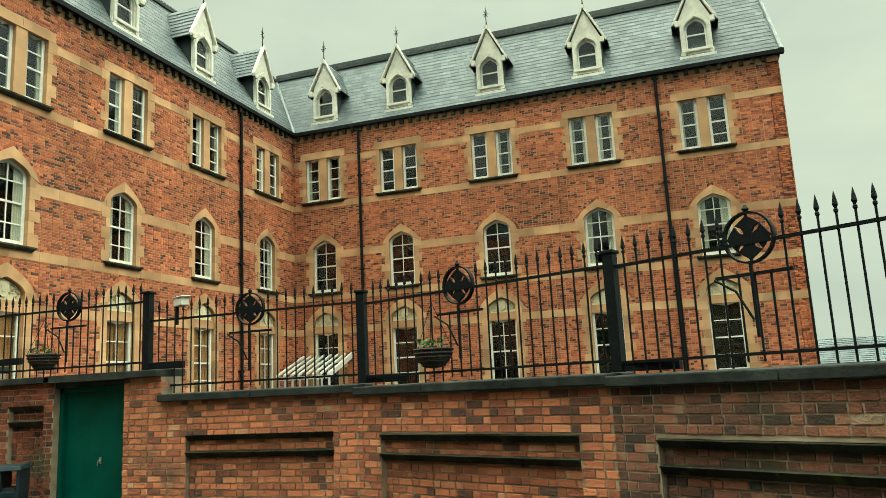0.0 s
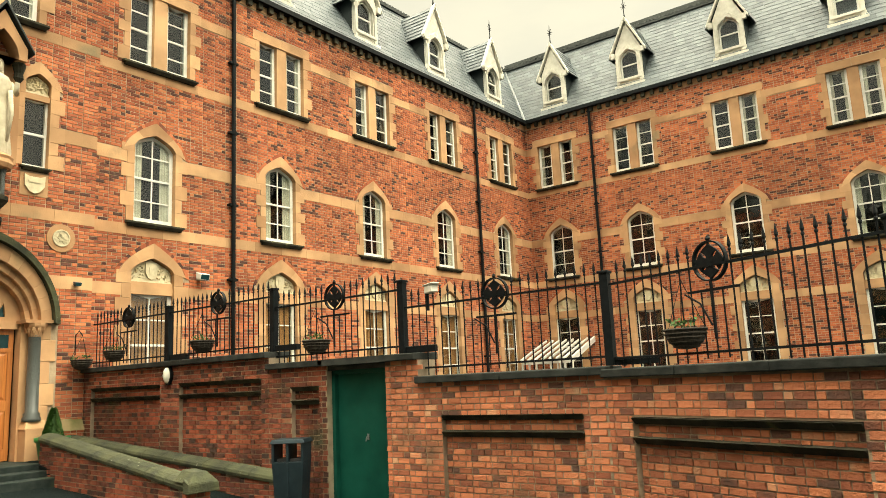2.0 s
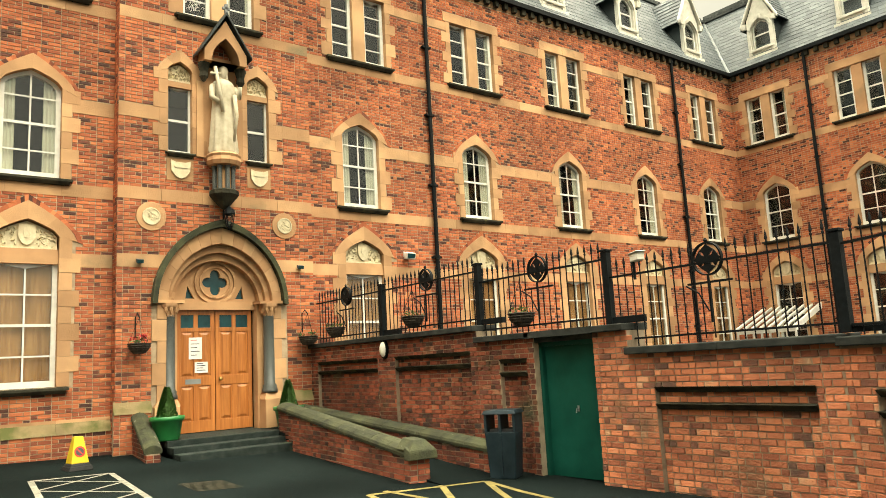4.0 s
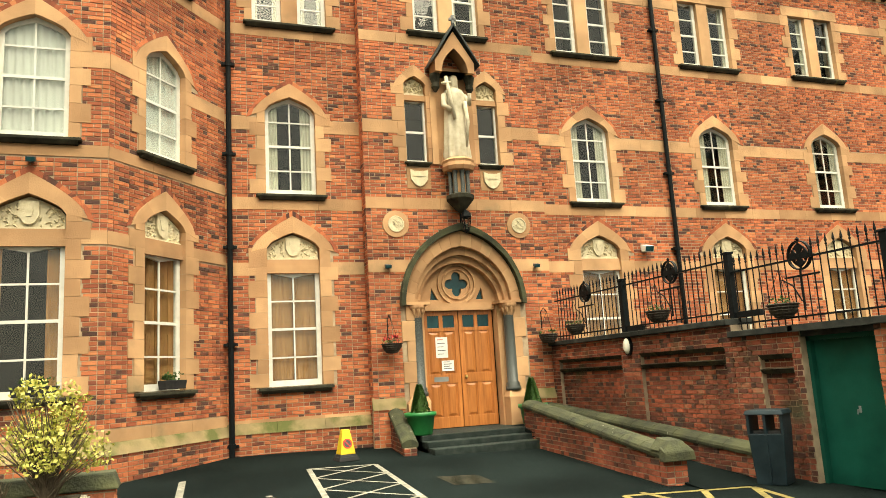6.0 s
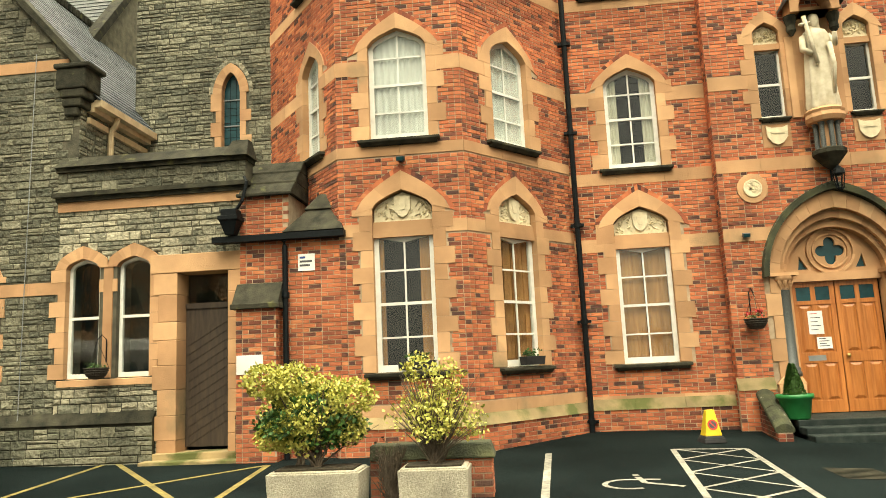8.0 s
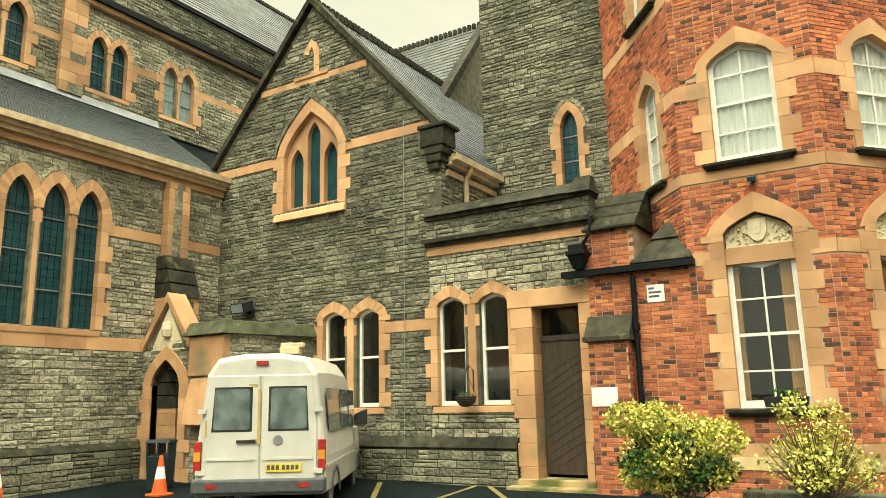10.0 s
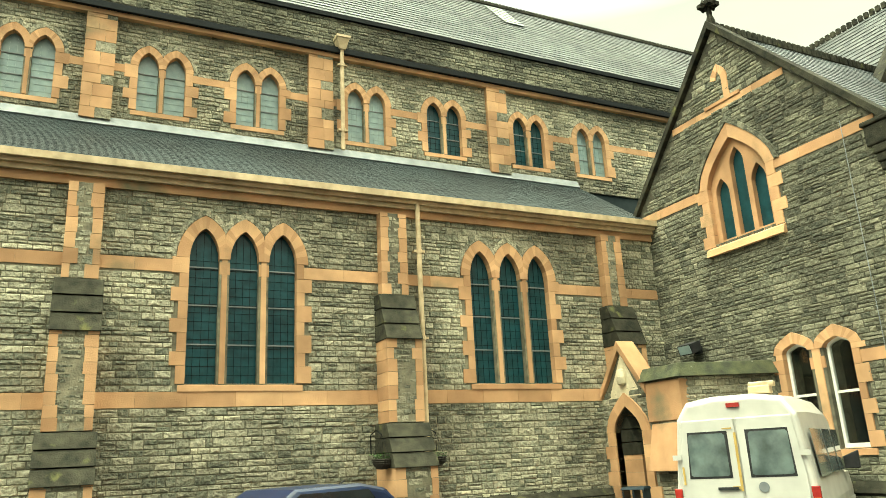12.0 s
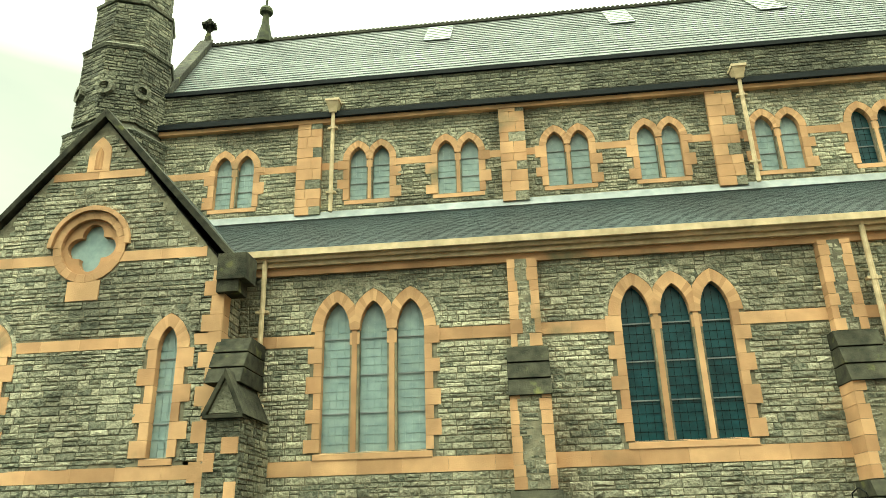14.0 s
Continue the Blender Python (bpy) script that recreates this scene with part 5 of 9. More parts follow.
    m.slab(fs, .2, 2.4, 6.34, 6.48, .06, .3)
    tagged(part("gutter", m, M_CREAM), "cream painted gutter", "gutter", kind="structure")
    m = Mesh()
    m.tube([(-12.75, -9.86, 6.36), (-12.75, -9.9, 6.2), (-12.75, -10.0, 6.05), (-12.75, -10.0, 4.5)], .06)
    tagged(part("downpipe", m, M_CREAM), "cream painted downpipe on the side wall", "downpipe", group="cream downpipes")
    # roof
    r = Mesh()
    r.poly([(-12.0, -9.83, 6.46), (-20, -9.83, 6.46), (-20, -13.76, 11.1), (-12.0, -13.76, 11.1)])
    r.poly([(-12.0, -17.6, 6.85), (-20, -17.6, 6.85), (-20, -13.76, 11.1), (-12.0, -13.76, 11.1)])
    r = tagged(part("roof_gable_block", r, M_SLATE_DARK), "slate roof of the gabled block", "roof", kind="structure")
    s = part("slates", slates((-12.0, -9.83, 6.46), (-20, -9.83, 6.46), (-12.0, -13.76, 11.1), (-20, -13.76, 11.1), 10, 0.3, 0.18, 0.8), M_SLATE, r, "grey slates")
    s["kind"] = "stuff"
    m = Mesh()
    for i in range(44):
        m.box(-12.1 - i * .18, -11.98 - i * .18, -13.82, -13.7, 11.1, 11.3)
    part("ridge_crest", m, M_DARKSTONE, r, "small dark ridge crest")
    # annex parapet
    m = Mesh()
    m.slab(FG, -10.46, -6.8, 4.42, 4.5, -.3, .1)
    m.slab(FG, -10.5, -6.76, 4.5, 4.58, -.3, .18)
    m.slab(FG, -10.46, -6.8, 4.98, 5.06, -.36, .13)
    m.hexa([FG.p(-10.46, 5.06, -.36), FG.p(-6.8, 5.06, -.36), FG.p(-6.8, 5.06, .2), FG.p(-10.46, 5.06, .2)], [FG.p(-10.44, 5.3, -.12), FG.p(-6.84, 5.3, -.12), FG.p(-6.84, 5.3, -.06), FG.p(-10.44, 5.3, -.06)])
    m.hexa([FG.p(-7.2, 5.04, -.3), FG.p(-6.74, 5.04, -.3), FG.p(-6.74, 5.04, .23), FG.p(-7.2, 5.04, .23)], [FG.p(-7.1, 5.38, -.2), FG.p(-6.8, 5.38, -.2), FG.p(-6.8, 5.38, .0), FG.p(-7.1, 5.38, .0)])
    pw = tagged(part("wall_annex_parapet", m, M_DARKSTONE), "dark weathered annex parapet with moulded coping", "parapet", kind="structure")
    m = Mesh()
    m.slab(FG, -10.44, -6.83, 4.58, 4.98, -.3, .06)
    part("core", m, M_DRUBMORT, pw)
    part("stones", rubble(FG, rect(-10.44, -6.83, 4.58, 4.98), [], 53, .16, .22, base=.06), M_DRUBBLE, pw)["kind"] = "stuff"
    m = Mesh()
    m.slab(FG, -10.44, -6.82, 4.24, 4.42, -.05, .05)
    part("string_course", m, M_SAND, pw)
    m = Mesh()
    m.box(-20, -11.9, -10.7, -6.8, 4.3, 4.4)
    tagged(part("roof_annex", m, M_LEAD), "flat lead annex roof", "roof", kind="structure")
    # plinth
    m = Mesh()
    for a, b in ((-14.2, -8.5), (-7.0, -6.85)):
        m.slab(FG, a, b, -.9, .38, 0, .12)
        m.hexa([FG.p(a, .38, 0), FG.p(b, .38, 0), FG.p(b, .38, .16), FG.p(a, .38, .16)], [FG.p(a, .6, 0), FG.p(b, .6, 0), FG.p(b, .56, .03), FG.p(a, .56, .03)])
    w = tagged(part("plinth", m, M_DARKSTONE), "weathered stone plinth of the annex", "plinth", kind="structure")
    part("stones", rubble(FG, rect(-14.2, -8.5, -.9, .36), [], 55, .12, .24, base=.12, wide=(.2, .6)), M_DRUBBLE, w)["kind"] = "stuff"


def annex_door():
    d = tagged(new(numbered("door")), "dark diagonal-boarded annex door in a heavy stone frame", "door", kind="structure")
    m = Mesh()
    for a, b in ((-8.46, -8.12), (-7.18, -6.86)):
        z, i = -.35, 0
        while z < 2.98:
            h = min(RNG.uniform(.32, .5), 2.98 - z)
            k = .1 * (i % 2)
            m.slab(FG, a - (k if a < -8 else -.012), b + (.012 if a < -8 else 0), z + .002, z + h - .002, -.42, .05)
            z += h
            i += 1
    m.slab(FG, -8.62, -6.86, 2.985, 3.32, -.4, .06)
    part("door_frame", m, M_SAND, d, "heavy sandstone door frame", 0.01)
    m = Mesh()
    m.slab(FG, -8.1, -7.2, -.1, 2.35, -.36, -.31)
    for i in range(16):
        z = -.1 + i * .16
        m.hexa([FG.p(-8.08, z, -.31), FG.p(-7.22, z + .5, -.31), FG.p(-7.22, z + .5, -.3), FG.p(-8.08, z, -.3)], [FG.p(-8.08, z + .13, -.31), FG.p(-7.22, min(2.33, z + .63), -.31), FG.p(-7.22, min(2.33, z + .63), -.298), FG.p(-8.08, z + .13, -.298)]) if z + .63 < 2.4 else None
    part("door_leaf", m, M_DARKWOOD, d, "dark boarded leaf")
    m = Mesh()
    m.slab(FG, -8.1, -7.2, 2.35, 2.45, -.38, -.28)
    part("transom", m, M_DARKWOOD, d)
    m = Mesh()
    m.slab(FG, -8.1, -7.2, 2.45, 2.98, -.36, -.35)
    part("pane", m, M_GLASS, d)
    m = Mesh()
    m.slab(FG, -8.5, -6.9, -.9, -.16, -.4, .12)
    m.slab(FG, -8.6, -6.85, -.9, -.27, .1, .42)
    part("step", m, M_PLINTH, d, "worn stone steps", 0.015)


def corner_porch():
    p = thing("church_porch", "small stone porch with arched doorway and gabled hood", "porch")
    fx = Face(-9.75, 0, 0, 1)
    fy = Face(-9.75, -14.2, -1, .29)
    m = Mesh()
    m.sheet(fx, [(-16.8, -.9), (-14.2, -.9), (-14.2, 2.75), (-15.3, 2.75), (-15.95, 3.6), (-16.6, 2.75), (-16.8, 2.75)], [arch(-15.95, .95, -.9, 1.75, 2.3, .55)], -.5, 0)
    part("front_wall", m, M_RUBMORT, p)
    b = part("stones", rubble(fx, rect(-16.8, -14.2, -.9, 2.7), [arch(-15.95, 1.5, -.9, 1.75, 2.6, .55)], 61), M_RUBBLE, p)
    b["kind"] = "stuff"
    parts_each("arch_stone", dressings(fx, -15.95, .95, -.3, 1.75, 2.3, .55, RNG, (.24, .4), .3, -.45, .05), M_SAND, p)
    m = Mesh()
    for s in (-1, 1):
        m.prism(fx, [(-15.95 + s * .78, 2.52), (-15.95 + s * .78, 2.7), (-15.95, 3.78), (-15.95, 3.56)][::s], -.4, .1)
    part("hood", m, M_SAND, p, "gabled sandstone hood", 0.01)
    m = Mesh()
    m.prism(fx, [(-16.5, 2.5), (-15.4, 2.5), (-15.95, 3.45)], -.3, .02)
    m.lathe(*fx.p(-15.95, 0, .03)[:2], [(.01, 2.75), (.12, 2.8), (.15, 2.95), (.12, 3.1), (.01, 3.15)], 10)
    part("hood_panel", m, M_CARVED, p, "carved medallion panel")
    m = Mesh()
    m.sheet(fy, rect(0, 2.2, -.9, 2.75), [], -.4, 0)
    part("side_wall", m, M_RUBMORT, p)
    b = part("rubble", rubble(fy, rect(0, 2.2, -.9, 2.75), [], 62), M_RUBBLE, p)
    b["kind"] = "stuff"
    m = Mesh()
    m.slab(fx, -15.2, -14.15, 1.9, 2.72, -.3, .06)
    m.hexa([fx.p(-15.1, .9, 0), fx.p(-14.1, .9, 0), fx.p(-14.1, .9, .3), fx.p(-15.1, .9, .3)], [fx.p(-15.1, 1.85, 0), fx.p(-14.15, 1.85, 0), fx.p(-14.15, 1.85, .07), fx.p(-15.1, 1.85, .07)])
    parts_each("corner_block", m, M_SAND, p, 0.012)
    m = Mesh()
    m.hexa([fx.p(-15.35, 2.75, -.5), fx.p(-14.05, 2.75, -.5), fx.p(-14.05, 2.75, .14), fx.p(-15.35, 2.75, .14)], [fx.p(-15.3, 3.08, -.5), fx.p(-14.2, 3.08, -.5), fx.p(-14.2, 3.04, -.02), fx.p(-15.3, 3.04, -.02)])
    m.hexa([fy.p(-.1, 2.75, -.4), fy.p(2.2, 2.75, -.4), fy.p(2.2, 2.75, .14), fy.p(-.1, 2.75, .14)], [fy.p(0, 3.06, -.4), fy.p(2.2, 3.06, -.4), fy.p(2.2, 3.04, .0), fy.p(0, 3.04, .0)])
    part("coping", m, M_MOSSY, p, "mossy sloped coping", 0.015)
    m = Mesh()
    m.box(-11.8, -9.8, -16.8, -14.3, 2.6, 2.72)
    m.box(-11.0, -10.9, -16.7, -15.2, -.5, 2.6)
    # near-black sheets put the porch's inner shade into colour
    part("dark_lining", m, M_ROOM_SHADE, p)


def lancet_tower():
    h, s = lancets(FT, -8.12, 1, .42, .1, 5.98, 7.3, 7.78, "single pointed lancet with leaded glass", .2, .6, bars=2, quoin=(.14, .26), hood=True)
    stone_wall("wall_stair_tower", "dark rubble stone tower wall", FT, rect(-10.35, -6.7, 3.5, 17), h, s, 71, dark=True)
    m = Mesh()
    m.box(-20, -14.75, -10.3, -7.2, 3.5, 17)
    tagged(part("wall_tower_core", m, M_RUBMORT), "plain rear of the stone tower", "wall", kind="structure")
    m = Mesh()
    m.slab(Face(-14.3, -10.35, -1, 0), -.01, 4, 4, 17, 0, .02)
    # transept behind
    r = Mesh()
    r.poly([(-16.8, -13.3, 9.6), (-16.8, -26, 9.6), (-20.4, -26, 14.2), (-20.4, -13.3, 14.2)])
    r.poly([(-24, -13.3, 9.6), (-24, -26, 9.6), (-20.4, -26, 14.2), (-20.4, -13.3, 14.2)])
    r = tagged(part("roof_transept", r, M_SLATE_DARK), "slate transept roof with cross", "roof", kind="structure")
    s = part("slates", slates((-16.8, -13.3, 9.6), (-16.8, -26, 9.6), (-20.4, -13.3, 14.2), (-20.4, -26, 14.2), 11, .3, .24), M_SLATE_PALE, r, "grey slates")
    s["kind"] = "stuff"
    m = Mesh()
    m.prism(Face(0, -13.2, -1, 0), [(16.7, 4), (24.1, 4), (24.1, 9.6), (20.4, 14.3), (16.7, 9.6)], -.35, 0)
    part("gable_wall", m, M_RUBMORT, r)
    m = Mesh()
    m.hexa([(-16.6, -13.4, 9.5), (-16.6, -13.05, 9.5), (-20.4, -13.05, 14.35), (-20.4, -13.4, 14.35)], [(-16.5, -13.4, 9.75), (-16.5, -13.05, 9.75), (-20.4, -13.05, 14.65), (-20.4, -13.4, 14.65)])
    for i in range(40):
        m.box(-20.46, -20.34, -13.5 - i * .2, -13.38 - i * .2, 14.2, 14.4)
    part("coping", m, M_DARKSTONE, r, "dark coping and crest")
    stone_cross(-20.4, -13.2, 14.5, r, 1.1)


def west_gable():
    """The gabled chapel at the far end of the aisle."""
    holes, stones = [], []
    for u in (-8.42, -12.1):
        h, s = lancets(FP, u, 1, .4, .1, 2.85, 4.9, 5.35, "tall pointed lancet, leaded glass coloured with pale sky sheen", .24, .6, pale=True, bars=3, quoin=(.18, .34), hood=True)
        holes += h
        stones += s
    q = [(-10.37 + .62 * math.cos(a), 7.16 + .62 * math.sin(a)) for a in [2 * math.pi * i / 24 for i in range(24)]]
    holes.append(q)
    stones.append(rect(-10.72, -10.02, 5.98, 6.6))
    stones.append(arch(-10.45, .5, 8.9, 9.4, 9.75, .6))
    stones.append([(-10.37 + .84 * math.cos(a), 7.16 + .84 * math.sin(a)) for a in [2 * math.pi * i / 24 for i in range(24)]])
    stone_wall("wall_west_gable", "gabled chapel front with round quatrefoil window", FP, [(-13.6, -.9), (-7.4, -.9), (-7.4, 6.5), (-10.4, 10.15), (-13.6, 6.3)], holes, stones, 81, [(4.95, 5.17), (6.78, 7.0), (8.72, 8.9), (2.45, 2.7)])
    e = tagged(new(numbered("window")), "round sandstone window with a pale quatrefoil light", "window", kind="structure")
    m = Mesh()
    ring = lambda r, n=24: [(-10.37 + r * math.cos(2 * math.pi * i / n), 7.16 + r * math.sin(2 * math.pi * i / n)) for i in range(n)]
    m.band(FP, ring(.62), ring(.8), -.2, .03, True)
    part("stone_surround", m, M_SAND, e, "sandstone ring", 0.006)
    m = Mesh()
    half = [(-10.37 + .8 * math.cos(math.pi * i / 16), 7.16 + .8 * math.sin(math.pi * i / 16)) for i in range(17)]
    half2 = [(-10.37 + .9 * math.cos(math.pi * i / 16), 7.16 + .9 * math.sin(math.pi * i / 16)) for i in range(17)]
    m.band(FP, half, half2, -.02, .1)
    part("hood_mould", m, M_SAND, e, "moulded hood")
    foil = [(-10.37 + (.33 + .2 * abs(math.cos(2 * t))) * math.cos(t), 7.16 + (.33 + .2 * abs(math.cos(2 * t))) * math.sin(t)) for t in [2 * math.pi * i / 48 for i in range(48)]]
    m = Mesh()
    m.sheet(FP, ring(.62), [foil], -.25, -.06)
    part("tracery", m, M_SAND, e, "quatrefoil tracery")
    m = Mesh()
    m.prism(FP, foil, -.2, -.19)
    part("pane", m, M_LEADED_SKY, e, "leaded glass with pale sky sheen in its colour")
    m = Mesh()
    m.slab(FP, -10.72, -10.02, 5.98, 6.4, -.02, .028)
    m.prism(FP, arch(-10.45, .5, 8.9, 9.4, 9.75, .6), -.02, .025)
    tagged(part("trim", m, M_SAND), "sandstone blocks", "trim", kind="structure")
    m = Mesh()
    m.prism(FP, arch(-10.45, .18, 8.95, 9.3, 9.5, .6), .02, .032)
    tagged(part("niche_slit", m, M_SHUTTER), "narrow reddish slit", "trim", kind="structure")
    c = thing("gable_coping", "dark stone gable coping with kneelers", "coping")
    for yy, zz in ((7.1, 6.45), (13.9, 6.0)):
        m = Mesh()
        m.hexa([(yy, -16.2, zz), (yy, -15.75, zz), (10.4, -15.75, 10.2), (10.4, -16.2, 10.2)], [(yy, -16.2, zz + .2), (yy, -15.75, zz + .2), (10.4, -15.75, 10.42), (10.4, -16.2, 10.42)])
        part("coping_stone", m, M_DARKSTONE, c, "", 0.01)
    m = Mesh()
    m.box(6.9, 7.5, -16.3, -15.72, 6.2, 6.75)
    m.box(7.05, 7.5, -16.25, -15.76, 5.95, 6.2)
    part("kneeler", m, M_DARKSTONE, c, "carved kneeler", 0.012)
    side = Face(7.4, -15.9, 0, -1)
    stone_wall("wall_chapel_side", "stone side wall of the chapel", side, rect(0, .9, -.9, 6.5), [], [], 82, [(4.95, 5.17)])
    m = Mesh()
    for a, b in (((7.0, 6.4), (10.4, 10.2)), ((13.9, 6.1), (10.4, 10.2))):
        m.poly([(a[0], -15.85, a[1] + .1), (a[0], -21, a[1] + .1), (b[0], -21, b[1]), (b[0], -15.85, b[1])])
    tagged(part("roof_chapel", m, M_SLATE_DARK), "slate roof of the gabled chapel", "roof", kind="structure")
    # pale corner stones
    m = Mesh()
    z, i = -.3, 0
    while z < 6.4:
        h = min(RNG.uniform(.26, .4), 6.45 - z)
        m.slab(FP, -7.4 - (.22 if i % 2 else .38), -7.36, z + .003, z + h - .003, -.3, .03)
        z, i = z + h, i + 1
    quoins = tagged(new("trim"), "pale sandstone corner stones of the chapel", "quoins", kind="structure")
    parts_each("quoin", m, M_SAND, quoins)
    # small gabled buttress at the corner
    b = thing("buttress", "dark stepped corner buttress with a gabled head", "buttress", group="church buttresses")
    m = Mesh()
    m.box(6.6, 7.22, -16.75, -15.24, -.9, 3.5)
    part("core", m, M_DRUBMORT, b)
    front, flank = Face(7.22, -15.24, -1, 0), Face(6.6, -15.24, 0, -1)
    for fc, n in ((front, .62), (flank, 1.5)):
        f = fc if fc is front else Face(6.6, -16.75, 0, 1)
        if f is not front:
            f.n = (-1, 0)
        part("stones", rubble(f, rect(0, n, -.9, 3.5), [], 83, .1, .2), M_DRUBBLE, b)["kind"] = "stuff"
    m = Mesh()
    for z, w in ((.2, .3), (1.0, .22), (1.75, .3), (2.5, .2)):
        m.slab(front, .005, w, z, z + .32, -.02, .035)
        m.slab(front, .615 - (.5 - w), .615, z + .3, z + .58, -.02, .035)
    parts_each("quoin", m, M_SAND, b)
    m = Mesh()
    m.prism(front, [(.03, 3.5), (.59, 3.5), (.31, 4.12)], -.5, .03)
    part("gable_panel", m, M_DRUBBLE, b)
    m = Mesh()
    for sg in (-1, 1):
        m.prism(front, [(.31 + sg * .4, 3.46), (.31 + sg * .3, 3.46), (.31, 4.12), (.31, 4.3)][::sg], -1.3, .1)
    m.slab(front, -.06, .68, 3.4, 3.47, -.1, .1)
    part("gable_coping", m, M_DARKSTONE, b, "dark gabled coping", 0.01)
    m = Mesh()
    for k in range(3):
        y0 = -15.44 - .15 * k
        m.hexa([(6.75, -16.7, 4.1 + .32 * k), (7.44, -16.7, 4.1 + .32 * k), (7.44, y0, 4.1 + .32 * k), (6.75, y0, 4.1 + .32 * k)], [(6.75, -16.7, 4.4 + .32 * k), (7.44, -16.7, 4.4 + .32 * k), (7.44, y0 - .17, 4.4 + .32 * k), (6.75, y0 - .17, 4.4 + .32 * k)])
    part("weathering", m, M_DARKSTONE, b, "dark weathering slope", 0.01)


def turret():
    t = thing("stair_turret", "octagonal rubble stair turret with stone bands", "turret")
    cx, cy = 12.4, -19.6
    rows = [(1.4, 8.0), (1.4, 11.5), (1.26, 11.9), (1.23, 14.2), (1.14, 14.35), (1.09, 15.8), (1.02, 16.0), (0.96, 19.0)]
    m = Mesh()
    m.lathe(cx, cy, [(r - .08, z) for r, z in rows], 8)
    part("shaft", m, M_DRUBMORT, t)
    for i in range(8):
        a0, a1 = 2 * math.pi * i / 8, 2 * math.pi * (i + 1) / 8
        for (r0, z0), (r1, z1) in zip(rows[:-1], rows[1:]):
            if z1 - z0 < .6:
                continue
            r = min(r0, r1)
            p0, p1 = (cx + r * math.cos(a1), cy + r * math.sin(a1)), (cx + r * math.cos(a0), cy + r * math.sin(a0))
            f = Face(p0[0], p0[1], p1[0] - p0[0], p1[1] - p0[1])
            if f.n[0] * (f.o[0] - cx) + f.n[1] * (f.o[1] - cy) < 0:
                f = Face(p1[0], p1[1], p0[0] - p1[0], p0[1] - p1[1])
            n = math.hypot(p1[0] - p0[0], p1[1] - p0[1])
            q = part("stones", rubble(f, rect(0, n, z0, z1), [], i), M_DRUBBLE, t)
            q["kind"] = "stuff"
    m = Mesh()
    for r, z in ((1.42, 11.5), (1.28, 14.2), (1.13, 15.85)):
        m.lathe(cx, cy, [(r, z), (r + .03, z + .08), (r - .1, z + .2)], 8)
    for a in (50, 95, 140):
        ux, uy = math.cos(radians(a)), math.sin(radians(a))
        f = Face(cx + ux * 1.2, cy + uy * 1.2, -uy, ux)
        f.n = (ux, uy)
        rr = lambda r: [(r * math.cos(2 * math.pi * i / 14), 12.9 + r * math.sin(2 * math.pi * i / 14)) for i in range(14)]
        m.band(f, rr(.13), rr(.25), -.1, .08, True)
    part("bands", m, M_DRUBBLE, t, "stone bands and round openings")


def close_church():
    m = Mesh()
    m.box(-30, 12, -29.7, -29.4, -.9, 13.2)
    m.box(11.0, 11.2, -29.4, -19.7, -.9, 13.2)
    m.box(7.5, 7.7, -19.6, -17, -.9, 7.0)
    m.box(-30, 11.2, -19.75, -19.68, -.9, 9.0)
    m.box(-13.2, -13.1, -16.8, -6.9, -.9, 4.3)
    m.box(-13.6, -13.5, -16.8, -10.2, 4.4, 6.2)
    # unseen closing walls, coloured near-black so the church inside reads as shade
    tagged(part("wall_church_backs", m, M_ROOM_SHADE), "inner and rear walls closing the church, near-black as room shade", "wall", kind="structure")


M_SLATE_PATCH = material("new_pale_slate", (0.22, 0.25, 0.23), (0.36, 0.38, 0.34), 3, 0.55, 0.2, 60, 0.5)
M_DARKWOOD = material("dark_stained_wood", (0.03, 0.022, 0.016), (0.07, 0.05, 0.035), 4, 0.55, 0.2, 40, stretch=(5, 5, 1))
aisle()
for u in (-1.5, 4.5, 10.35):
    buttress(u)
clerestory()
gable_block()
annex_door()
corner_porch()
lancet_tower()
west_gable()
turret()
close_church()


# ---- rainwater pipes ----
def downpipe(x, y, z0, z1, mat, label, group, hopper=True, n=(1, 0), r=.055):
    e = thing("downpipe", label, "downpipe", (x, y, 0), group=group)
    m = Mesh()
    m.lathe(0, 0, [(r, z0), (r, z1)], 10)
    part("pipe", m, mat, e)
    m = Mesh()
    z = z0 + .5
    while z < z1:
        m.lathe(0, 0, [(r + .018, z), (r + .018, z + .09)], 10)
        parts_each("collar", m, mat, e)
        m = Mesh()
        m.box(-.13 if n[1] else -.03 - .06 * n[0], .13 if n[1] else .03, -.13 if n[0] else -.03 - .06 * n[1], .13 if n[0] else .03, z + .02, z + .07)
        part("clamp", m, mat, e)
        m = Mesh()
        z += 1.9
    if hopper:
        m = Mesh()
        m.hexa([(-.09, -.09, z1 - .1), (.09, -.09, z1 - .1), (.09, .09, z1 - .1), (-.09, .09, z1 - .1)], [(-.17, -.17, z1 + .2), (.17, -.17, z1 + .2), (.17, .17, z1 + .2), (-.17, .17, z1 + .2)])
        m.box(-.19, .19, -.19, .19, z1 + .2, z1 + .27)
        part("hopper", m, mat, e)


for x, y, nn in ((-13.9, 9.72, (1, 0)), (-13.9, 20.75, (1, 0)), (-13.85, -0.82, (1, 0)), (-10.95, WY - .1, (0, -1)), (.68, WY - .1, (0, -1))):
    downpipe(x, y, -.6, EAVES, M_IRON, "black cast iron downpipe on red brick", "black downpipes", False, nn)
downpipe(6.84, -16.6, -.5, 6.85, M_CREAM, "cream painted downpipe on the church wall", "cream downpipes", False, (0, 1))
downpipe(-5.1, -16.6, -.5, 6.85, M_CREAM, "cream painted downpipe on the church wall", "cream downpipes", False, (0, 1))
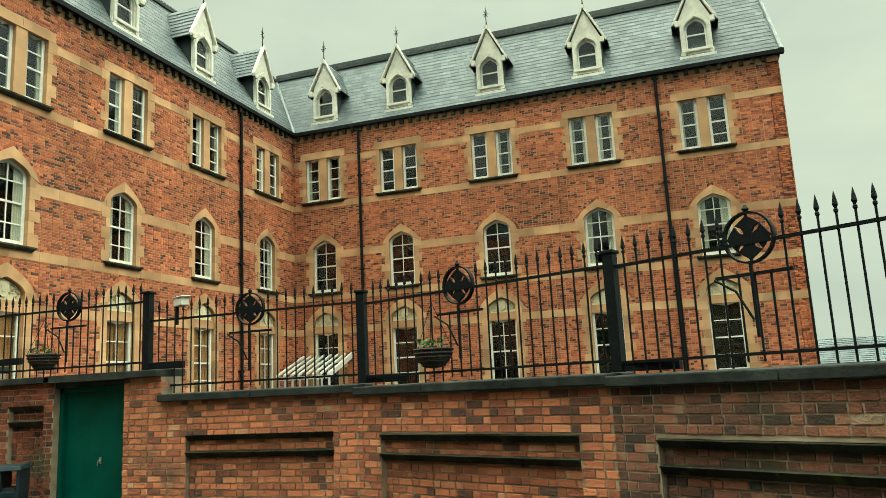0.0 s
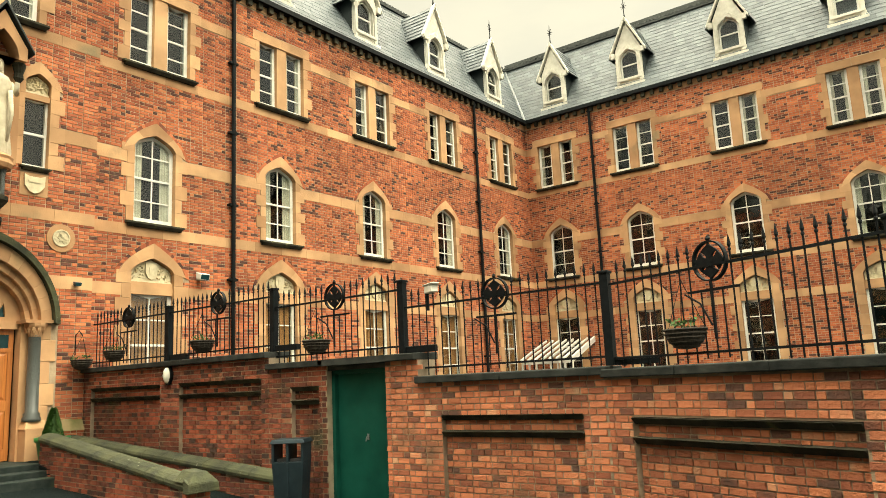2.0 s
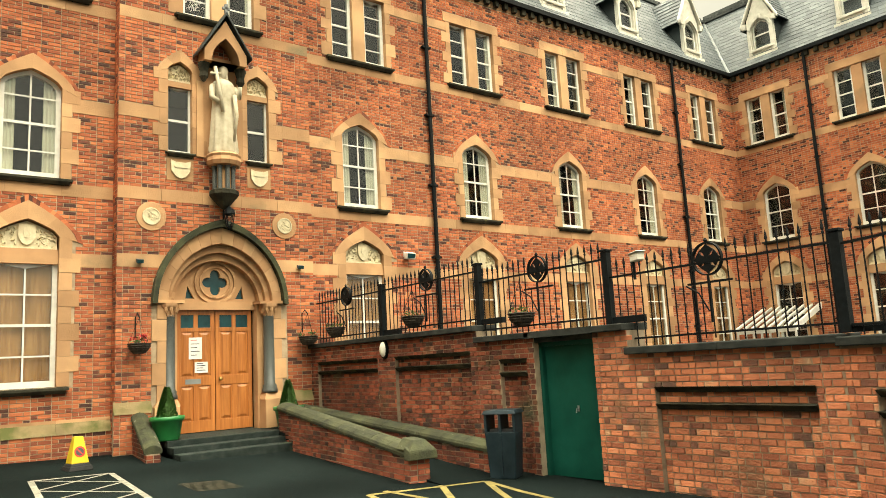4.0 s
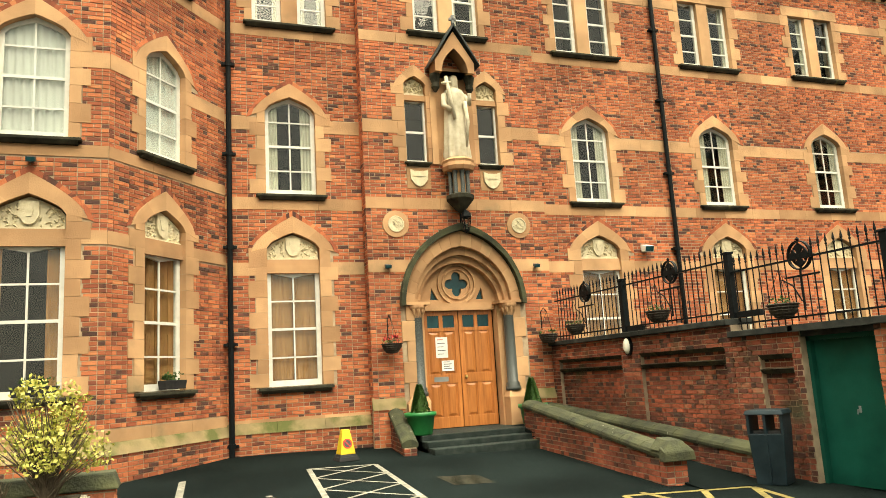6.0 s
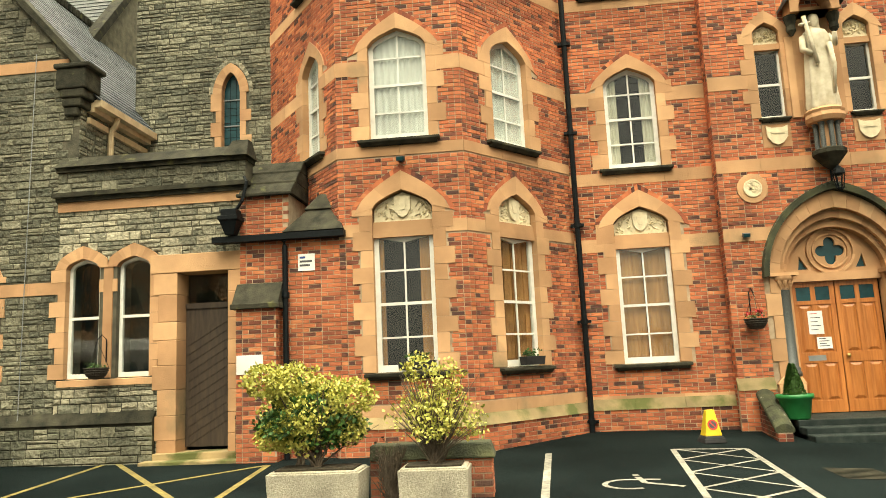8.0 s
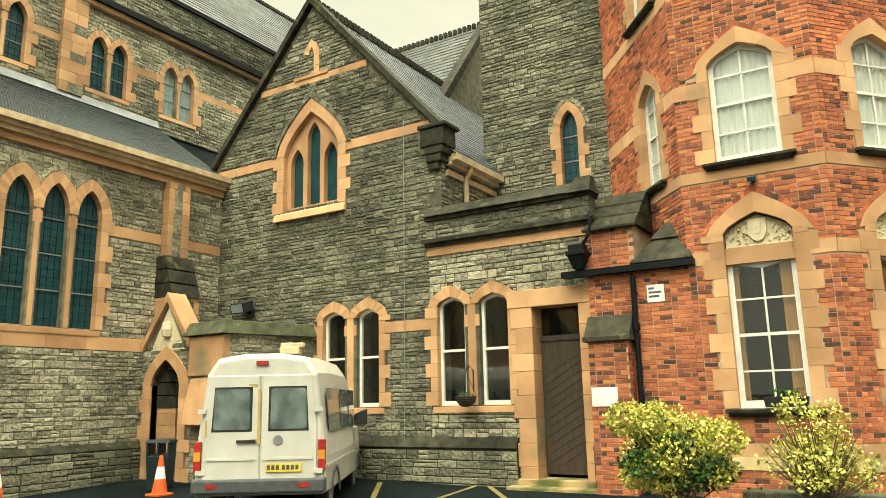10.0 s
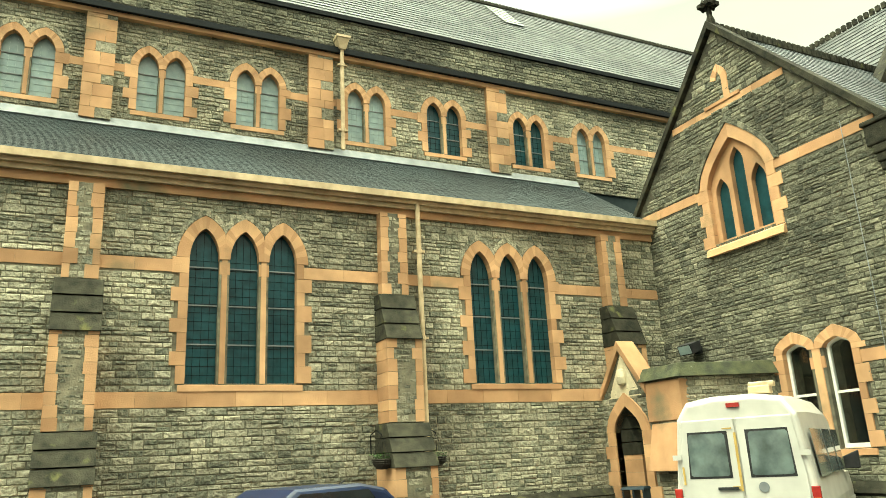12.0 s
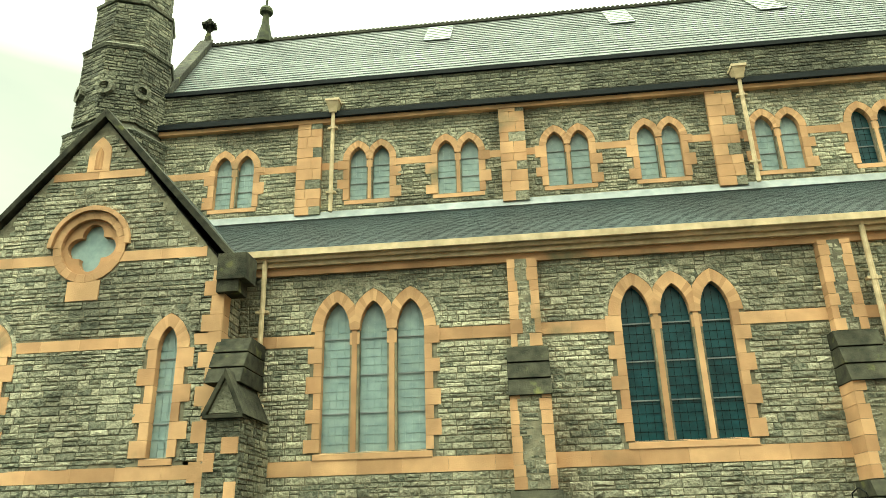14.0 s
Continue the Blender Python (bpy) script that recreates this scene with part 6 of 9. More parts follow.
for x in (6.25, -4.35):
    downpipe(x, -19.4, 9.2, 12.2, M_CREAM, "cream downpipe with hopper on the clerestory", "cream downpipes", True, (0, 1))


# ---- the entrance ----
M_GRANITE = material("grey_granite", (0.03, 0.036, 0.036), (0.13, 0.145, 0.14), 60, 0.35, 0.05, 60, stain=0.1, spec=0.5)
M_STATUE = material("white_statue_stone", (0.44, 0.38, 0.27), (0.66, 0.60, 0.46), 6, 0.8, 0.2, 40, stain=0.2)
M_BRASS = material("worn_brass", (0.45, 0.32, 0.12), (0.6, 0.45, 0.2), 20, 0.35, 0.1, 60, metal=1.0)
M_PAPER = material("white_paper", (0.78, 0.78, 0.76), (0.86, 0.86, 0.84), 4, 0.7, 0.0)
M_INK = material("dark_ink", (0.05, 0.05, 0.06), (0.09, 0.09, 0.1), 10, 0.7, 0.0)
M_RED = material("red_print", (0.5, 0.04, 0.03), (0.6, 0.07, 0.05), 10, 0.6, 0.0)
M_GREEN_POT = material("green_glazed_pot", (0.01, 0.16, 0.04), (0.02, 0.24, 0.07), 4, 0.4, 0.1, 30, stain=0.2, spec=0.5)
M_LEAF = material("dark_evergreen_leaf", (0.02, 0.06, 0.012), (0.06, 0.15, 0.03), 8, 0.6, 0.1, 30, 0.8)
M_LEAF_Y = material("yellow_green_leaf", (0.22, 0.26, 0.035), (0.64, 0.58, 0.15), 2.0, 0.55, 0.1, 30, 0.7, third=(0.62, 0.58, 0.2))
M_TWIG = material("brown_twig", (0.06, 0.045, 0.03), (0.13, 0.10, 0.07), 20, 0.9, 0.3, 60)
M_SOIL = material("dark_soil", (0.02, 0.015, 0.01), (0.06, 0.05, 0.03), 30, 0.95, 0.6, 60)
M_FLOWER = material("red_flower", (0.4, 0.01, 0.02), (0.6, 0.04, 0.05), 20, 0.6, 0.1, 40)
M_BASKET = material("dark_wicker", (0.02, 0.017, 0.014), (0.055, 0.045, 0.035), 40, 0.8, 0.6, 80)
M_OPAL = material("opal_lamp_glass", (0.72, 0.70, 0.60), (0.8, 0.78, 0.7), 4, 0.4, 0.0)


def entrance():
    d = tagged(new(numbered("door")), "varnished oak double doors under a pointed stone arch", "door", kind="structure")
    # arch orders
    m = Mesh()
    m.band(FD, gothic(DY, 2.2, -.1, 2.5, 3.75, .55, 8)[2:], gothic(DY, 2.62, -.1, 2.5, 4.08, .55, 8)[2:], -.3, .05)
    part("arch_stones", m, M_SAND, d, "sandstone arch voussoirs", 0.008)
    m = Mesh()
    m.band(FD, gothic(DY, 2.64, -.1, 2.5, 4.09, .55, 16)[2:], gothic(DY, 2.84, -.1, 2.48, 4.24, .55, 16)[2:], -.02, .16)
    part("hood_mould", m, M_MOSSY, d, "dark mossy hood mould")
    for k, (w0, w1, a0, a1, dd) in enumerate(((2.0, 2.2, 3.58, 3.75, -.08), (1.82, 2.0, 3.42, 3.58, -.2))):
        m = Mesh()
        m.band(FD, gothic(DY, w0, -.1, 2.5, a0, .55, 12)[2:], gothic(DY, w1, -.1, 2.5, a1, .55, 12)[2:], -.45, dd)
        part("arch_order", m, M_SAND, d, "moulded sandstone arch order")
    for s in (-1, 1):
        m = Mesh()
        m.slab(FD, *sorted((DY + s * .84, DY + s * 1.02)), -.1, 2.5, -.45, -.2)
        z, i = .5, 0
        while z < 2.45:
            h = min(.42, 2.48 - z)
            m.slab(FD, *sorted((DY + s * 1.1, DY + s * (1.3 + .1 * (i % 2)))), z + .003, z + h - .003, -.3, .03)
            z, i = z + h, i + 1
        part("jamb", m, M_SAND, d, "sandstone jamb", 0.006)
        m = Mesh()
        m.slab(FD, *sorted((DY + s * .88, DY + s * 1.36)), -.35, .5, -.4, .1)
        m.hexa([FD.p(DY + s * 1.12 - .26, .5, -.3), FD.p(DY + s * 1.12 + .26, .5, -.3), FD.p(DY + s * 1.12 + .26, .5, .1), FD.p(DY + s * 1.12 - .26, .5, .1)],
               [FD.p(DY + s * 1.08 - .15, .66, -.3), FD.p(DY + s * 1.08 + .15, .66, -.3), FD.p(DY + s * 1.08 + .15, .66, .04), FD.p(DY + s * 1.08 - .15, .66, .04)])
        part("column_plinth", m, M_SAND, d, "weathered stone plinth", 0.01)
        cx, cy = FD.p(DY + s * 1.05, 0, -.06)[:2]
        m = Mesh()
        m.lathe(cx, cy, [(.17, .64), (.17, .7), (.145, .74), (.155, .78), (.122, .82), (.116, 2.24), (.125, 2.26)], 16)
        m.smooth = True
        part("column", m, M_GRANITE, d, "polished grey granite column")
        m = Mesh()
        m.lathe(cx, cy, [(.12, 2.24), (.13, 2.28), (.14, 2.36), (.19, 2.42), (.2, 2.45), (.2, 2.5)], 12)
        for k in range(10):
            a = 2 * math.pi * k / 10
            m.lathe(cx + .15 * math.cos(a), cy + .15 * math.sin(a), [(.01, 2.3), (.035, 2.36), (.04, 2.41), (.01, 2.44)], 6)
        m.slab(FD, DY + s * 1.05 - .26, DY + s * 1.05 + .26, 2.5, 2.56, -.3, .1)
        part("capital", m, M_SAND, d, "carved leaf capital")
    m = Mesh()
    m.slab(FD, DY - .84, DY + .84, 2.4, 2.56, -.48, -.3)
    part("transom", m, M_SAND, d)
    rr = lambda r, n=28: [(DY + r * math.cos(2 * math.pi * i / n), 2.98 + r * math.sin(2 * math.pi * i / n)) for i in range(n)]
    m = Mesh()
    foil = [(DY + (.14 + .13 * abs(math.cos(2 * t))) * math.cos(t), 2.98 + (.14 + .13 * abs(math.cos(2 * t))) * math.sin(t)) for t in [2 * math.pi * i / 48 for i in range(48)]]
    tri = [[(DY + s * .62, 2.64), (DY + s * .44, 2.64), (DY + s * .58, 2.9)][::s] for s in (-1, 1)]
    m.sheet(FD, gothic(DY, 1.84, 2.56, 2.57, 3.44, .55), [foil, *tri], -.46, -.38)
    part("tympanum", m, M_SAND, d, "sandstone tympanum with quatrefoil light")
    m = Mesh()
    m.band(FD, rr(.4), rr(.45), -.4, -.33, True)
    m.band(FD, rr(.31), rr(.34), -.4, -.345, True)
    part("tympanum_ring", m, M_SAND, d)
    m = Mesh()
    m.slab(FD, DY - .7, DY + .7, 2.6, 3.3, -.45, -.44)
    part("pane", m, M_LEADED, d, "dark teal leaded glass")
    # leaves
    for s in (-1, 1):
        a, b = sorted((DY + s * .008, DY + s * .8))
        leaf = Mesh()
        leaf.slab(FD, a, b, -.06, 2.4, -.46, -.415)
        mid = (a + b) / 2
        for u0, u1 in ((a, a + .09), (mid - .045, mid + .045), (b - .09, b)):
            leaf.slab(FD, u0, u1, -.06, 2.4, -.415, -.395)
        for z0, z1 in ((-.06, .16), (.86, 1.05), (1.96, 2.04), (2.3, 2.4)):
            leaf.slab(FD, a, b, z0, z1, -.414, -.394)
        lf = part("door_leaf", leaf, M_OAK, d, "panelled varnished oak leaf", 0.004)
        for k in (0, 1):
            u0, u1 = (a + .09, mid - .045) if k == 0 else (mid + .045, b - .09)
            for z0, z1 in ((.16, .86), (1.05, 1.96)):
                p = Mesh()
                p.hexa([FD.p(u0 + .02, z0 + .02, -.415), FD.p(u1 - .02, z0 + .02, -.415), FD.p(u1 - .02, z1 - .02, -.415), FD.p(u0 + .02, z1 - .02, -.415)],
                       [FD.p(u0 + .07, z0 + .07, -.39), FD.p(u1 - .07, z0 + .07, -.39), FD.p(u1 - .07, z1 - .07, -.39), FD.p(u0 + .07, z1 - .07, -.39)])
                part("door_panel", p, M_OAK, lf)
            p = Mesh()
            p.slab(FD, u0, u1, 2.04, 2.3, -.414, -.408)
            part("door_light", p, M_LEADED, lf, "small dark glass light")
    m = Mesh()
    m.lathe(*FD.p(DY + .1, 0, -.36)[:2], [(.01, .94), (.03, .95), (.04, .98), (.03, 1.01), (.01, 1.02)], 10)
    m.slab(FD, DY + .08, DY + .12, .96, 1.0, -.4, -.36)
    part("door_knob", m, M_BRASS, d, "brass door knob")
    m = Mesh()
    m.slab(FD, DY - .62, DY - .3, .9, 1.0, -.4, -.388)
    part("letter_plate", m, M_LEAD, d, "grey metal letter plate")
    for u0, u1, z0, z1, bars in ((DY - .55, DY - .28, 1.4, 1.84, 5), (DY - .43, DY - .16, 1.12, 1.34, 4)):
        m = Mesh()
        m.slab(FD, u0, u1, z0, z1, -.393, -.388)
        n = part("notice", m, M_PAPER, d, "white paper notice taped to the door")
        for k in range(bars):
            z = z1 - (z1 - z0) * (k + .8) / (bars + .8)
            m = Mesh()
            m.slab(FD, u0 + .04, u1 - (.05 if k % 2 else .1), z, z + .014, -.388, -.386)
            part("notice_line", m, M_RED if k == 0 and bars == 5 else M_INK, n)
    # roundels
    for s in (-1, 1):
        u, z = DY + s * 1.42, 4.22
        r = thing("roundel", "round sandstone plaque with a pale carved emblem", "plaque", group="carved roundels")
        c = lambda q, n=20: [(u + q * math.cos(2 * math.pi * i / n), z + q * math.sin(2 * math.pi * i / n)) for i in range(n)]
        m = Mesh()
        m.prism(FD, c(.29), -.02, .03)
        part("ring", m, M_SAND, r, "sandstone ring", 0.006)
        m = Mesh()
        m.prism(FD, c(.17), .03, .035)
        for k in range(14):
            a, q = RNG.uniform(0, 6.3), RNG.uniform(.02, .13)
            pu, pz = u + q * math.cos(a), z + q * math.sin(a)
            m.prism(FD, [(pu - .03, pz), (pu, pz - .02), (pu + .03, pz), (pu, pz + .025)], .035, .05)
        m.band(FD, c(.15), c(.175), .03, .05, True)
        part("emblem", m, M_CARVED, r, "pale carved emblem")


def statue_niche():
    n = thing("statue_niche", "gabled sandstone canopy and corbel for a statue", "niche")
    u = DY - .02
    m = Mesh()
    m.sheet(FD, [(u - .46, 7.55), (u + .46, 7.55), (u + .46, 7.8), (u, 8.5), (u - .46, 7.8)], [arch(u, .6, 7.55, 7.62, 8.1, .55)], .02, .42)
    part("canopy", m, M_SAND, n, "gabled canopy", 0.008)
    m = Mesh()
    for s in (-1, 1):
        m.prism(FD, [(u + s * .56, 7.7), (u + s * .56, 7.76), (u, 8.68), (u, 8.6)][::s], 0, .5)
    part("canopy_roof", m, M_SLATE_DARK, n, "dark canopy roof", 0.008)
    m = Mesh()
    m.slab(FD, u - .03, u + .03, 8.66, 8.86, .42, .48)
    m.slab(FD, u - .08, u + .08, 8.74, 8.79, .42, .48)
    part("canopy_cross", m, M_LEAD, n)
    for s in (-1, 1):
        m = Mesh()
        m.lathe(*FD.p(u + s * .4, 0, .2)[:2], [(.03, 7.15), (.09, 7.25), (.08, 7.35), (.12, 7.5), (.12, 7.55)], 10)
        part("corbel_head", m, M_DARKSTONE, n, "dark carved corbel")
        m = Mesh()
        m.slab(FD, *sorted((u + s * .36, u + s * .5)), 5.55, 7.2, -.02, .06)
        part("niche_jamb", m, M_SAND, n)
    m = Mesh()
    m.slab(FD, u - .36, u + .36, 5.55, 7.8, -.01, .02)
    part("niche_back", m, M_SAND, n)
    cx, cy = FD.p(u, 0, .24)[:2]
    m = Mesh()
    m.lathe(cx, cy, [(.02, 4.42), (.12, 4.5), (.2, 4.6), (.3, 4.72), (.3, 4.8), (.22, 4.84)], 12)
    part("corbel", m, M_DARKSTONE, n, "dark carved corbel base")
    for k in range(5):
        a = math.pi * (k / 4 - .5)
        q = Mesh()
        q.lathe(cx + .2 * math.cos(a), cy + .2 * math.sin(a), [(.05, 4.82), (.045, 5.25), (.07, 5.32)], 8)
        part("colonnette", q, M_GRANITE, n, "small granite colonnette")
    m = Mesh()
    m.lathe(cx, cy, [(.16, 4.8), (.16, 5.3), (.32, 5.34), (.36, 5.42), (.34, 5.5), (.36, 5.55), (.3, 5.6)], 12)
    part("pedestal", m, M_SAND, n, "moulded pedestal")
    # statue, one plain mesh
    s = Mesh()
    prof = [(.27, 5.6), (.29, 5.66), (.265, 5.9), (.25, 6.3), (.235, 6.62), (.225, 6.78), (.25, 6.95), (.26, 7.06), (.2, 7.17), (.08, 7.24), (.06, 7.27)]
    k, seg = len(s.v), 48
    for i in range(seg):
        a = 2 * math.pi * i / seg
        for r, z in prof:
            amp = .10 * max(0.0, min(1.0, (6.85 - z) / .9))
            fold = 1 + amp * (math.sin(a * 9 + z * .6) + .5 * math.sin(a * 17 - z * 1.3))
            s.v.append((cx + r * .78 * math.cos(a) * fold, cy + r * math.sin(a) * fold, z))
    mm = len(prof)
    for i in range(seg):
        j = (i + 1) % seg
        s.f += [(k + i * mm + q, k + j * mm + q, k + j * mm + q + 1, k + i * mm + q + 1) for q in range(mm - 1)]
    s.lathe(cx + .01, cy, [(.02, 7.2), (.07, 7.24), (.1, 7.32), (.105, 7.42), (.085, 7.5), (.02, 7.54)], 14)
    s.lathe(cx - .05, cy, [(.16, 7.1), (.13, 7.24), (.115, 7.44), (.09, 7.52), (.02, 7.55)], 12)
    s.tube([(cx + .03, cy - .23, 7.06), (cx + .12, cy - .29, 6.78), (cx + .22, cy - .17, 6.66)], .075, 8, .05)
    s.tube([(cx + .03, cy + .22, 7.06), (cx + .14, cy + .3, 6.86), (cx + .24, cy + .27, 7.05)], .075, 8, .045)
    s.tube([(cx + .24, cy - .1, 6.45), (cx + .2, cy - .24, 7.42)], .04, 6)
    s.tube([(cx + .21, cy - .34, 7.25), (cx + .2, cy - .13, 7.28)], .035, 6)
    s.tube([(cx + .21, cy + .16, 6.86), (cx + .24, cy + .2, 6.4), (cx + .2, cy + .15, 5.85)], .05, 6, .03)
    s.smooth = True
    tagged(part("statue", s, M_STATUE), "white stone statue of a robed figure on a corbel", "statue")


entrance()
statue_niche()


def wall_lantern():
    e = thing("wall_lantern", "black iron lantern on a curved bracket over the arch", "lantern", FD.p(DY + .05, 4.1, .2))
    m = Mesh()
    m.tube([(-.18, 0, .42), (-.05, 0, .5), (.1, 0, .46), (.14, 0, .36)], .018)
    m.tube([(-.2, 0, -.1), (-.18, 0, .42)], .02)
    part("bracket", m, M_IRON, e)
    m = Mesh()
    m.lathe(.14, 0, [(.02, .38), (.1, .3), (.12, .22), (.11, .2)], 8)
    m.lathe(.14, 0, [(.06, -.08), (.07, -.05), (.02, -.12)], 8)
    for k in range(6):
        a = math.pi / 3 * k
        m.tube([(.14 + .1 * math.cos(a), .1 * math.sin(a), .21), (.14 + .06 * math.cos(a), .06 * math.sin(a), -.06)], .01, 6)
    part("cage", m, M_IRON, e)
    m = Mesh()
    m.lathe(.14, 0, [(.055, -.05), (.09, .2)], 8)
    part("glass", m, M_GLASS, e)


wall_lantern()


def leaf_cloud(center, radii, count, size, seed, gaps=0.0, lift=0.0):
    """Many small folded leaves in a rough volume."""
    rng = random.Random(seed)
    m = Mesh()
    lumps = [(rng.uniform(-.65, .65), rng.uniform(-.65, .65), rng.uniform(-.6, .7), rng.uniform(.28, .48)) for _ in range(11)]
    for _ in range(count):
        lx, ly, lz, lr = rng.choice(lumps)
        v = Vector((rng.gauss(0, 1), rng.gauss(0, 1), rng.gauss(0, 1))).normalized() * lr * rng.uniform(.6, 1.05)
        p = Vector((center[0] + (lx + v.x) * radii[0], center[1] + (ly + v.y) * radii[1], center[2] + (lz + v.z) * radii[2]))
        d = Vector((rng.gauss(0, 1), rng.gauss(0, 1), rng.gauss(.5, .8))).normalized()
        s = d.orthogonal().normalized()
        s = (Matrix.Rotation(rng.uniform(0, 6.28), 3, d) @ s)
        L, W = size * rng.uniform(.7, 1.3), size * rng.uniform(.25, .4)
        k = len(m.v)
        m.v += [tuple(p), tuple(p + d * L * .5 + s * W), tuple(p + d * L), tuple(p + d * L * .5 - s * W + Vector((0, 0, W * .3)))]
        m.f += [(k, k + 1, k + 2), (k, k + 2, k + 3)]
    return m


def hanging_basket(at, seed, flowers=False, turn=0.0, bracket=None, s=1.0):
    e = thing("hanging_basket", "dark wicker hanging basket of red flowers" if flowers else "dark wicker hanging basket with sparse green plants", "basket", at, turn, "hanging baskets")
    m = Mesh()
    m.lathe(0, 0, [(.02, -.2 * s), (.1 * s, -.19 * s), (.17 * s, -.12 * s), (.2 * s, -.02 * s), (.21 * s, 0), (.19 * s, .0)], 14)
    for k in range(5):
        r = [.12, .155, .18, .195, .205][k] * s
        m.tube([(r * math.cos(a), r * math.sin(a), (-.17 + .04 * k) * s) for a in [2 * math.pi * i / 14 for i in range(15)]], .012 * s, 5)
    part("basket", m, M_BASKET, e)
    m = Mesh()
    for k in range(3):
        a = 2 * math.pi * k / 3
        m.tube([(.2 * s * math.cos(a), .2 * s * math.sin(a), 0), (0, 0, .48 * s)], .004, 4)
    part("chain", m, M_IRON, e)
    part("foliage", leaf_cloud((0, 0, .04 * s), (.2 * s, .2 * s, .07 * s), 90, .04 * s, seed), M_LEAF, e, "small green trailing plants")["kind"] = "stuff"
    if flowers:
        part("flowers", leaf_cloud((0, 0, .1 * s), (.18 * s, .18 * s, .1 * s), 90, .045 * s, seed + 1), M_FLOWER, e, "red flower heads")["kind"] = "stuff"
    if bracket:
        b = Mesh()
        b.tube([(0, 0, .48 * s), (bracket[0] * .5, bracket[1] * .5, .58 * s), (bracket[0], bracket[1], .5 * s), (bracket[0], bracket[1], .1 * s)], .012, 6)
        part("bracket", b, M_IRON, e, "black iron bracket")
    return e


hanging_basket((-13.42, 2.25, 1.72), 1, True, 0, (-.27, 0))
hanging_basket((-13.42, 5.75, 1.78), 2, False, 0, (-.27, 0))


# ---- steps, ramp and their low walls ----
def steps():
    e = thing("entrance_steps", "dark worn stone entrance steps", "steps")
    for k, (x1, z) in enumerate(((-12.7, -.07), (-12.35, -.17), (-12.0, -.27))):
        m = Mesh()
        m.box(-14.1 if k == 0 else -13.6, x1, 2.55, 4.75, -.7, z)
        part("step", m, M_STEP, e, "", 0.015)
    m = Mesh()
    m.hexa([(-12.9, 4.7, -.8), (-7.0, 4.4, -.9), (-7.0, 5.7, -.9), (-12.9, 5.7, -.8)], [(-12.9, 4.7, -.08), (-7.0, 4.4, -.56), (-7.0, 5.7, -.6), (-12.9, 5.7, -.08)])
    m.box(-13.75, -12.85, 4.6, 5.95, -.7, -.075)
    tagged(part("ramp", m, M_ASPHALT), "dark asphalt ramp up to the entrance", "ramp", kind="structure")


def low_wall(p0, p1, z0, z1, label, thick=.3, seed=1, pier=False):
    """Low brick wall under a sloping rounded mossy coping."""
    e = thing("low_wall", label, "wall", group="ramp walls")
    fr = Face(p0[0], p0[1], p1[0] - p0[0], p1[1] - p0[1])
    L = math.hypot(p1[0] - p0[0], p1[1] - p0[1])
    g = [(0, -.9), (L, -.9), (L, z1), (0, z0)]
    m = Mesh()
    m.prism(fr, g, -thick, 0)
    part("core", m, M_MORTAR_OLD, e)
    for f, nm in ((fr, 1), (Face(p1[0] + fr.n[0] * -thick, p1[1] + fr.n[1] * -thick, p0[0] - p1[0], p0[1] - p1[1]), 2)):
        o = g if nm == 1 else [(0, -.9), (L, -.9), (L, z0), (0, z1)]
        part("bricks", courses(f, o, [], seed + nm), M_BRICK_DAMP, e, "weathered red bricks")["kind"] = "stuff"
    endf = Face(*fr.p(L, 0, 0)[:2], -fr.n[0], -fr.n[1])
    part("end_bricks", courses(endf, rect(0, thick, -.9, z1), [], seed + 5), M_BRICK_DAMP, e)["kind"] = "stuff"
    m = Mesh()
    prof = [(.035, 0), (.045, .05), (.03, .09), (-.05, .135), (-thick / 2, .15), (-thick + .05, .135), (-thick - .03, .09), (-thick - .045, .05), (-thick - .035, 0)]
    n = max(2, int(L / .55))
    for i in range(n):
        a, b = L * i / n + .004, L * (i + 1) / n - .004
        za, zb = z0 + (z1 - z0) * a / L, z0 + (z1 - z0) * b / L
        q = Mesh()
        k = len(q.v)
        q.v += [fr.p(a, za + h, d) for d, h in prof] + [fr.p(b, zb + h, d) for d, h in prof]
        c = len(prof)
        q.f += [(j, j + 1, c + j + 1, c + j) for j in range(c - 1)] + [(c - 1, 0, c, 2 * c - 1), tuple(range(c - 1, -1, -1)), tuple(range(c, 2 * c))]
        part("coping_stone", q, M_MOSSY, e, "", 0.008)
    if pier:
        q = Mesh()
        q.hexa([fr.p(L - .02, z1 - .02, .08), fr.p(L + .12, z1 - .02, .08), fr.p(L + .12, z1 - .02, -thick - .08), fr.p(L - .02, z1 - .02, -thick - .08)],
               [fr.p(L - .04, z1 + .16, .06), fr.p(L + .12, z1 + .1, .06), fr.p(L + .12, z1 + .1, -thick - .06), fr.p(L - .04, z1 + .16, -thick - .06)])
        q.hexa([fr.p(L - .3, z1 + .12, .06), fr.p(L + .12, z1 + .1, .06), fr.p(L + .12, z1 + .1, -thick - .06), fr.p(L - .3, z1 + .12, -thick - .06)],
               [fr.p(L - .3, z1 + .26, -.06), fr.p(L + .02, z1 + .24, -.06), fr.p(L + .02, z1 + .24, -thick + .06), fr.p(L - .3, z1 + .26, -thick + .06)])
        part("end_stone", q, M_MOSSY, e, "chamfered end stone", 0.012)


steps()
low_wall((-12.75, 4.72), (-7.45, 4.18), .3, -.22, "red brick ramp wall with rounded mossy coping", .3, 91, True)
low_wall((-13.65, 5.55), (-7.3, 5.5), .2, -.28, "red brick inner ramp wall with mossy coping", .28, 95)
low_wall((-13.6, 2.2), (-12.2, 2.05), .3, -.22, "short red brick step wall with dark sloping coping", .22, 98)


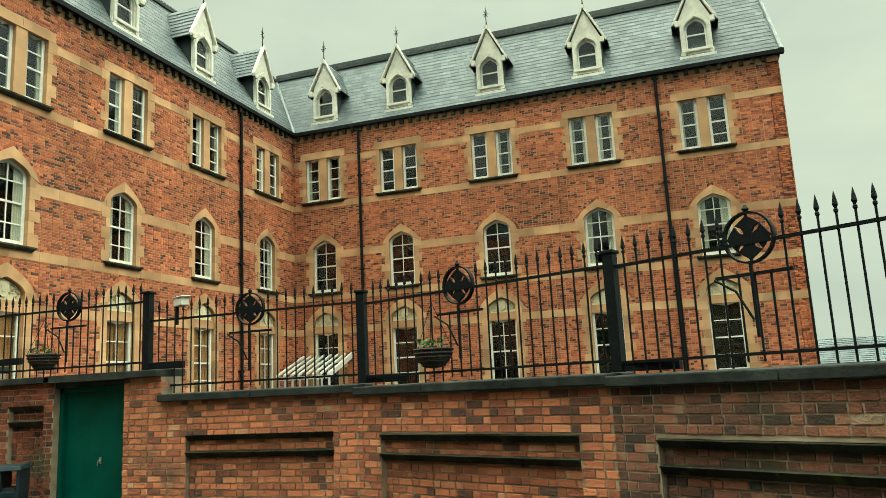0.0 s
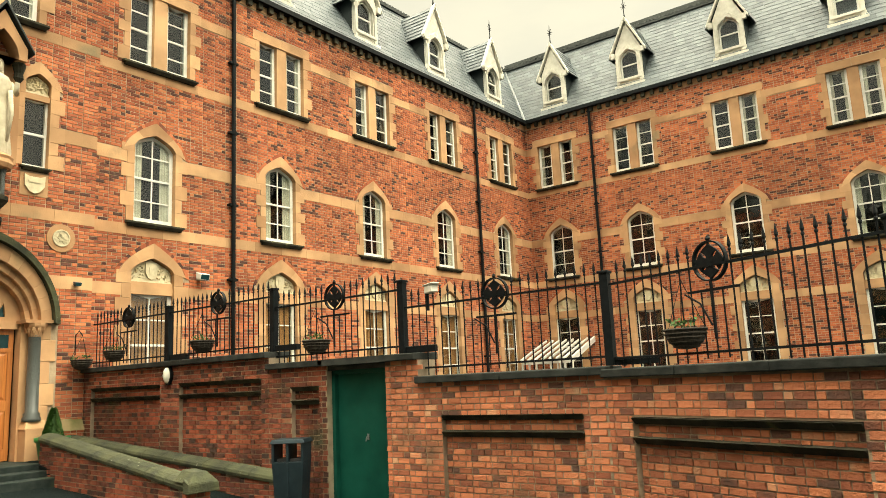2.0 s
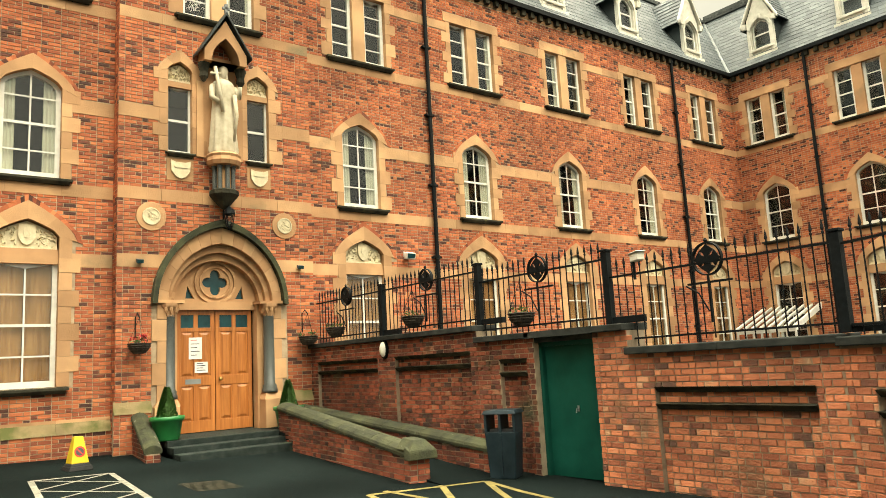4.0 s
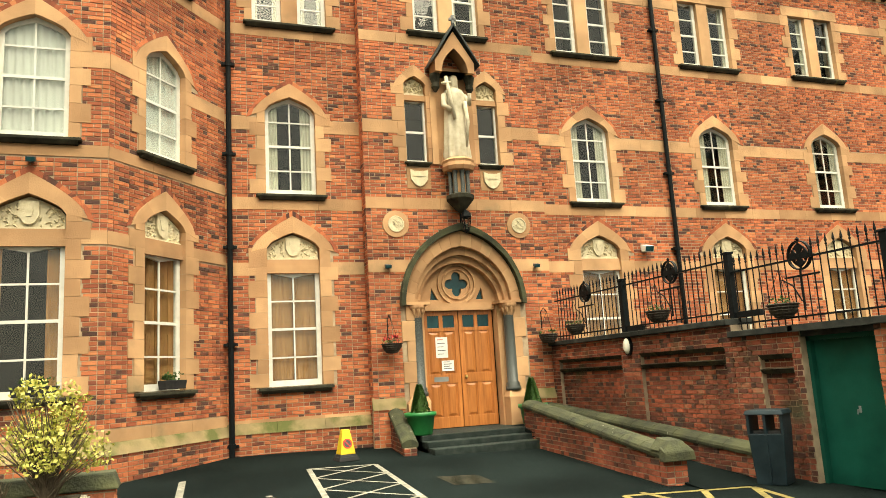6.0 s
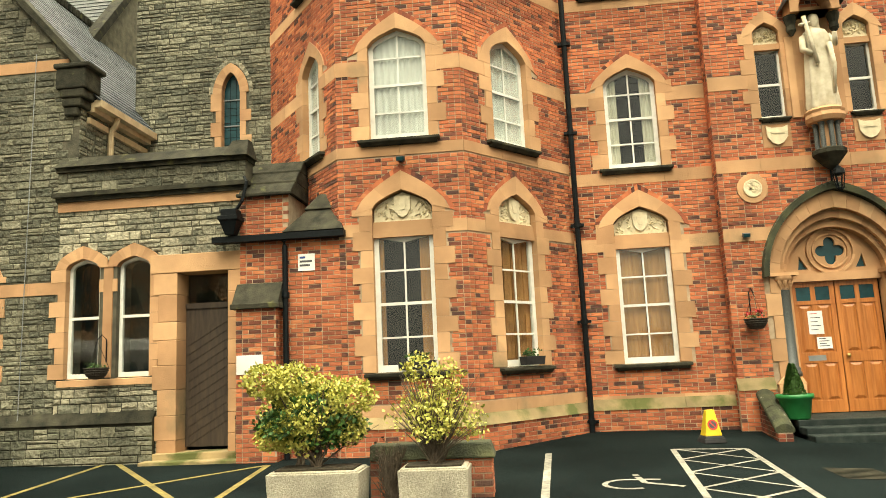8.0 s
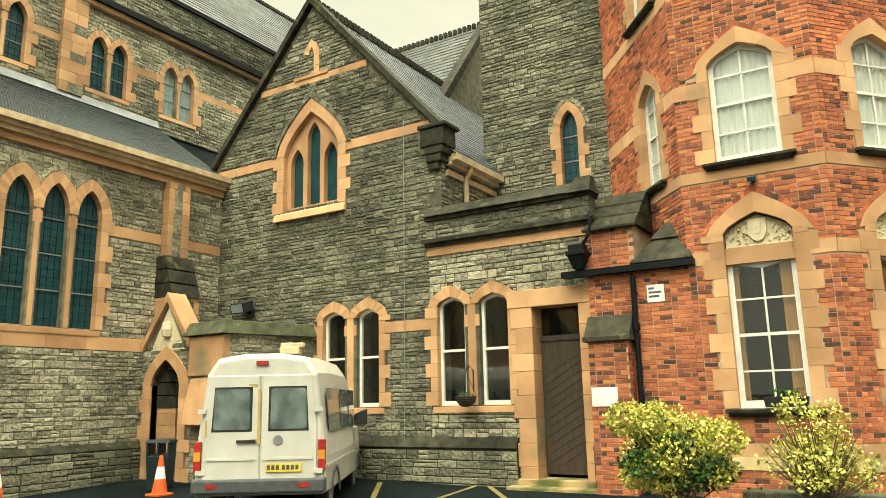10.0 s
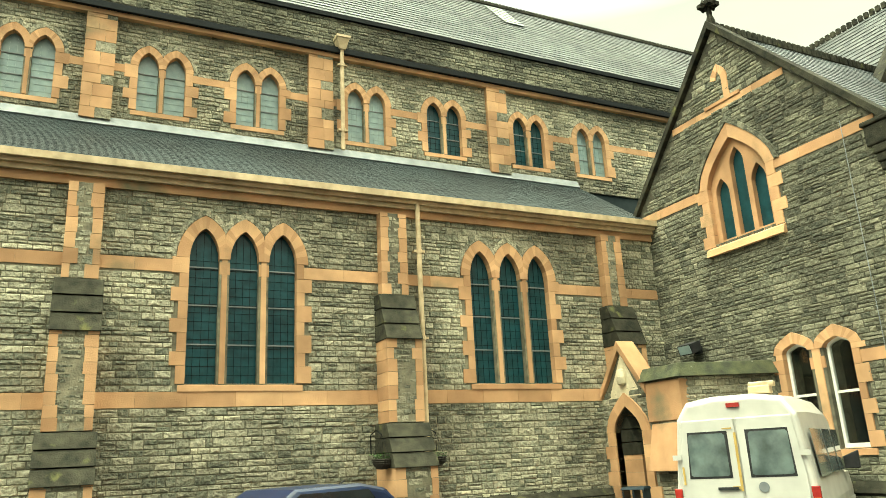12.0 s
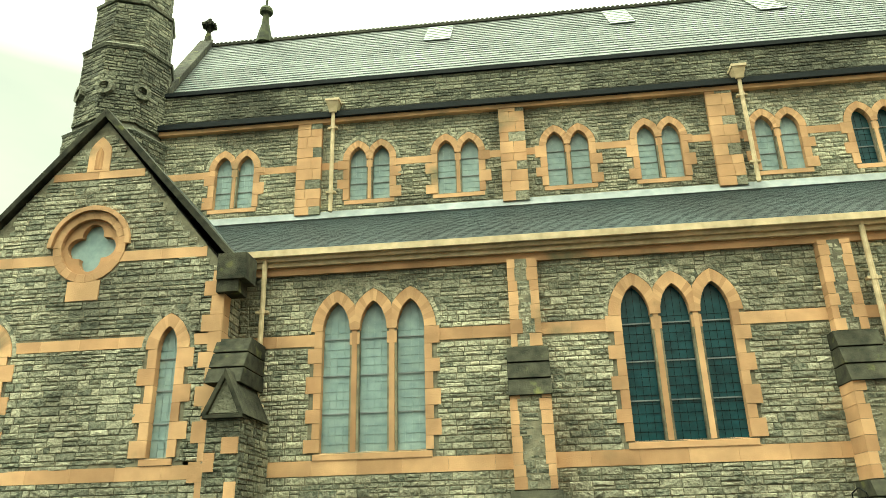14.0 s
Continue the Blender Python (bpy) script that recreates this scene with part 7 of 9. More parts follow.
def topiary(at, seed):
    e = thing("topiary_pot", "clipped cone shrub in a green tapered pot", "potted plant", at, group="entrance topiary")
    m = Mesh()
    m.lathe(0, 0, [(.02, 0), (.2, 0), (.22, .03), (.27, .34), (.31, .36), (.31, .43), (.28, .43), (.26, .38), (.02, .38)], 20)
    m.smooth = True
    part("pot", m, M_GREEN_POT, e)
    m = Mesh()
    m.lathe(0, 0, [(.03, .38), (.03, .5)], 6)
    part("stem", m, M_TWIG, e)
    rng = random.Random(seed)
    q = Mesh()
    q.lathe(0, 0, [(.1, .4), (.12, .46), (.07, .7), (.015, .9)], 10)
    for _ in range(1400):
        t = rng.random() ** .8
        r = .15 * (1 - t) ** .85 + .01
        a = rng.uniform(0, 6.283)
        p = Vector((r * math.cos(a), r * math.sin(a), .41 + .53 * t))
        d = Vector((math.cos(a), math.sin(a), rng.uniform(-.3, 1))).normalized()
        s = d.orthogonal().normalized() * .013
        k = len(q.v)
        q.v += [tuple(p - d * .01), tuple(p + d * .02 + s), tuple(p + d * .05), tuple(p + d * .02 - s)]
        q.f.append((k, k + 1, k + 2, k + 3))
    part("foliage", q, M_LEAF, e, "tight dark green foliage")["kind"] = "stuff"


topiary((-12.95, 2.62, -.07), 3)
topiary((-13.1, 5.1, -.075), 4)


# ---- boundary wall, gate and railings ----
WALL = [((-13.68, 5.95), (-6.72, 5.95)), ((-6.72, 5.95), (-5.58, 5.95)), ((-5.58, 5.95), (-2.32, 5.9)), ((-2.32, 5.9), (.6, 4.72)), ((.6, 4.72), (3.15, 3.3)), ((3.15, 3.3), (7.0, .9))]
M_COPING = material("dark_coping_slab", (0.016, 0.019, 0.019), (0.05, 0.054, 0.05), 5, 0.85, 0.4, 30, stain=0.4, spec=0.12)
BRICK_DATA = {}


def brick_piece():
    m = Mesh()
    m.hexa([(-.0915, 0, 0), (.0915, 0, 0), (.0915, -.009, .003), (-.0915, -.009, .003)], [(-.0915, 0, .065), (.0915, 0, .065), (.0915, -.009, .062), (-.0915, -.009, .062)])
    return m.data("brick", M_BRICK_OLD)


def boundary(i, tops, panels, seed, single=False, mat=None):
    (ax, ay), (bx, by) = WALL[i]
    fr = Face(ax, ay, bx - ax, by - ay)
    L = math.hypot(bx - ax, by - ay)
    zt = max(t[2] for t in tops)
    outline = [(0, -.9), (L, -.9)]
    for a, b, z in reversed(tops):
        outline += [(b, z), (a, z)]
    rec = [rect(a, b, -.85, z) for a, b, z in panels]
    m = Mesh()
    m.sheet(fr, outline, [], -.36, -.08)
    m.sheet(fr, outline, rec, -.078, 0)
    w = tagged(part("wall_boundary", m, M_MORTAR_OLD), "weathered red brick boundary wall with recessed panels", "wall", kind="structure")
    keep = [] if single else None
    part("bricks", courses(fr, outline, rec, seed, 0.196, keep=keep), mat or M_BRICK_OLD, w, "weathered red bricks")["kind"] = "stuff"
    if single:
        me = brick_piece()
        ang = math.atan2(fr.u[1], fr.u[0])
        for u, z, base in keep:
            x, y, _ = fr.p(u, z, base)
            o = new("brick", me)
            o.matrix_world = Matrix.Translation((x, y, z)) @ Matrix.Rotation(ang, 4, "Z")
            o.parent = w
    for a, b, z in panels:
        part("panel_bricks", courses(fr, rect(a, b, -.85, z), [], seed + 7, 0.196, base=-.078), mat or M_BRICK_OLD, w, "recessed panel of weathered bricks")["kind"] = "stuff"
        for zz in (z, z - .2):
            q = Mesh()
            n = max(1, int((b - a) / .23))
            for k in range(n):
                u0, u1 = a + (b - a) * k / n + .003, a + (b - a) * (k + 1) / n - .003
                e = RNG.uniform(-.006, .006)
                q.hexa([fr.p(u0, zz - .075, -.08), fr.p(u1, zz - .075, -.08), fr.p(u1, zz - .075, -.03 + e), fr.p(u0, zz - .075, -.03 + e)], [fr.p(u0, zz, -.08), fr.p(u1, zz, -.08), fr.p(u1, zz - .01, .035 + e), fr.p(u0, zz - .01, .035 + e)])
            part("ledge", q, M_DARKSTONE, w, "dark moulded brick ledge")["kind"] = "stuff"
    for a, b, z in tops:
        n = max(1, round((b - a) / 1.2))
        for k in range(n):
            u0, u1 = a + (b - a) * k / n, a + (b - a) * (k + 1) / n - .004
            q = Mesh()
            q.hexa([fr.p(u0, z, -.44), fr.p(u1, z, -.44), fr.p(u1, z, .09), fr.p(u0, z, .09)], [fr.p(u0, z + .1, -.44), fr.p(u1, z + .1, -.44), fr.p(u1, z + .09, .09), fr.p(u0, z + .09, .09)])
            part("coping_slab", q, M_COPING, w, "dark stone coping slab", 0.012)
    return fr, L


SEG = []
SEG.append(boundary(0, [(0, 5.68, 1.52), (5.68, 6.96, 1.33)], [(.3, 2.7, 1.22), (3.3, 5.5, 1.22), (6.2, 6.8, 1.06)], 101, mat=M_BRICK_DAMP))
SEG.append(boundary(2, [(0, .58, 1.33), (.58, 3.26, 1.02)], [(.95, 2.95, .62)], 102))
SEG.append(boundary(3, [(0, 3.15, .99)], [(.35, 2.8, .58)], 103, True))
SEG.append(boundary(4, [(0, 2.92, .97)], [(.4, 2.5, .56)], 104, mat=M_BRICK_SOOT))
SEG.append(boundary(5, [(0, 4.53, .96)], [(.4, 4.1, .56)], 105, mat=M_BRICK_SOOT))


def gate():
    g = tagged(new(numbered("door")), "dark green painted gate in the brick boundary wall", "door", kind="structure")
    fr = Face(-6.72, 5.95, 1, 0)
    m = Mesh()
    m.slab(fr, .06, 1.08, -.62, 1.2, -.22, -.17)
    part("door_leaf", m, M_GREEN_GATE, g, "flat dark green leaf")
    m = Mesh()
    m.slab(fr, 0, .06, -.66, 1.26, -.26, -.1)
    m.slab(fr, 1.08, 1.14, -.66, 1.26, -.26, -.1)
    m.slab(fr, 0, 1.14, 1.2, 1.26, -.26, -.1)
    part("door_frame", m, M_GREEN_GATE, g)
    m = Mesh()
    m.slab(fr, .62, .65, .28, .36, -.17, -.16)
    m.tube([fr.p(.635, .32, -.17), fr.p(.635, .32, -.13), fr.p(.63, .26, -.12)], .008, 6)
    part("handle", m, M_LEAD, g, "small steel handle")
    m = Mesh()
    m.slab(fr, -.05, 1.19, 1.26, 1.33, -.36, -.02)
    part("lintel", m, M_COPING, g)
    q = Mesh()
    q.hexa([fr.p(-.1, 1.33, -.44), fr.p(1.2, 1.33, -.44), fr.p(1.2, 1.33, .09), fr.p(-.1, 1.33, .09)], [fr.p(-.1, 1.43, -.44), fr.p(1.2, 1.43, -.44), fr.p(1.2, 1.42, .09), fr.p(-.1, 1.42, .09)])
    part("coping_slab", q, M_COPING, g)
    m = Mesh()
    m.slab(fr, 0, 1.14, -.9, 1.3, -.34, -.3)
    part("back", m, M_COPING, g)


gate()


def bar_data(h):
    m = Mesh()
    m.lathe(0, 0, [(.009, -.06), (.009, h), (.016, h + .01), (.016, h + .025), (.009, h + .035), (.02, h + .06), (.012, h + .11), (.001, h + .16)], 6)
    return m.data("bar", M_IRON)


BARS = {h: bar_data(h) for h in (.92, .97)}


def railing(fr, u0, u1, z, h, ring, basket=None, d=-.17, zend=None):
    """A length of railing with its posts, rails, bars and one cross in a ring."""
    e = thing("railing", "black iron spear-topped railing with a ringed cross", "railing", group="boundary railings")
    for a, b, zz in ((.05, .05, z + .1), (h - .06, h - .06, z + h - .04)):
        m = Mesh()
        m.slab(fr, u0, u1, zz - .012, zz + .012, d - .02, d + .02)
        part("rail", m, M_IRON, e)
    m = Mesh()
    m.slab(fr, u1 - .05, u1 + .05, z, z + h + .06, d - .05, d + .05)
    m.slab(fr, u1 - .065, u1 + .065, z + h + .06, z + h + .09, d - .065, d + .065)
    m.slab(fr, u1 - .03, u1 + .55, z, z + .09, d - .05, d + .02)
    part("post", m, M_IRON, e, "", 0.006)
    n = round((u1 - u0) / .125)
    for k in range(1, n):
        u = u0 + (u1 - u0) * k / n
        if abs(u - ring) < .19:
            q = Mesh()
            x, y, _ = fr.p(u, 0, d)
            q.lathe(x, y, [(.009, z + .04), (.009, z + h - .28)], 6)
            part("bar", q, M_IRON, e)
            continue
        o = new("bar", BARS[h])
        o.parent = e
        o.location = fr.p(u, z + .06, d)
    c = lambda q, n=24: [(ring + q * math.cos(2 * math.pi * i / n), z + h + .0 + q * math.sin(2 * math.pi * i / n)) for i in range(n)]
    m = Mesh()
    m.weld = True
    m.band(fr, c(.185), c(.2), d - .025, d + .025, True)
    m.lathe(*fr.p(ring, 0, d)[:2], [(.01, z + h + .19), (.028, z + h + .22), (.01, z + h + .25)], 8)
    part("ring", m, M_IRON, e)
    m = Mesh()
    zc = z + h
    for k in range(4):
        t = math.pi / 2 * k
        rot = lambda a, b: (ring + a * math.cos(t) - b * math.sin(t), zc + a * math.sin(t) + b * math.cos(t))
        m.prism(fr, [rot(.0, -.03), rot(.045, -.032), rot(.075, -.05), rot(.1, -.095), rot(.135, -.05), rot(.16, -.012), rot(.185, 0), rot(.16, .012), rot(.135, .05), rot(.1, .095), rot(.075, .05), rot(.045, .032), rot(.0, .03)], d - .012 - .001 * k, d + .012 + .001 * k)
    part("cross", m, M_IRON, e, "flared iron cross")
    m = Mesh()
    m.slab(fr, ring - .3, ring + .3, z + h - .29, z + h - .265, d - .012, d + .012)
    m.slab(fr, ring - .012, ring + .012, z + h - .75, z + h - .18, d + .01, d + .03)
    m.tube([fr.p(ring - .02, z + h - .62, d + .03), fr.p(ring - .12, z + h - .4, d + .06), fr.p(ring - .26, z + h - .3, d + .1)], .01, 6)
    part("bracket", m, M_IRON, e)
    if basket is not None:
        x, y, _ = fr.p(ring - .28, 0, d + .12)
        hanging_basket((x, y, z + h - .63), basket, s=1.0)


f0, f2, f3, f4, f5 = [s[0] for s in SEG]
railing(f0, 0.0, 2.68, 1.62, .92, 1.3, 11)
railing(f0, 2.68, 5.6, 1.62, .92, 4.15, 12)
railing(f0, 5.6, 8.3, 1.43, .92, 6.98, 13)
railing(f2, .25, 3.26, 1.12, .97, 1.75, None)
railing(f3, 0, 3.15, 1.09, .97, 1.4, 14)
railing(f4, 0, 2.9, 1.07, .97, 1.25, None)
railing(f5, 0, 4.5, 1.06, .97, 2.2, None)


# ---- the small lean-to beside the bay ----
def lean_to():
    fl = Face(-11.7, 0, 0, 1)
    brick_wall("wall_lean_to", "low red brick wall beside the canted bay", fl, [(-6.9, -.9), (-5.1, -.9), (-5.1, 3.42), (-6.02, 3.42), (-6.02, 4.3), (-6.9, 4.3)], [], [], 121, thick=1.6)
    m = Mesh()
    m.hexa([(-11.55, -6.1, 3.55), (-11.55, -5.0, 3.55), (-13.0, -5.0, 3.55), (-13.0, -6.1, 3.55)], [(-11.95, -5.75, 4.0), (-11.95, -5.2, 4.0), (-13.0, -5.2, 4.0), (-13.0, -5.75, 4.0)])
    m.hexa([(-11.9, -5.8, 4.0), (-11.9, -5.18, 4.0), (-13.0, -5.18, 4.0), (-13.0, -5.8, 4.0)], [(-12.1, -5.55, 4.32), (-12.1, -5.3, 4.32), (-13.0, -5.3, 4.32), (-13.0, -5.55, 4.32)])
    tagged(part("roof_lean_to", m, M_DARKSTONE, None, "", 0.02), "dark stepped stone lean-to roof", "roof", kind="structure")
    m = Mesh()
    for k in range(3):
        x0, z0 = -11.62 - .3 * k, 4.28 + .27 * k
        m.hexa([(x0, -6.92, z0), (x0, -5.95, z0), (-13.4, -5.95, z0), (-13.4, -6.92, z0)], [(x0 - .3, -6.92, z0 + .27), (x0 - .3, -5.95, z0 + .27), (-13.4, -5.95, z0 + .27), (-13.4, -6.92, z0 + .27)])
        m.box(x0 - .05, x0 + .03, -6.94, -5.93, z0 - .04, z0 + .02)
    tagged(part("roof_lean_to", m, M_DARKSTONE, None, "", 0.015), "dark slab roof over the brick corner", "roof", kind="structure")
    m = Mesh()
    m.box(-11.72, -11.52, -7.35, -4.98, 3.42, 3.53)
    m.tube([(-11.55, -6.05, 3.4), (-11.6, -6.05, 3.3), (-11.6, -6.05, -.35)], .05)
    for z in (.6, 2.4):
        m.lathe(-11.6, -6.05, [(.07, z), (.07, z + .1)], 10)
    tagged(part("gutter", m, M_IRON), "black gutter and downpipe of the lean-to", "gutter", kind="structure")
    h = thing("rainwater_hopper", "black rainwater hopper with a bent pipe at the annex corner", "hopper")
    m = Mesh()
    m.hexa([(-11.62, -7.08, 3.55), (-11.46, -7.08, 3.55), (-11.46, -6.92, 3.55), (-11.62, -6.92, 3.55)], [(-11.68, -7.16, 3.8), (-11.38, -7.16, 3.8), (-11.38, -6.84, 3.8), (-11.68, -6.84, 3.8)])
    m.box(-11.7, -11.36, -7.18, -6.82, 3.8, 3.88)
    m.box(-11.66, -11.4, -7.14, -6.86, 3.88, 4.0)
    part("bowl", m, M_IRON, h, "", 0.008)
    m = Mesh()
    m.tube([(-11.55, -6.95, 3.95), (-11.5, -6.78, 4.15), (-11.55, -6.72, 4.5), (-11.65, -6.8, 4.62)], .03, 8)
    part("pipe", m, M_IRON, h)
    b = thing("brick_buttress", "red brick buttress with a sloped stone cap", "buttress")
    fb = Face(-11.4, 0, 0, 1)
    m = Mesh()
    m.slab(fb, -6.86, -6.16, -.9, 2.3, -.35, 0)
    part("core", m, M_MORTAR, b)
    part("front_bricks", courses(fb, rect(-6.86, -6.16, -.9, 2.3), [], 122), M_BRICK, b)["kind"] = "stuff"
    part("side_bricks", courses(Face(-11.4, -6.16, -1, 0), rect(0, .3, -.9, 2.3), [], 123), M_BRICK, b)["kind"] = "stuff"
    m = Mesh()
    m.hexa([(-11.75, -6.92, 2.3), (-11.34, -6.92, 2.3), (-11.34, -6.1, 2.3), (-11.75, -6.1, 2.3)], [(-11.75, -6.92, 2.68), (-11.6, -6.92, 2.68), (-11.6, -6.1, 2.68), (-11.75, -6.1, 2.68)])
    m.box(-11.75, -11.32, -6.94, -6.08, 2.22, 2.31)
    part("cap", m, M_DARKSTONE, b, "sloped dark stone cap", 0.012)
    m = Mesh()
    m.slab(fb, -6.84, -6.38, 1.12, 1.44, .012, .03)
    tagged(part("notice_board", m, M_PAPER), "plain white board on the brick buttress", "board")
    s = thing("wall_sign", "small white sign with blue mark on red brick", "sign")
    m = Mesh()
    m.slab(fl, -5.84, -5.54, 2.86, 3.16, .012, .025)
    part("plate", m, M_PAPER, s)
    for z, w, mt in ((3.08, .1, M_BLUE), (3.01, .22, M_INK), (2.94, .18, M_INK)):
        m = Mesh()
        m.slab(fl, -5.81, -5.81 + w, z, z + .035, .025, .028)
        part("line", m, mt, s)


M_BLUE = material("blue_print", (0.03, 0.08, 0.3), (0.05, 0.12, 0.4), 10, 0.6, 0.0)
M_YELLOW = material("yellow_plastic", (0.65, 0.45, 0.02), (0.78, 0.56, 0.05), 6, 0.5, 0.05, 40, stain=0.2)
M_RUBBER = material("black_rubber", (0.012, 0.013, 0.014), (0.028, 0.028, 0.03), 10, 0.8, 0.2, 60)
M_ROADWHITE = material("worn_white_road_paint", (0.16, 0.155, 0.135), (0.36, 0.345, 0.29), 14, 0.8, 0.3, 90, stain=0.3, stain_scale=2.5)
M_ROADYELLOW = material("worn_yellow_road_paint", (0.14, 0.11, 0.035), (0.28, 0.22, 0.07), 14, 0.8, 0.3, 90, stain=0.35, stain_scale=2.5)
M_CONCRETE = material("pebbled_concrete", (0.30, 0.27, 0.20), (0.52, 0.48, 0.38), 45, 0.9, 0.8, 70, stain=0.3, stain_scale=2)
M_VAN = material("white_van_paint", (0.47, 0.46, 0.42), (0.57, 0.56, 0.51), 3, 0.32, 0.02, 30, stain=0.1, spec=0.5)
M_RUST = material("rust_stain", (0.42, 0.28, 0.07), (0.55, 0.38, 0.12), 12, 0.7, 0.1, 40)
M_TAIL = material("red_tail_lens", (0.30, 0.01, 0.01), (0.42, 0.03, 0.02), 10, 0.25, 0.05, 60, spec=0.6)
M_AMBER = material("amber_lens", (0.6, 0.22, 0.03), (0.7, 0.3, 0.05), 10, 0.25, 0.05, 60, spec=0.6)
M_PLATE = material("yellow_plate", (0.62, 0.47, 0.05), (0.7, 0.54, 0.08), 5, 0.5, 0.0)
M_TRIM = material("grey_plastic_trim", (0.05, 0.055, 0.06), (0.09, 0.095, 0.1), 10, 0.6, 0.1, 60)
M_CARBLUE = material("dark_blue_car_paint", (0.005, 0.012, 0.04), (0.009, 0.02, 0.06), 3, 0.3, 0.0, 30, spec=0.3)
M_ORANGE = material("orange_cone_plastic", (0.6, 0.09, 0.02), (0.75, 0.15, 0.04), 8, 0.5, 0.05, 40, stain=0.2)
M_BIN = material("dark_blue_grey_metal", (0.006, 0.015, 0.021), (0.016, 0.031, 0.041), 6, 0.5, 0.1, 40, stain=0.3, spec=0.2)
lean_to()


# ---- markings ----
def stripe(m, p, q, w, lift=.006):
    d = Vector((q[0] - p[0], q[1] - p[1])).normalized() * w / 2
    n = max(1, int(math.hypot(q[0] - p[0], q[1] - p[1]) / .7))
    for i in range(n):
        a, b = i / n, (i + 1) / n
        pts = []
        for t, s in ((a, 1), (a, -1), (b, -1), (b, 1)):
            x, y = p[0] + (q[0] - p[0]) * t - d.y * s, p[1] + (q[1] - p[1]) * t + d.x * s
            pts.append((x, y, ground(x, y) + lift))
        m.poly(pts)


def markings():
    m = Mesh()
    stripe(m, (-11.35, -1.72), (-6.4, -1.92), .1)
    tagged(part("bay_line", m, M_ROADWHITE), "worn white parking bay line on asphalt", "road marking", kind="structure")
    m = Mesh()
    A, B, C, D = (-11.4, .2), (-11.4, 1.3), (-6.2, .95), (-6.2, -.25)
    L = lambda a, b, t: (a[0] + (b[0] - a[0]) * t, a[1] + (b[1] - a[1]) * t)
    for p, q in ((A, B), (B, C), (A, D)):
        stripe(m, p, q, .085)
    for k in range(5):
        stripe(m, L(A, D, k / 5), L(B, C, (k + 1) / 5), .055, .008)
        stripe(m, L(B, C, k / 5), L(A, D, (k + 1) / 5), .055, .01)
    tagged(part("hatched_bay", m, M_ROADWHITE), "white cross-hatched strip beside the disabled bay", "road marking", kind="structure")
    m = Mesh()
    c = (-8.66, -.82)
    ring = [(c[0] + .29 * math.cos(radians(a)), c[1] + .3 * math.sin(radians(a))) for a in range(150, 400, 18)]
    for p, q in zip(ring[:-1], ring[1:]):
        stripe(m, p, q, .07)
    for p, q in (((-9.1, -.67), (-8.7, -.63)), ((-8.7, -.63), (-8.5, -.34)), ((-8.5, -.34), (-8.42, -.22)), ((-8.93, -.66), (-8.89, -.42)), ((-9.27, -.68), (-9.17, -.67))):
        stripe(m, p, q, .08, .009)
    tagged(part("wheelchair_symbol", m, M_ROADWHITE), "white painted wheelchair symbol on asphalt", "road marking", kind="structure")
    m = Mesh()
    for p, q in (((-12.1, -9.4), (-7.9, -9.1)), ((-12.1, -9.4), (-8.0, -6.15)), ((-11.1, -6.2), (-7.6, -5.85)), ((-11.1, -6.2), (-8.2, -8.6)), ((-12.0, -12.2), (-12.1, -9.4)), ((-11.4, -11.4), (-8, -9.2))):
        stripe(m, p, q, .1)
    for p, q in (((-7.1, 3.3), (-6.9, 5.05)), ((-6.9, 5.05), (-4.2, 4.5)), ((-6.9, 5.05), (-3.9, 3.4)), ((-7.2, 3.6), (-4.0, 4.0)), ((-7.1, 3.3), (-4.2, 2.7)), ((-7.05, 4.4), (-4.6, 3.0))):
        stripe(m, p, q, .09)
    tagged(part("yellow_hatching", m, M_ROADYELLOW), "worn yellow keep-clear lines on asphalt", "road marking", kind="structure")
    m = Mesh()
    for k in range(9):
        stripe(m, (-9.6 + k * .09, 1.75), (-9.5 + k * .09, 2.35), .05, .007)
    tagged(part("drain_cover", m, M_DARKSTONE), "dark ribbed drain cover in the asphalt", "drain cover", kind="structure")


markings()


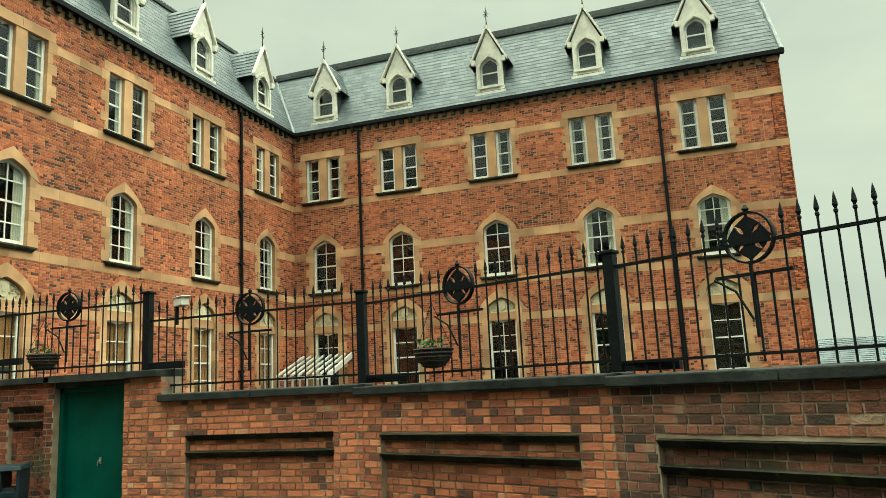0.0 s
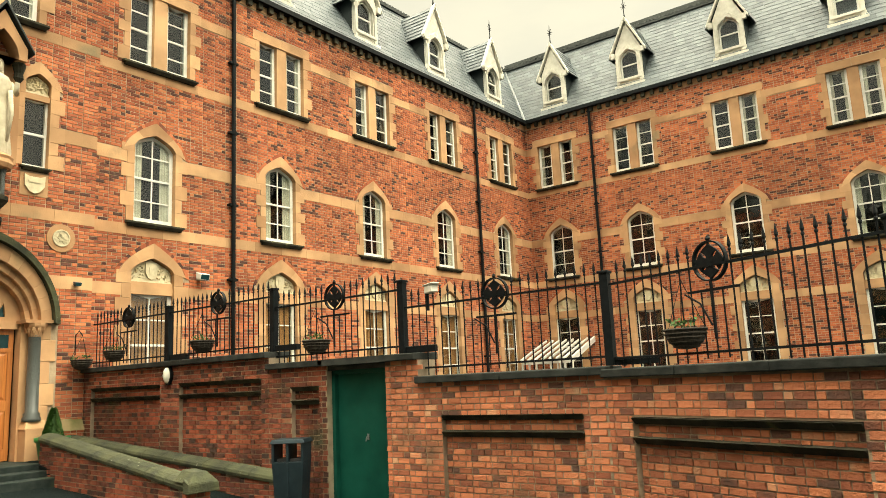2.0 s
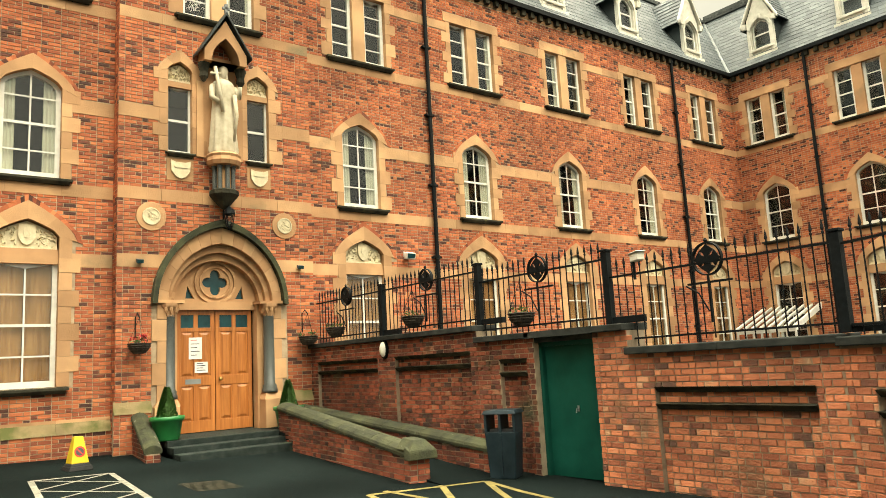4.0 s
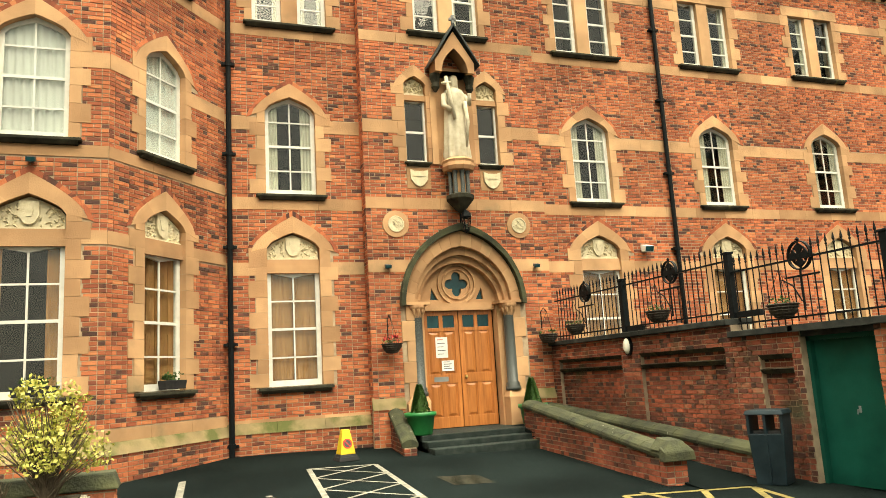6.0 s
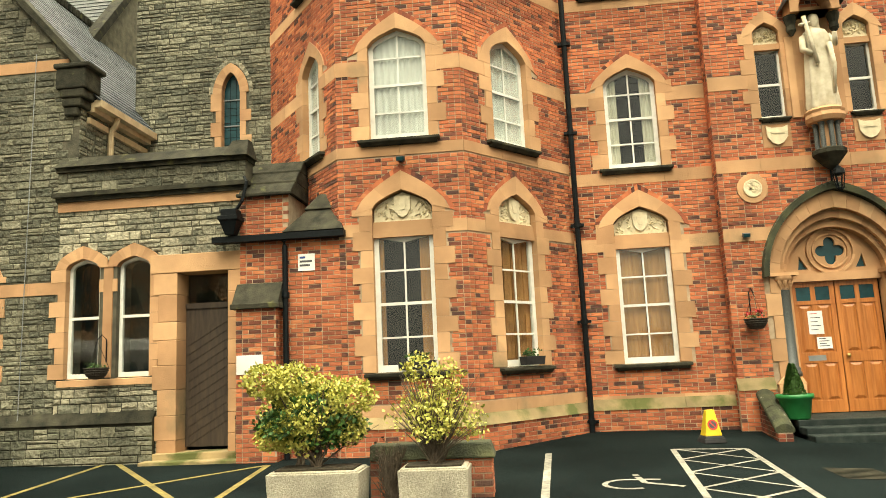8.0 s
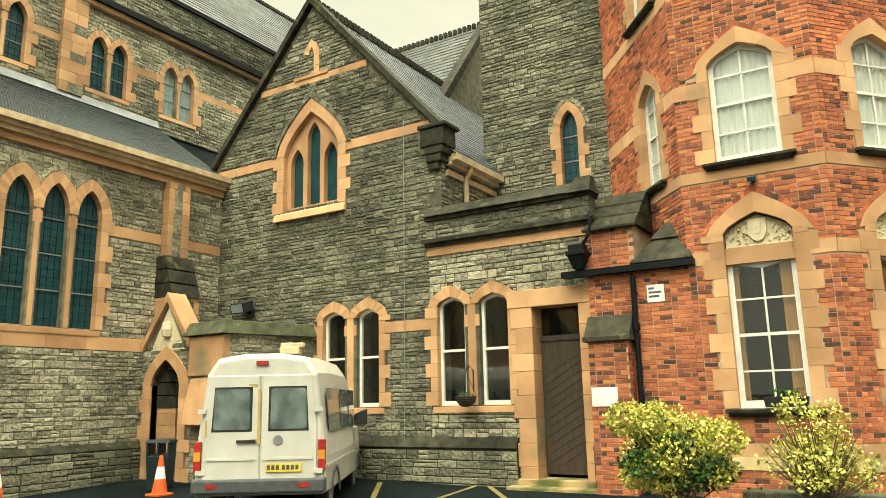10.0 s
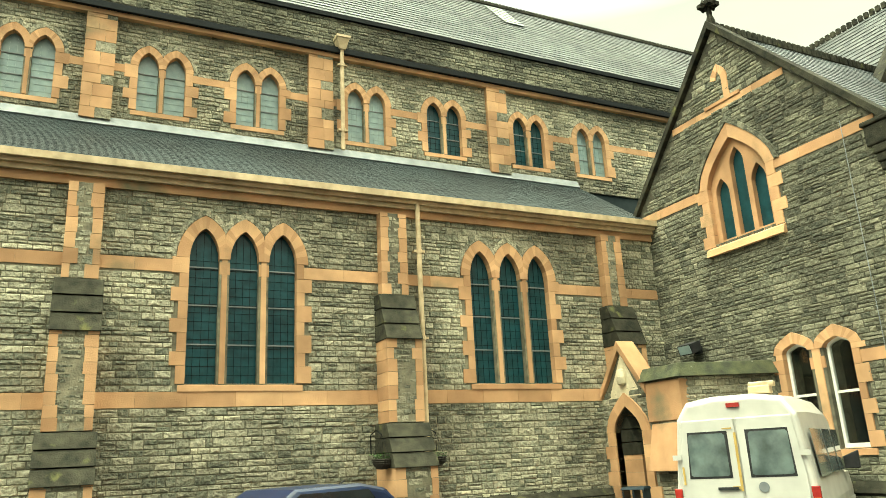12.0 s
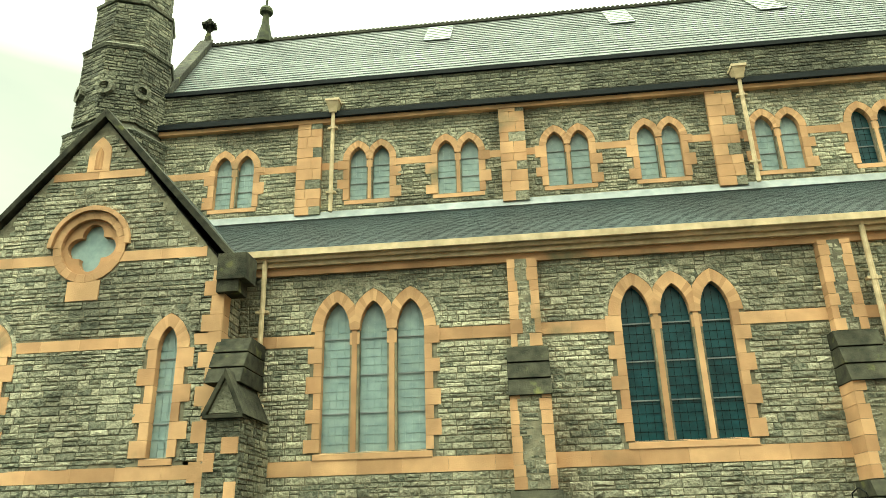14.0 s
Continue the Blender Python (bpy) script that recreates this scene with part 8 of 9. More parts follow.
def no_parking_cone():
    x, y = -12.2, .98
    e = thing("no_parking_cone", "yellow no-parking cone with a red and blue sign", "cone", (x, y, ground(x, y)), 8)
    e.matrix_world = e.matrix_world @ Matrix.Scale(.85, 4)
    m = Mesh()
    m.hexa([(-.22, -.22, 0), (.22, -.22, 0), (.22, .22, 0), (-.22, .22, 0)], [(-.2, -.2, .08), (.2, -.2, .08), (.2, .2, .08), (-.2, .2, .08)])
    m.hexa([(-.19, -.19, .08), (.19, -.19, .08), (.19, .19, .08), (-.19, .19, .08)], [(-.17, -.17, .13), (.17, -.17, .13), (.17, .17, .13), (-.17, .17, .13)])
    part("base", m, M_RUBBER, e, "black rubber base", 0.01)
    m = Mesh()
    m.hexa([(-.16, -.16, .13), (.16, -.16, .13), (.16, .16, .13), (-.16, .16, .13)], [(-.06, -.08, .62), (.06, -.08, .62), (.06, .08, .62), (-.06, .08, .62)])
    part("body", m, M_YELLOW, e, "yellow body", 0.012)
    tilt = .1 / .49
    disc = lambda r, d, n=20: [(.16 - (z - .13) * tilt + d, yy, z) for yy, z in [(r * math.cos(2 * math.pi * i / n), .34 + r * math.sin(2 * math.pi * i / n)) for i in range(n)]]
    m = Mesh()
    m.poly(disc(.1, .004))
    part("red_ring", m, M_RED, e)
    m = Mesh()
    m.poly(disc(.07, .007))
    part("blue_disc", m, M_INK, e)
    m = Mesh()
    q = [(-.06, .39), (-.045, .405), (.06, .29), (.045, .275)]
    m.poly([(.16 - (z - .13) * tilt + .01, yy, z) for yy, z in q])
    part("red_bar", m, M_RED, e)


no_parking_cone()


def traffic_cone(x, y):
    e = thing("traffic_cone", "orange and white traffic cone beside the church wall", "cone", (x, y, ground(x, y)), group="traffic cones")
    m = Mesh()
    m.box(-.18, .18, -.18, .18, 0, .04)
    part("base", m, M_ORANGE, e, "", 0.008)
    for a, b, mt in ((.04, .3, M_ORANGE), (.3, .52, M_PAPER), (.52, .72, M_ORANGE)):
        r = lambda z: .15 - .12 * z / .72
        m = Mesh()
        m.lathe(0, 0, [(r(a), a), (r(b), b)], 16)
        part("sleeve", m, mt, e)


for p in ((-6.35, -16.05), (-5.9, -16.1), (-5.3, -16.0), (-8.35, -14.2)):
    traffic_cone(*p)


def litter_bin(x, y, turn, label):
    e = thing("litter_bin", label, "bin", (x, y, ground(x, y)), turn, "litter bins")
    e.matrix_world = e.matrix_world @ Matrix.Diagonal((.84, .84, .94, 1))
    m = Mesh()
    m.hexa([(-.2, -.22, 0), (.2, -.22, 0), (.2, .22, 0), (-.2, .22, 0)], [(-.22, -.27, .68), (.22, -.27, .68), (.22, .27, .68), (-.22, .27, .68)])
    part("body", m, M_BIN, e, "", 0.012)
    for yy in (-.27, -.02, .23):
        m = Mesh()
        m.box(-.22, .22, yy, yy + .04, .68, .96)
        part("upright", m, M_BIN, e)
    m = Mesh()
    m.hexa([(-.25, -.3, .94), (.25, -.3, .94), (.25, .3, .94), (-.25, .3, .94)], [(-.22, -.27, 1.0), (.22, -.27, 1.0), (.22, .27, 1.0), (-.22, .27, 1.0)])
    part("lid", m, M_BIN, e, "", 0.01)
    m = Mesh()
    m.box(-.15, .15, -.2, .2, .6, .72)
    part("liner", m, M_RUBBER, e)
    m = Mesh()
    m.box(.205, .235, -.02, .02, .05, .66)
    part("rib", m, M_BIN, e)


litter_bin(-6.98, 5.5, -60, "dark blue-grey litter bin beside the green gate")
litter_bin(-8.85, -14.85, 30, "dark blue-grey litter bin beside the church porch")


def bulkhead():
    e = thing("bulkhead_lamp", "oval opal bulkhead lamp on the brick wall", "lamp", (-10.68, 5.94, 1.36))
    m = Mesh()
    for dz, r, y0 in ((0, 1.0, .0),):
        k = len(m.v)
        prof = [(1.0, 0), (1.0, -.03), (.92, -.07), (.6, -.1), (.1, -.11)]
        for i in range(18):
            a = 2 * math.pi * i / 18
            m.v += [(.09 * q * math.cos(a), d, .15 * q * math.sin(a)) for q, d in prof]
        c = len(prof)
        m.f += [(k + i * c + q, k + ((i + 1) % 18) * c + q, k + ((i + 1) % 18) * c + q + 1, k + i * c + q + 1) for i in range(18) for q in range(c - 1)]
        m.f.append(tuple(k + i * c + c - 1 for i in range(18)))
    m.smooth = True
    part("diffuser", m, M_OPAL, e, "opal oval diffuser")
    m = Mesh()
    n = 18
    o = [(.115 * math.cos(2 * math.pi * i / n), .175 * math.sin(2 * math.pi * i / n)) for i in range(n)]
    q = [(.085 * math.cos(2 * math.pi * i / n), .145 * math.sin(2 * math.pi * i / n)) for i in range(n)]
    m.band(Face(0, 0, 1, 0), q, o, 0, .05, True)
    part("rim", m, M_IRON, e, "black rim")


bulkhead()


def security_light(at, turn, mat, label, size=1.0, lens=None):
    e = thing("security_light", label, "lamp", at, turn, "security lights")
    e.matrix_world = e.matrix_world @ Matrix.Scale(size, 4)
    m = Mesh()
    m.box(0, .05, -.05, .05, -.05, .05)
    m.box(.05, .13, -.02, .02, -.02, .02)
    part("mount", m, mat, e)
    m = Mesh()
    m.hexa([(.1, -.13, -.02), (.26, -.13, -.08), (.26, .13, -.08), (.1, .13, -.02)], [(.1, -.13, .12), (.3, -.13, .06), (.3, .13, .06), (.1, .13, .12)])
    part("head", m, mat, e, "", 0.01)
    m = Mesh()
    m.hexa([(.262, -.11, -.065), (.268, -.11, -.065), (.268, .11, -.065), (.262, .11, -.065)], [(.3, -.11, .045), (.305, -.11, .045), (.305, .11, .045), (.3, .11, .045)])
    part("lens", m, lens or M_LEADED, e)


security_light((-14.0, 8.78, 3.72), 0, M_WHITE, "white security light on the brick front")
security_light((-11.7, -3.95, 4.72), 0, M_TRIM, "small dark security light above the bay window", 0.55)
security_light((-11.85, -15.6, 3.55), 0, M_RUBBER, "black floodlight above the church porch", 1.7, M_LEADED_SKY)
security_light((-13.7, 2.3, 3.3), 0, M_TRIM, "small dark light beside the arch", 0.5)
security_light((-13.7, 5.7, 3.3), 0, M_TRIM, "small dark light beside the arch", 0.5)


def cctv():
    e = thing("cctv_camera", "pale security camera on a bracket at the railing", "camera", (-4.75, 5.9, 2.15), -30)
    m = Mesh()
    m.tube([(0, 0, -.2), (0, 0, .05), (.08, 0, .06)], .02)
    part("bracket", m, M_IRON, e)
    m = Mesh()
    m.box(.0, .24, -.05, .05, .02, .12)
    m.box(-.02, .27, -.065, .065, .12, .135)
    part("housing", m, M_DORMER, e, "pale housing", 0.012)
    m = Mesh()
    m.lathe(.0, 0, [(.005, .03), (.005, .1)], 8)
    part("lens", m, M_RUBBER, e)


cctv()


# ---- planters and shrubs ----
def planter(x, y, w, l, seed):
    e = thing("concrete_planter", "pebbled concrete trough planter with soil", "planter", (x, y, ground(x, y)), 0, "concrete planters")
    m = Mesh()
    m.hexa([(-w / 2, -l / 2, 0), (w / 2, -l / 2, 0), (w / 2, l / 2, 0), (-w / 2, l / 2, 0)], [(-w / 2 - .02, -l / 2 - .02, .43), (w / 2 + .02, -l / 2 - .02, .43), (w / 2 + .02, l / 2 + .02, .43), (-w / 2 - .02, l / 2 + .02, .43)])
    m.hexa([(-w / 2, -l / 2, .43), (w / 2, -l / 2, .43), (w / 2, l / 2, .43), (-w / 2, l / 2, .43)], [(-w / 2 + .01, -l / 2 + .01, .45), (w / 2 - .01, -l / 2 + .01, .45), (w / 2 - .01, l / 2 - .01, .45), (-w / 2 + .01, l / 2 - .01, .45)])
    part("trough", m, M_CONCRETE, e, "", 0.02)
    m = Mesh()
    m.box(-w / 2 + .06, w / 2 - .06, -l / 2 + .06, l / 2 - .06, .44, .47)
    part("soil", m, M_SOIL, e)


def shrub(at, radii, count, seed, label, mat, size=.06, twigs=40, lower=0.0):
    e = thing("shrub", label, "shrub", at, 0, "planted shrubs")
    rng = random.Random(seed)
    m = Mesh()
    for k in range(twigs):
        a = rng.uniform(0, 6.283)
        r = rng.uniform(.2, .95)
        top = (radii[0] * r * math.cos(a), radii[1] * r * math.sin(a), radii[2] * rng.uniform(.6, 1.9))
        mid = (top[0] * .4 + rng.uniform(-.05, .05), top[1] * .4 + rng.uniform(-.05, .05), top[2] * .5)
        m.tube([(rng.uniform(-.06, .06), rng.uniform(-.06, .06), 0), mid, top], .012, 5, .003)
    part("stems", m, M_TWIG, e, "bare brown stems")["kind"] = "stuff"
    part("leaves", leaf_cloud((0, 0, radii[2] * (1.15 + lower)), radii, count, size, seed), mat, e, "small dense leaves")["kind"] = "stuff"
    return e


planter(-7.7, -4.4, .55, 1.02, 1)
planter(-7.7, -3.06, .5, .74, 2)
gz = ground(-7.7, -4) + .45
s = shrub((-7.75, -4.45, gz), (.55, .8, .6), 9500, 7, "dense yellow-green variegated shrub in a concrete planter", M_LEAF_Y, .052, 30)
part("under_leaves", leaf_cloud((0, 0, .55), (.45, .68, .42), 2600, .07, 9), M_LEAF, s, "darker inner leaves")["kind"] = "stuff"
s = shrub((-7.72, -3.05, gz), (.42, .6, .55), 2600, 8, "sparse yellow-leaved shrub with bare stems", M_LEAF_Y, .05, 110, .1)
shrub((-8.0, -3.62, ground(-8, -3.6)), (.18, .25, .35), 60, 10, "dry grey twiggy bush between the planters", M_TWIG, .05, 160)
s = shrub((-8.6, -4.9, gz - .1), (.14, .14, .5), 900, 12, "slim dark conifer behind the planter", M_LEAF, .05, 20, .6)


def garden_wall():
    e = thing("garden_wall", "low yellow-brown brick wall with a stone cap", "wall")
    f = Face(-8.15, -3.9, 0, 1)
    m = Mesh()
    m.slab(f, 0, 1.45, -.9, .02, -.34, 0)
    part("core", m, M_MORTAR_OLD, e)
    part("bricks", courses(f, rect(0, 1.45, -.9, .02), [], 131), M_BRICK_OLD, e)["kind"] = "stuff"
    part("end_bricks", courses(Face(-8.15, -2.45, -1, 0), rect(0, .34, -.9, .02), [], 132), M_BRICK_OLD, e)["kind"] = "stuff"
    m = Mesh()
    m.hexa([(-8.53, -3.9, .02), (-8.1, -3.9, .02), (-8.1, -2.4, .02), (-8.53, -2.4, .02)], [(-8.48, -3.9, .2), (-8.16, -3.9, .2), (-8.16, -2.46, .2), (-8.48, -2.46, .2)])
    part("cap_stone", m, M_MOSSY, e, "mossy stone cap", 0.02)


garden_wall()


def window_box(fr, u, z, w):
    x, y, _ = fr.p(u, z, .05)
    e = thing("window_box", "black window box with small green plants on a sill", "window box", (x, y, z), math.degrees(math.atan2(fr.u[1], fr.u[0])), "window boxes")
    m = Mesh()
    m.hexa([(-w / 2, -.08, 0), (w / 2, -.08, 0), (w / 2, .07, 0), (-w / 2, .07, 0)], [(-w / 2 - .02, -.1, .15), (w / 2 + .02, -.1, .15), (w / 2 + .02, .08, .15), (-w / 2 - .02, .08, .15)])
    part("trough", m, M_RUBBER, e, "", 0.008)
    part("foliage", leaf_cloud((0, 0, .17), (w / 2, .08, .1), 120, .06, int(u * 10)), M_LEAF, e, "small green plants")["kind"] = "stuff"


bay_front = Face(-11.7, -5.1, 0, 1)
bay_right = Face(-11.7, -2.85, -2.3, 1.95)
window_box(bay_front, 1.3, 1.07, .6)
window_box(bay_right, 1.45, 1.07, .5)


# ---- hanging baskets on the church ----
for x in (-3.92, -5.06):
    hanging_basket((x, -16.1, 1.42), int(abs(x) * 7), s=.95, bracket=(0, -.6) if x > -5 else (0, -.6))
hanging_basket((1.95, -16.1, .75), 33, s=.95, bracket=(0, -.6))
hanging_basket((-11.5, -9.42, 1.35), 41, s=1.0, bracket=(-.3, 0))


# ---- the van ----
def van():
    e = thing("minibus", "white high-roof minibus with rust-stained rear doors", "van", (-7.10, -10.39, ground(-7, -11)), 211.7)
    # x forward from the rear, y to its left
    def shell(x, zs):
        return [(x, y, z) for y, z in zs]
    sec = lambda w, h, r: [(-w, .42), (-w - .02, .95), (-w * .985, 1.25), (-w * .87, h - r), (-w * .7, h - .06), (-w * .3, h), (w * .3, h), (w * .7, h - .06), (w * .87, h - r), (w * .985, 1.25), (w + .02, .95), (w, .42)]
    stations = [(0.0, .92, 2.42, .3), (.06, .95, 2.47, .3), (1.2, .96, 2.5, .3), (3.1, .96, 2.49, .3), (3.55, .95, 2.42, .32), (4.15, .94, 1.75, .5), (4.45, .93, 1.28, .2), (4.9, .88, 1.12, .2), (5.0, .8, .9, .2)]
    m = Mesh()
    for x, w, h, r in stations:
        m.v += [(x, y, z if h > 1.5 else min(z, h)) for y, z in sec(w, max(h, 1.3), r)]
    n = 12
    for i in range(len(stations) - 1):
        m.f += [(i * n + j, i * n + (j + 1) % n, (i + 1) * n + (j + 1) % n, (i + 1) * n + j) for j in range(n)]
    m.f += [tuple(range(n - 1, -1, -1)), tuple(range((len(stations) - 1) * n, len(stations) * n))]
    part("body", m, M_VAN, e, "white painted body", 0.03)
    fr = Face(0, 0, 0, -1)
    fr.n = (-1, 0)
    fr.u = (0, 1)
    for s in (-1, 1):
        m = Mesh()
        a, b = sorted((s * .015, s * .84))
        m.prism(fr, [(a, .6), (b, .6), (b, 1.35), (b * .9 if s > 0 else b, 2.15), (a if s > 0 else a * .9, 2.15), (a, 1.35)], .0, .03)
        d = part("rear_door", m, M_VAN, e, "white rear door", 0.02)
        m = Mesh()
        u0, u1 = sorted((s * .12, s * .72))
        m.prism(fr, [(u0, 1.33), (u1, 1.33), (u1 * (1 if s < 0 else .95), 1.98), (u0 * (.95 if s < 0 else 1), 1.98)], .028, .036)
        part("window_seal", m, M_RUBBER, d, "", 0.03)
        m = Mesh()
        m.prism(fr, [(u0 + .03, 1.38), (u0 + .06, 1.36), (u1 - .06, 1.36), (u1 - .03, 1.38), (u1 - .04, 1.92), (u1 - .07, 1.95), (u0 + .07, 1.95), (u0 + .04, 1.92)], .036, .04)
        part("rear_window", m, M_VANGLASS_SHEEN, d, "dark rear window")
        for zz in (.72, 1.6):
            m = Mesh()
            m.slab(fr, *sorted((s * .8, s * .93)), zz, zz + .07, .02, .05)
            part("hinge", m, M_VAN, d)
        m = Mesh()
        m.slab(fr, *sorted((s * .08, s * .78)), .92, .96, .03, .045)
        part("pressing", m, M_VAN, d)
        t = Mesh()
        t.slab(fr, *sorted((s * .86, s * .965)), .76, 1.2, -.04, .04)
        t = part("tail_light", t, M_TAIL, e, "red and amber tail light", 0.01)
        q = Mesh()
        q.slab(fr, *sorted((s * .865, s * .96)), .92, 1.05, .04, .046)
        part("amber_lens", q, M_AMBER, t)
    m = Mesh()
    m.slab(fr, -.62, -.1, .75, .87, .04, .05)
    pl = part("number_plate", m, M_PLATE, e, "yellow rear plate")
    for k in range(7):
        q = Mesh()
        u = -.58 + k * .066 + (.02 if k > 3 else 0)
        q.slab(fr, u, u + .045, .78, .845, .05, .053)
        part("plate_bar", q, M_INK, pl)
    q = Mesh()
    q.prism(fr, [(-.27 + .07 * math.cos(2 * math.pi * i / 16), 1.2 + .07 * math.sin(2 * math.pi * i / 16)) for i in range(16)], .03, .042)
    part("badge", q, M_LEAD, e, "round metal badge")
    q = Mesh()
    q.slab(fr, .06, .34, 1.17, 1.21, .03, .06)
    part("rear_handle", q, M_RUBBER, e)
    q = Mesh()
    q.slab(fr, -.97, .97, .46, .66, -.12, .12)
    bp = part("bumper", q, M_TRIM, e, "dark plastic rear bumper", 0.03)
    for s in (-1, 1):
        q = Mesh()
        q.slab(fr, *sorted((s * .6, s * .75)), .54, .6, .12, .13)
        part("reflector", q, M_TAIL, bp)
    for u0, u1, z0, z1 in ((.0, .035, 1.15, 1.95), (.05, .18, 2.0, 2.02), (.78, .81, 1.25, 1.5), (.03, .14, 1.18, 1.22)):
        q = Mesh()
        q.slab(fr, u0, u1, z0, z1, .041, .043)
        part("rust_streak", q, M_RUST, e, "yellow rust streak")
    q = Mesh()
    q.slab(fr, -.1, .08, 2.3, 2.36, -.1, .03)
    part("brake_light", q, M_TAIL, e)
    q = Mesh()
    q.box(.25, .5, -.5, -.2, 2.47, 2.59)
    q.box(.3, .45, -.56, -.2, 2.57, 2.65)
    part("roof_vent", q, M_CREAM, e, "beige roof vent", 0.02)
    for s in (-1, 1):
        for x0, x1 in ((.35, 1.6), (1.72, 2.65), (2.8, 3.5)):
            q = Mesh()
            y = s * .965
            q.hexa([(x0, y, 1.3), (x1, y, 1.3), (x1 - (.0 if x1 < 3 else -.25), s * .9, 1.95), (x0 + .04, s * .9, 1.95)], [(x0, y + s * .008, 1.3), (x1, y + s * .008, 1.3), (x1 - (.0 if x1 < 3 else -.25), s * .908, 1.95), (x0 + .04, s * .908, 1.95)])
            part("side_window", q, M_VANGLASS_SHEEN, e, "dark side window")
        q = Mesh()
        q.box(0.1, 4.2, *sorted((s * .97, s * .985)), .78, .83)
        part("side_moulding", q, M_VAN, e)
        q = Mesh()
        q.hexa([(3.35, s * .98, 1.3), (3.5, s * .98, 1.3), (3.5, s * 1.22, 1.3), (3.35, s * 1.22, 1.3)], [(3.35, s * .98, 1.5), (3.5, s * .98, 1.5), (3.5, s * 1.22, 1.6), (3.35, s * 1.22, 1.6)])
        part("mirror", q, M_RUBBER, e, "black door mirror", 0.02)
        for xw in (.95, 4.0):
            w = Mesh()
            pts = [(xw + .33 * math.cos(2 * math.pi * i / 20), .33 + .33 * math.sin(2 * math.pi * i / 20)) for i in range(20)]
            w.prism(Face(0, s * .8, 1, 0), pts, -.1, .1)
            w = part("wheel", w, M_RUBBER, e, "black tyre", 0.02)
            q = Mesh()
            q.prism(Face(0, s * .8, 1, 0), [(xw + (p[0] - xw) * .6, .33 + (p[1] - .33) * .6) for p in pts], -.106, .106)
            part("rim", q, M_LEAD, w, "grey steel rim")
            q = Mesh()
            arcp = [(xw + .42 * math.cos(math.pi * i / 12), .34 + .42 * math.sin(math.pi * i / 12)) for i in range(13)]
            arci = [(xw + .36 * math.cos(math.pi * i / 12), .34 + .36 * math.sin(math.pi * i / 12)) for i in range(13)]
            q.band(Face(0, 0, 1, 0), arci, arcp, -s * .99 - .01, -s * .99 + .01)
            part("wheel_arch", q, M_TRIM, e)


# opaque panes; mottled lighter teal paints sky reflection into the colour
M_VANGLASS_SHEEN = material("vehicle_glass_painted_sheen", (0.05, 0.075, 0.072), (0.17, 0.21, 0.2), 2.2, 0.08, 0.0, 20, stain=0.5, stain_scale=3, spec=0.8)
van()

M_CARDARK = material("tinted_car_glass", (0.006, 0.009, 0.011), (0.016, 0.022, 0.025), 3, 0.1, 0.0, 20, spec=0.5)


def car():
    e = thing("car", "dark blue hatchback parked alongside the church", "car", (-1.45, -13.9, ground(-1.45, -13.9) + .02), 20)
    prof = [(-2.0, .3), (-2.05, .75), (-1.9, .95), (-1.45, 1.36), (-1.0, 1.45), (.2, 1.43), (.95, 1.0), (1.9, .85), (2.05, .6), (2.0, .3)]
    m = Mesh()
    for s, k in ((-1, 1.0), (-.93, 1.0), (.93, 1.0), (1, 1.0)):
        for x, z in prof:
            t = max(0, z - .9)
            m.v.append((x * (1 if abs(s) < 1 else .985), s * (.86 - .33 * t), z if abs(s) < 1 else .3 + (z - .3) * .97))
    n = len(prof)
    for i in range(3):
        m.f += [(i * n + j, i * n + (j + 1) % n, (i + 1) * n + (j + 1) % n, (i + 1) * n + j) for j in range(n)]
    m.f += [tuple(range(n)), tuple(range(4 * n - 1, 3 * n - 1, -1))]
    part("body", m, M_CARBLUE, e, "dark blue painted body", 0.05)
    m = Mesh()
    m.hexa([(-1.88, -.6, 1.0), (-1.88, .6, 1.0), (-1.55, .55, 1.32), (-1.55, -.55, 1.32)], [(-1.91, -.6, 1.02), (-1.91, .6, 1.02), (-1.58, .55, 1.34), (-1.58, -.55, 1.34)])
    part("rear_window", m, M_CARDARK, e, "dark rear window")
    for s in (-1, 1):
        m = Mesh()
        m.hexa([(-1.35, s * .8, 1.0), (.75, s * .8, 1.0), (.15, s * .69, 1.36), (-1.1, s * .69, 1.36)], [(-1.35, s * .825, 1.0), (.75, s * .825, 1.0), (.15, s * .71, 1.36), (-1.1, s * .71, 1.36)])
        part("side_window", m, M_CARDARK, e)
        m = Mesh()
        m.box(-2.04, -1.9, *sorted((s * .6, s * .84)), .75, .95)
        part("tail_light", m, M_TAIL, e, "red tail light", 0.02)
        for x in (-1.3, 1.3):
            w = Mesh()
            pts = [(x + .31 * math.cos(2 * math.pi * i / 18), .31 + .31 * math.sin(2 * math.pi * i / 18)) for i in range(18)]
            w.prism(Face(0, s * .78, 1, 0), pts, -.1, .1)
            part("wheel", w, M_RUBBER, e, "black tyre", 0.02)
    m = Mesh()
    m.tube([(-1.1, .0, 1.44), (-1.2, 0, 1.5)], .02, 6, .008)
    part("aerial", m, M_RUBBER, e)


car()


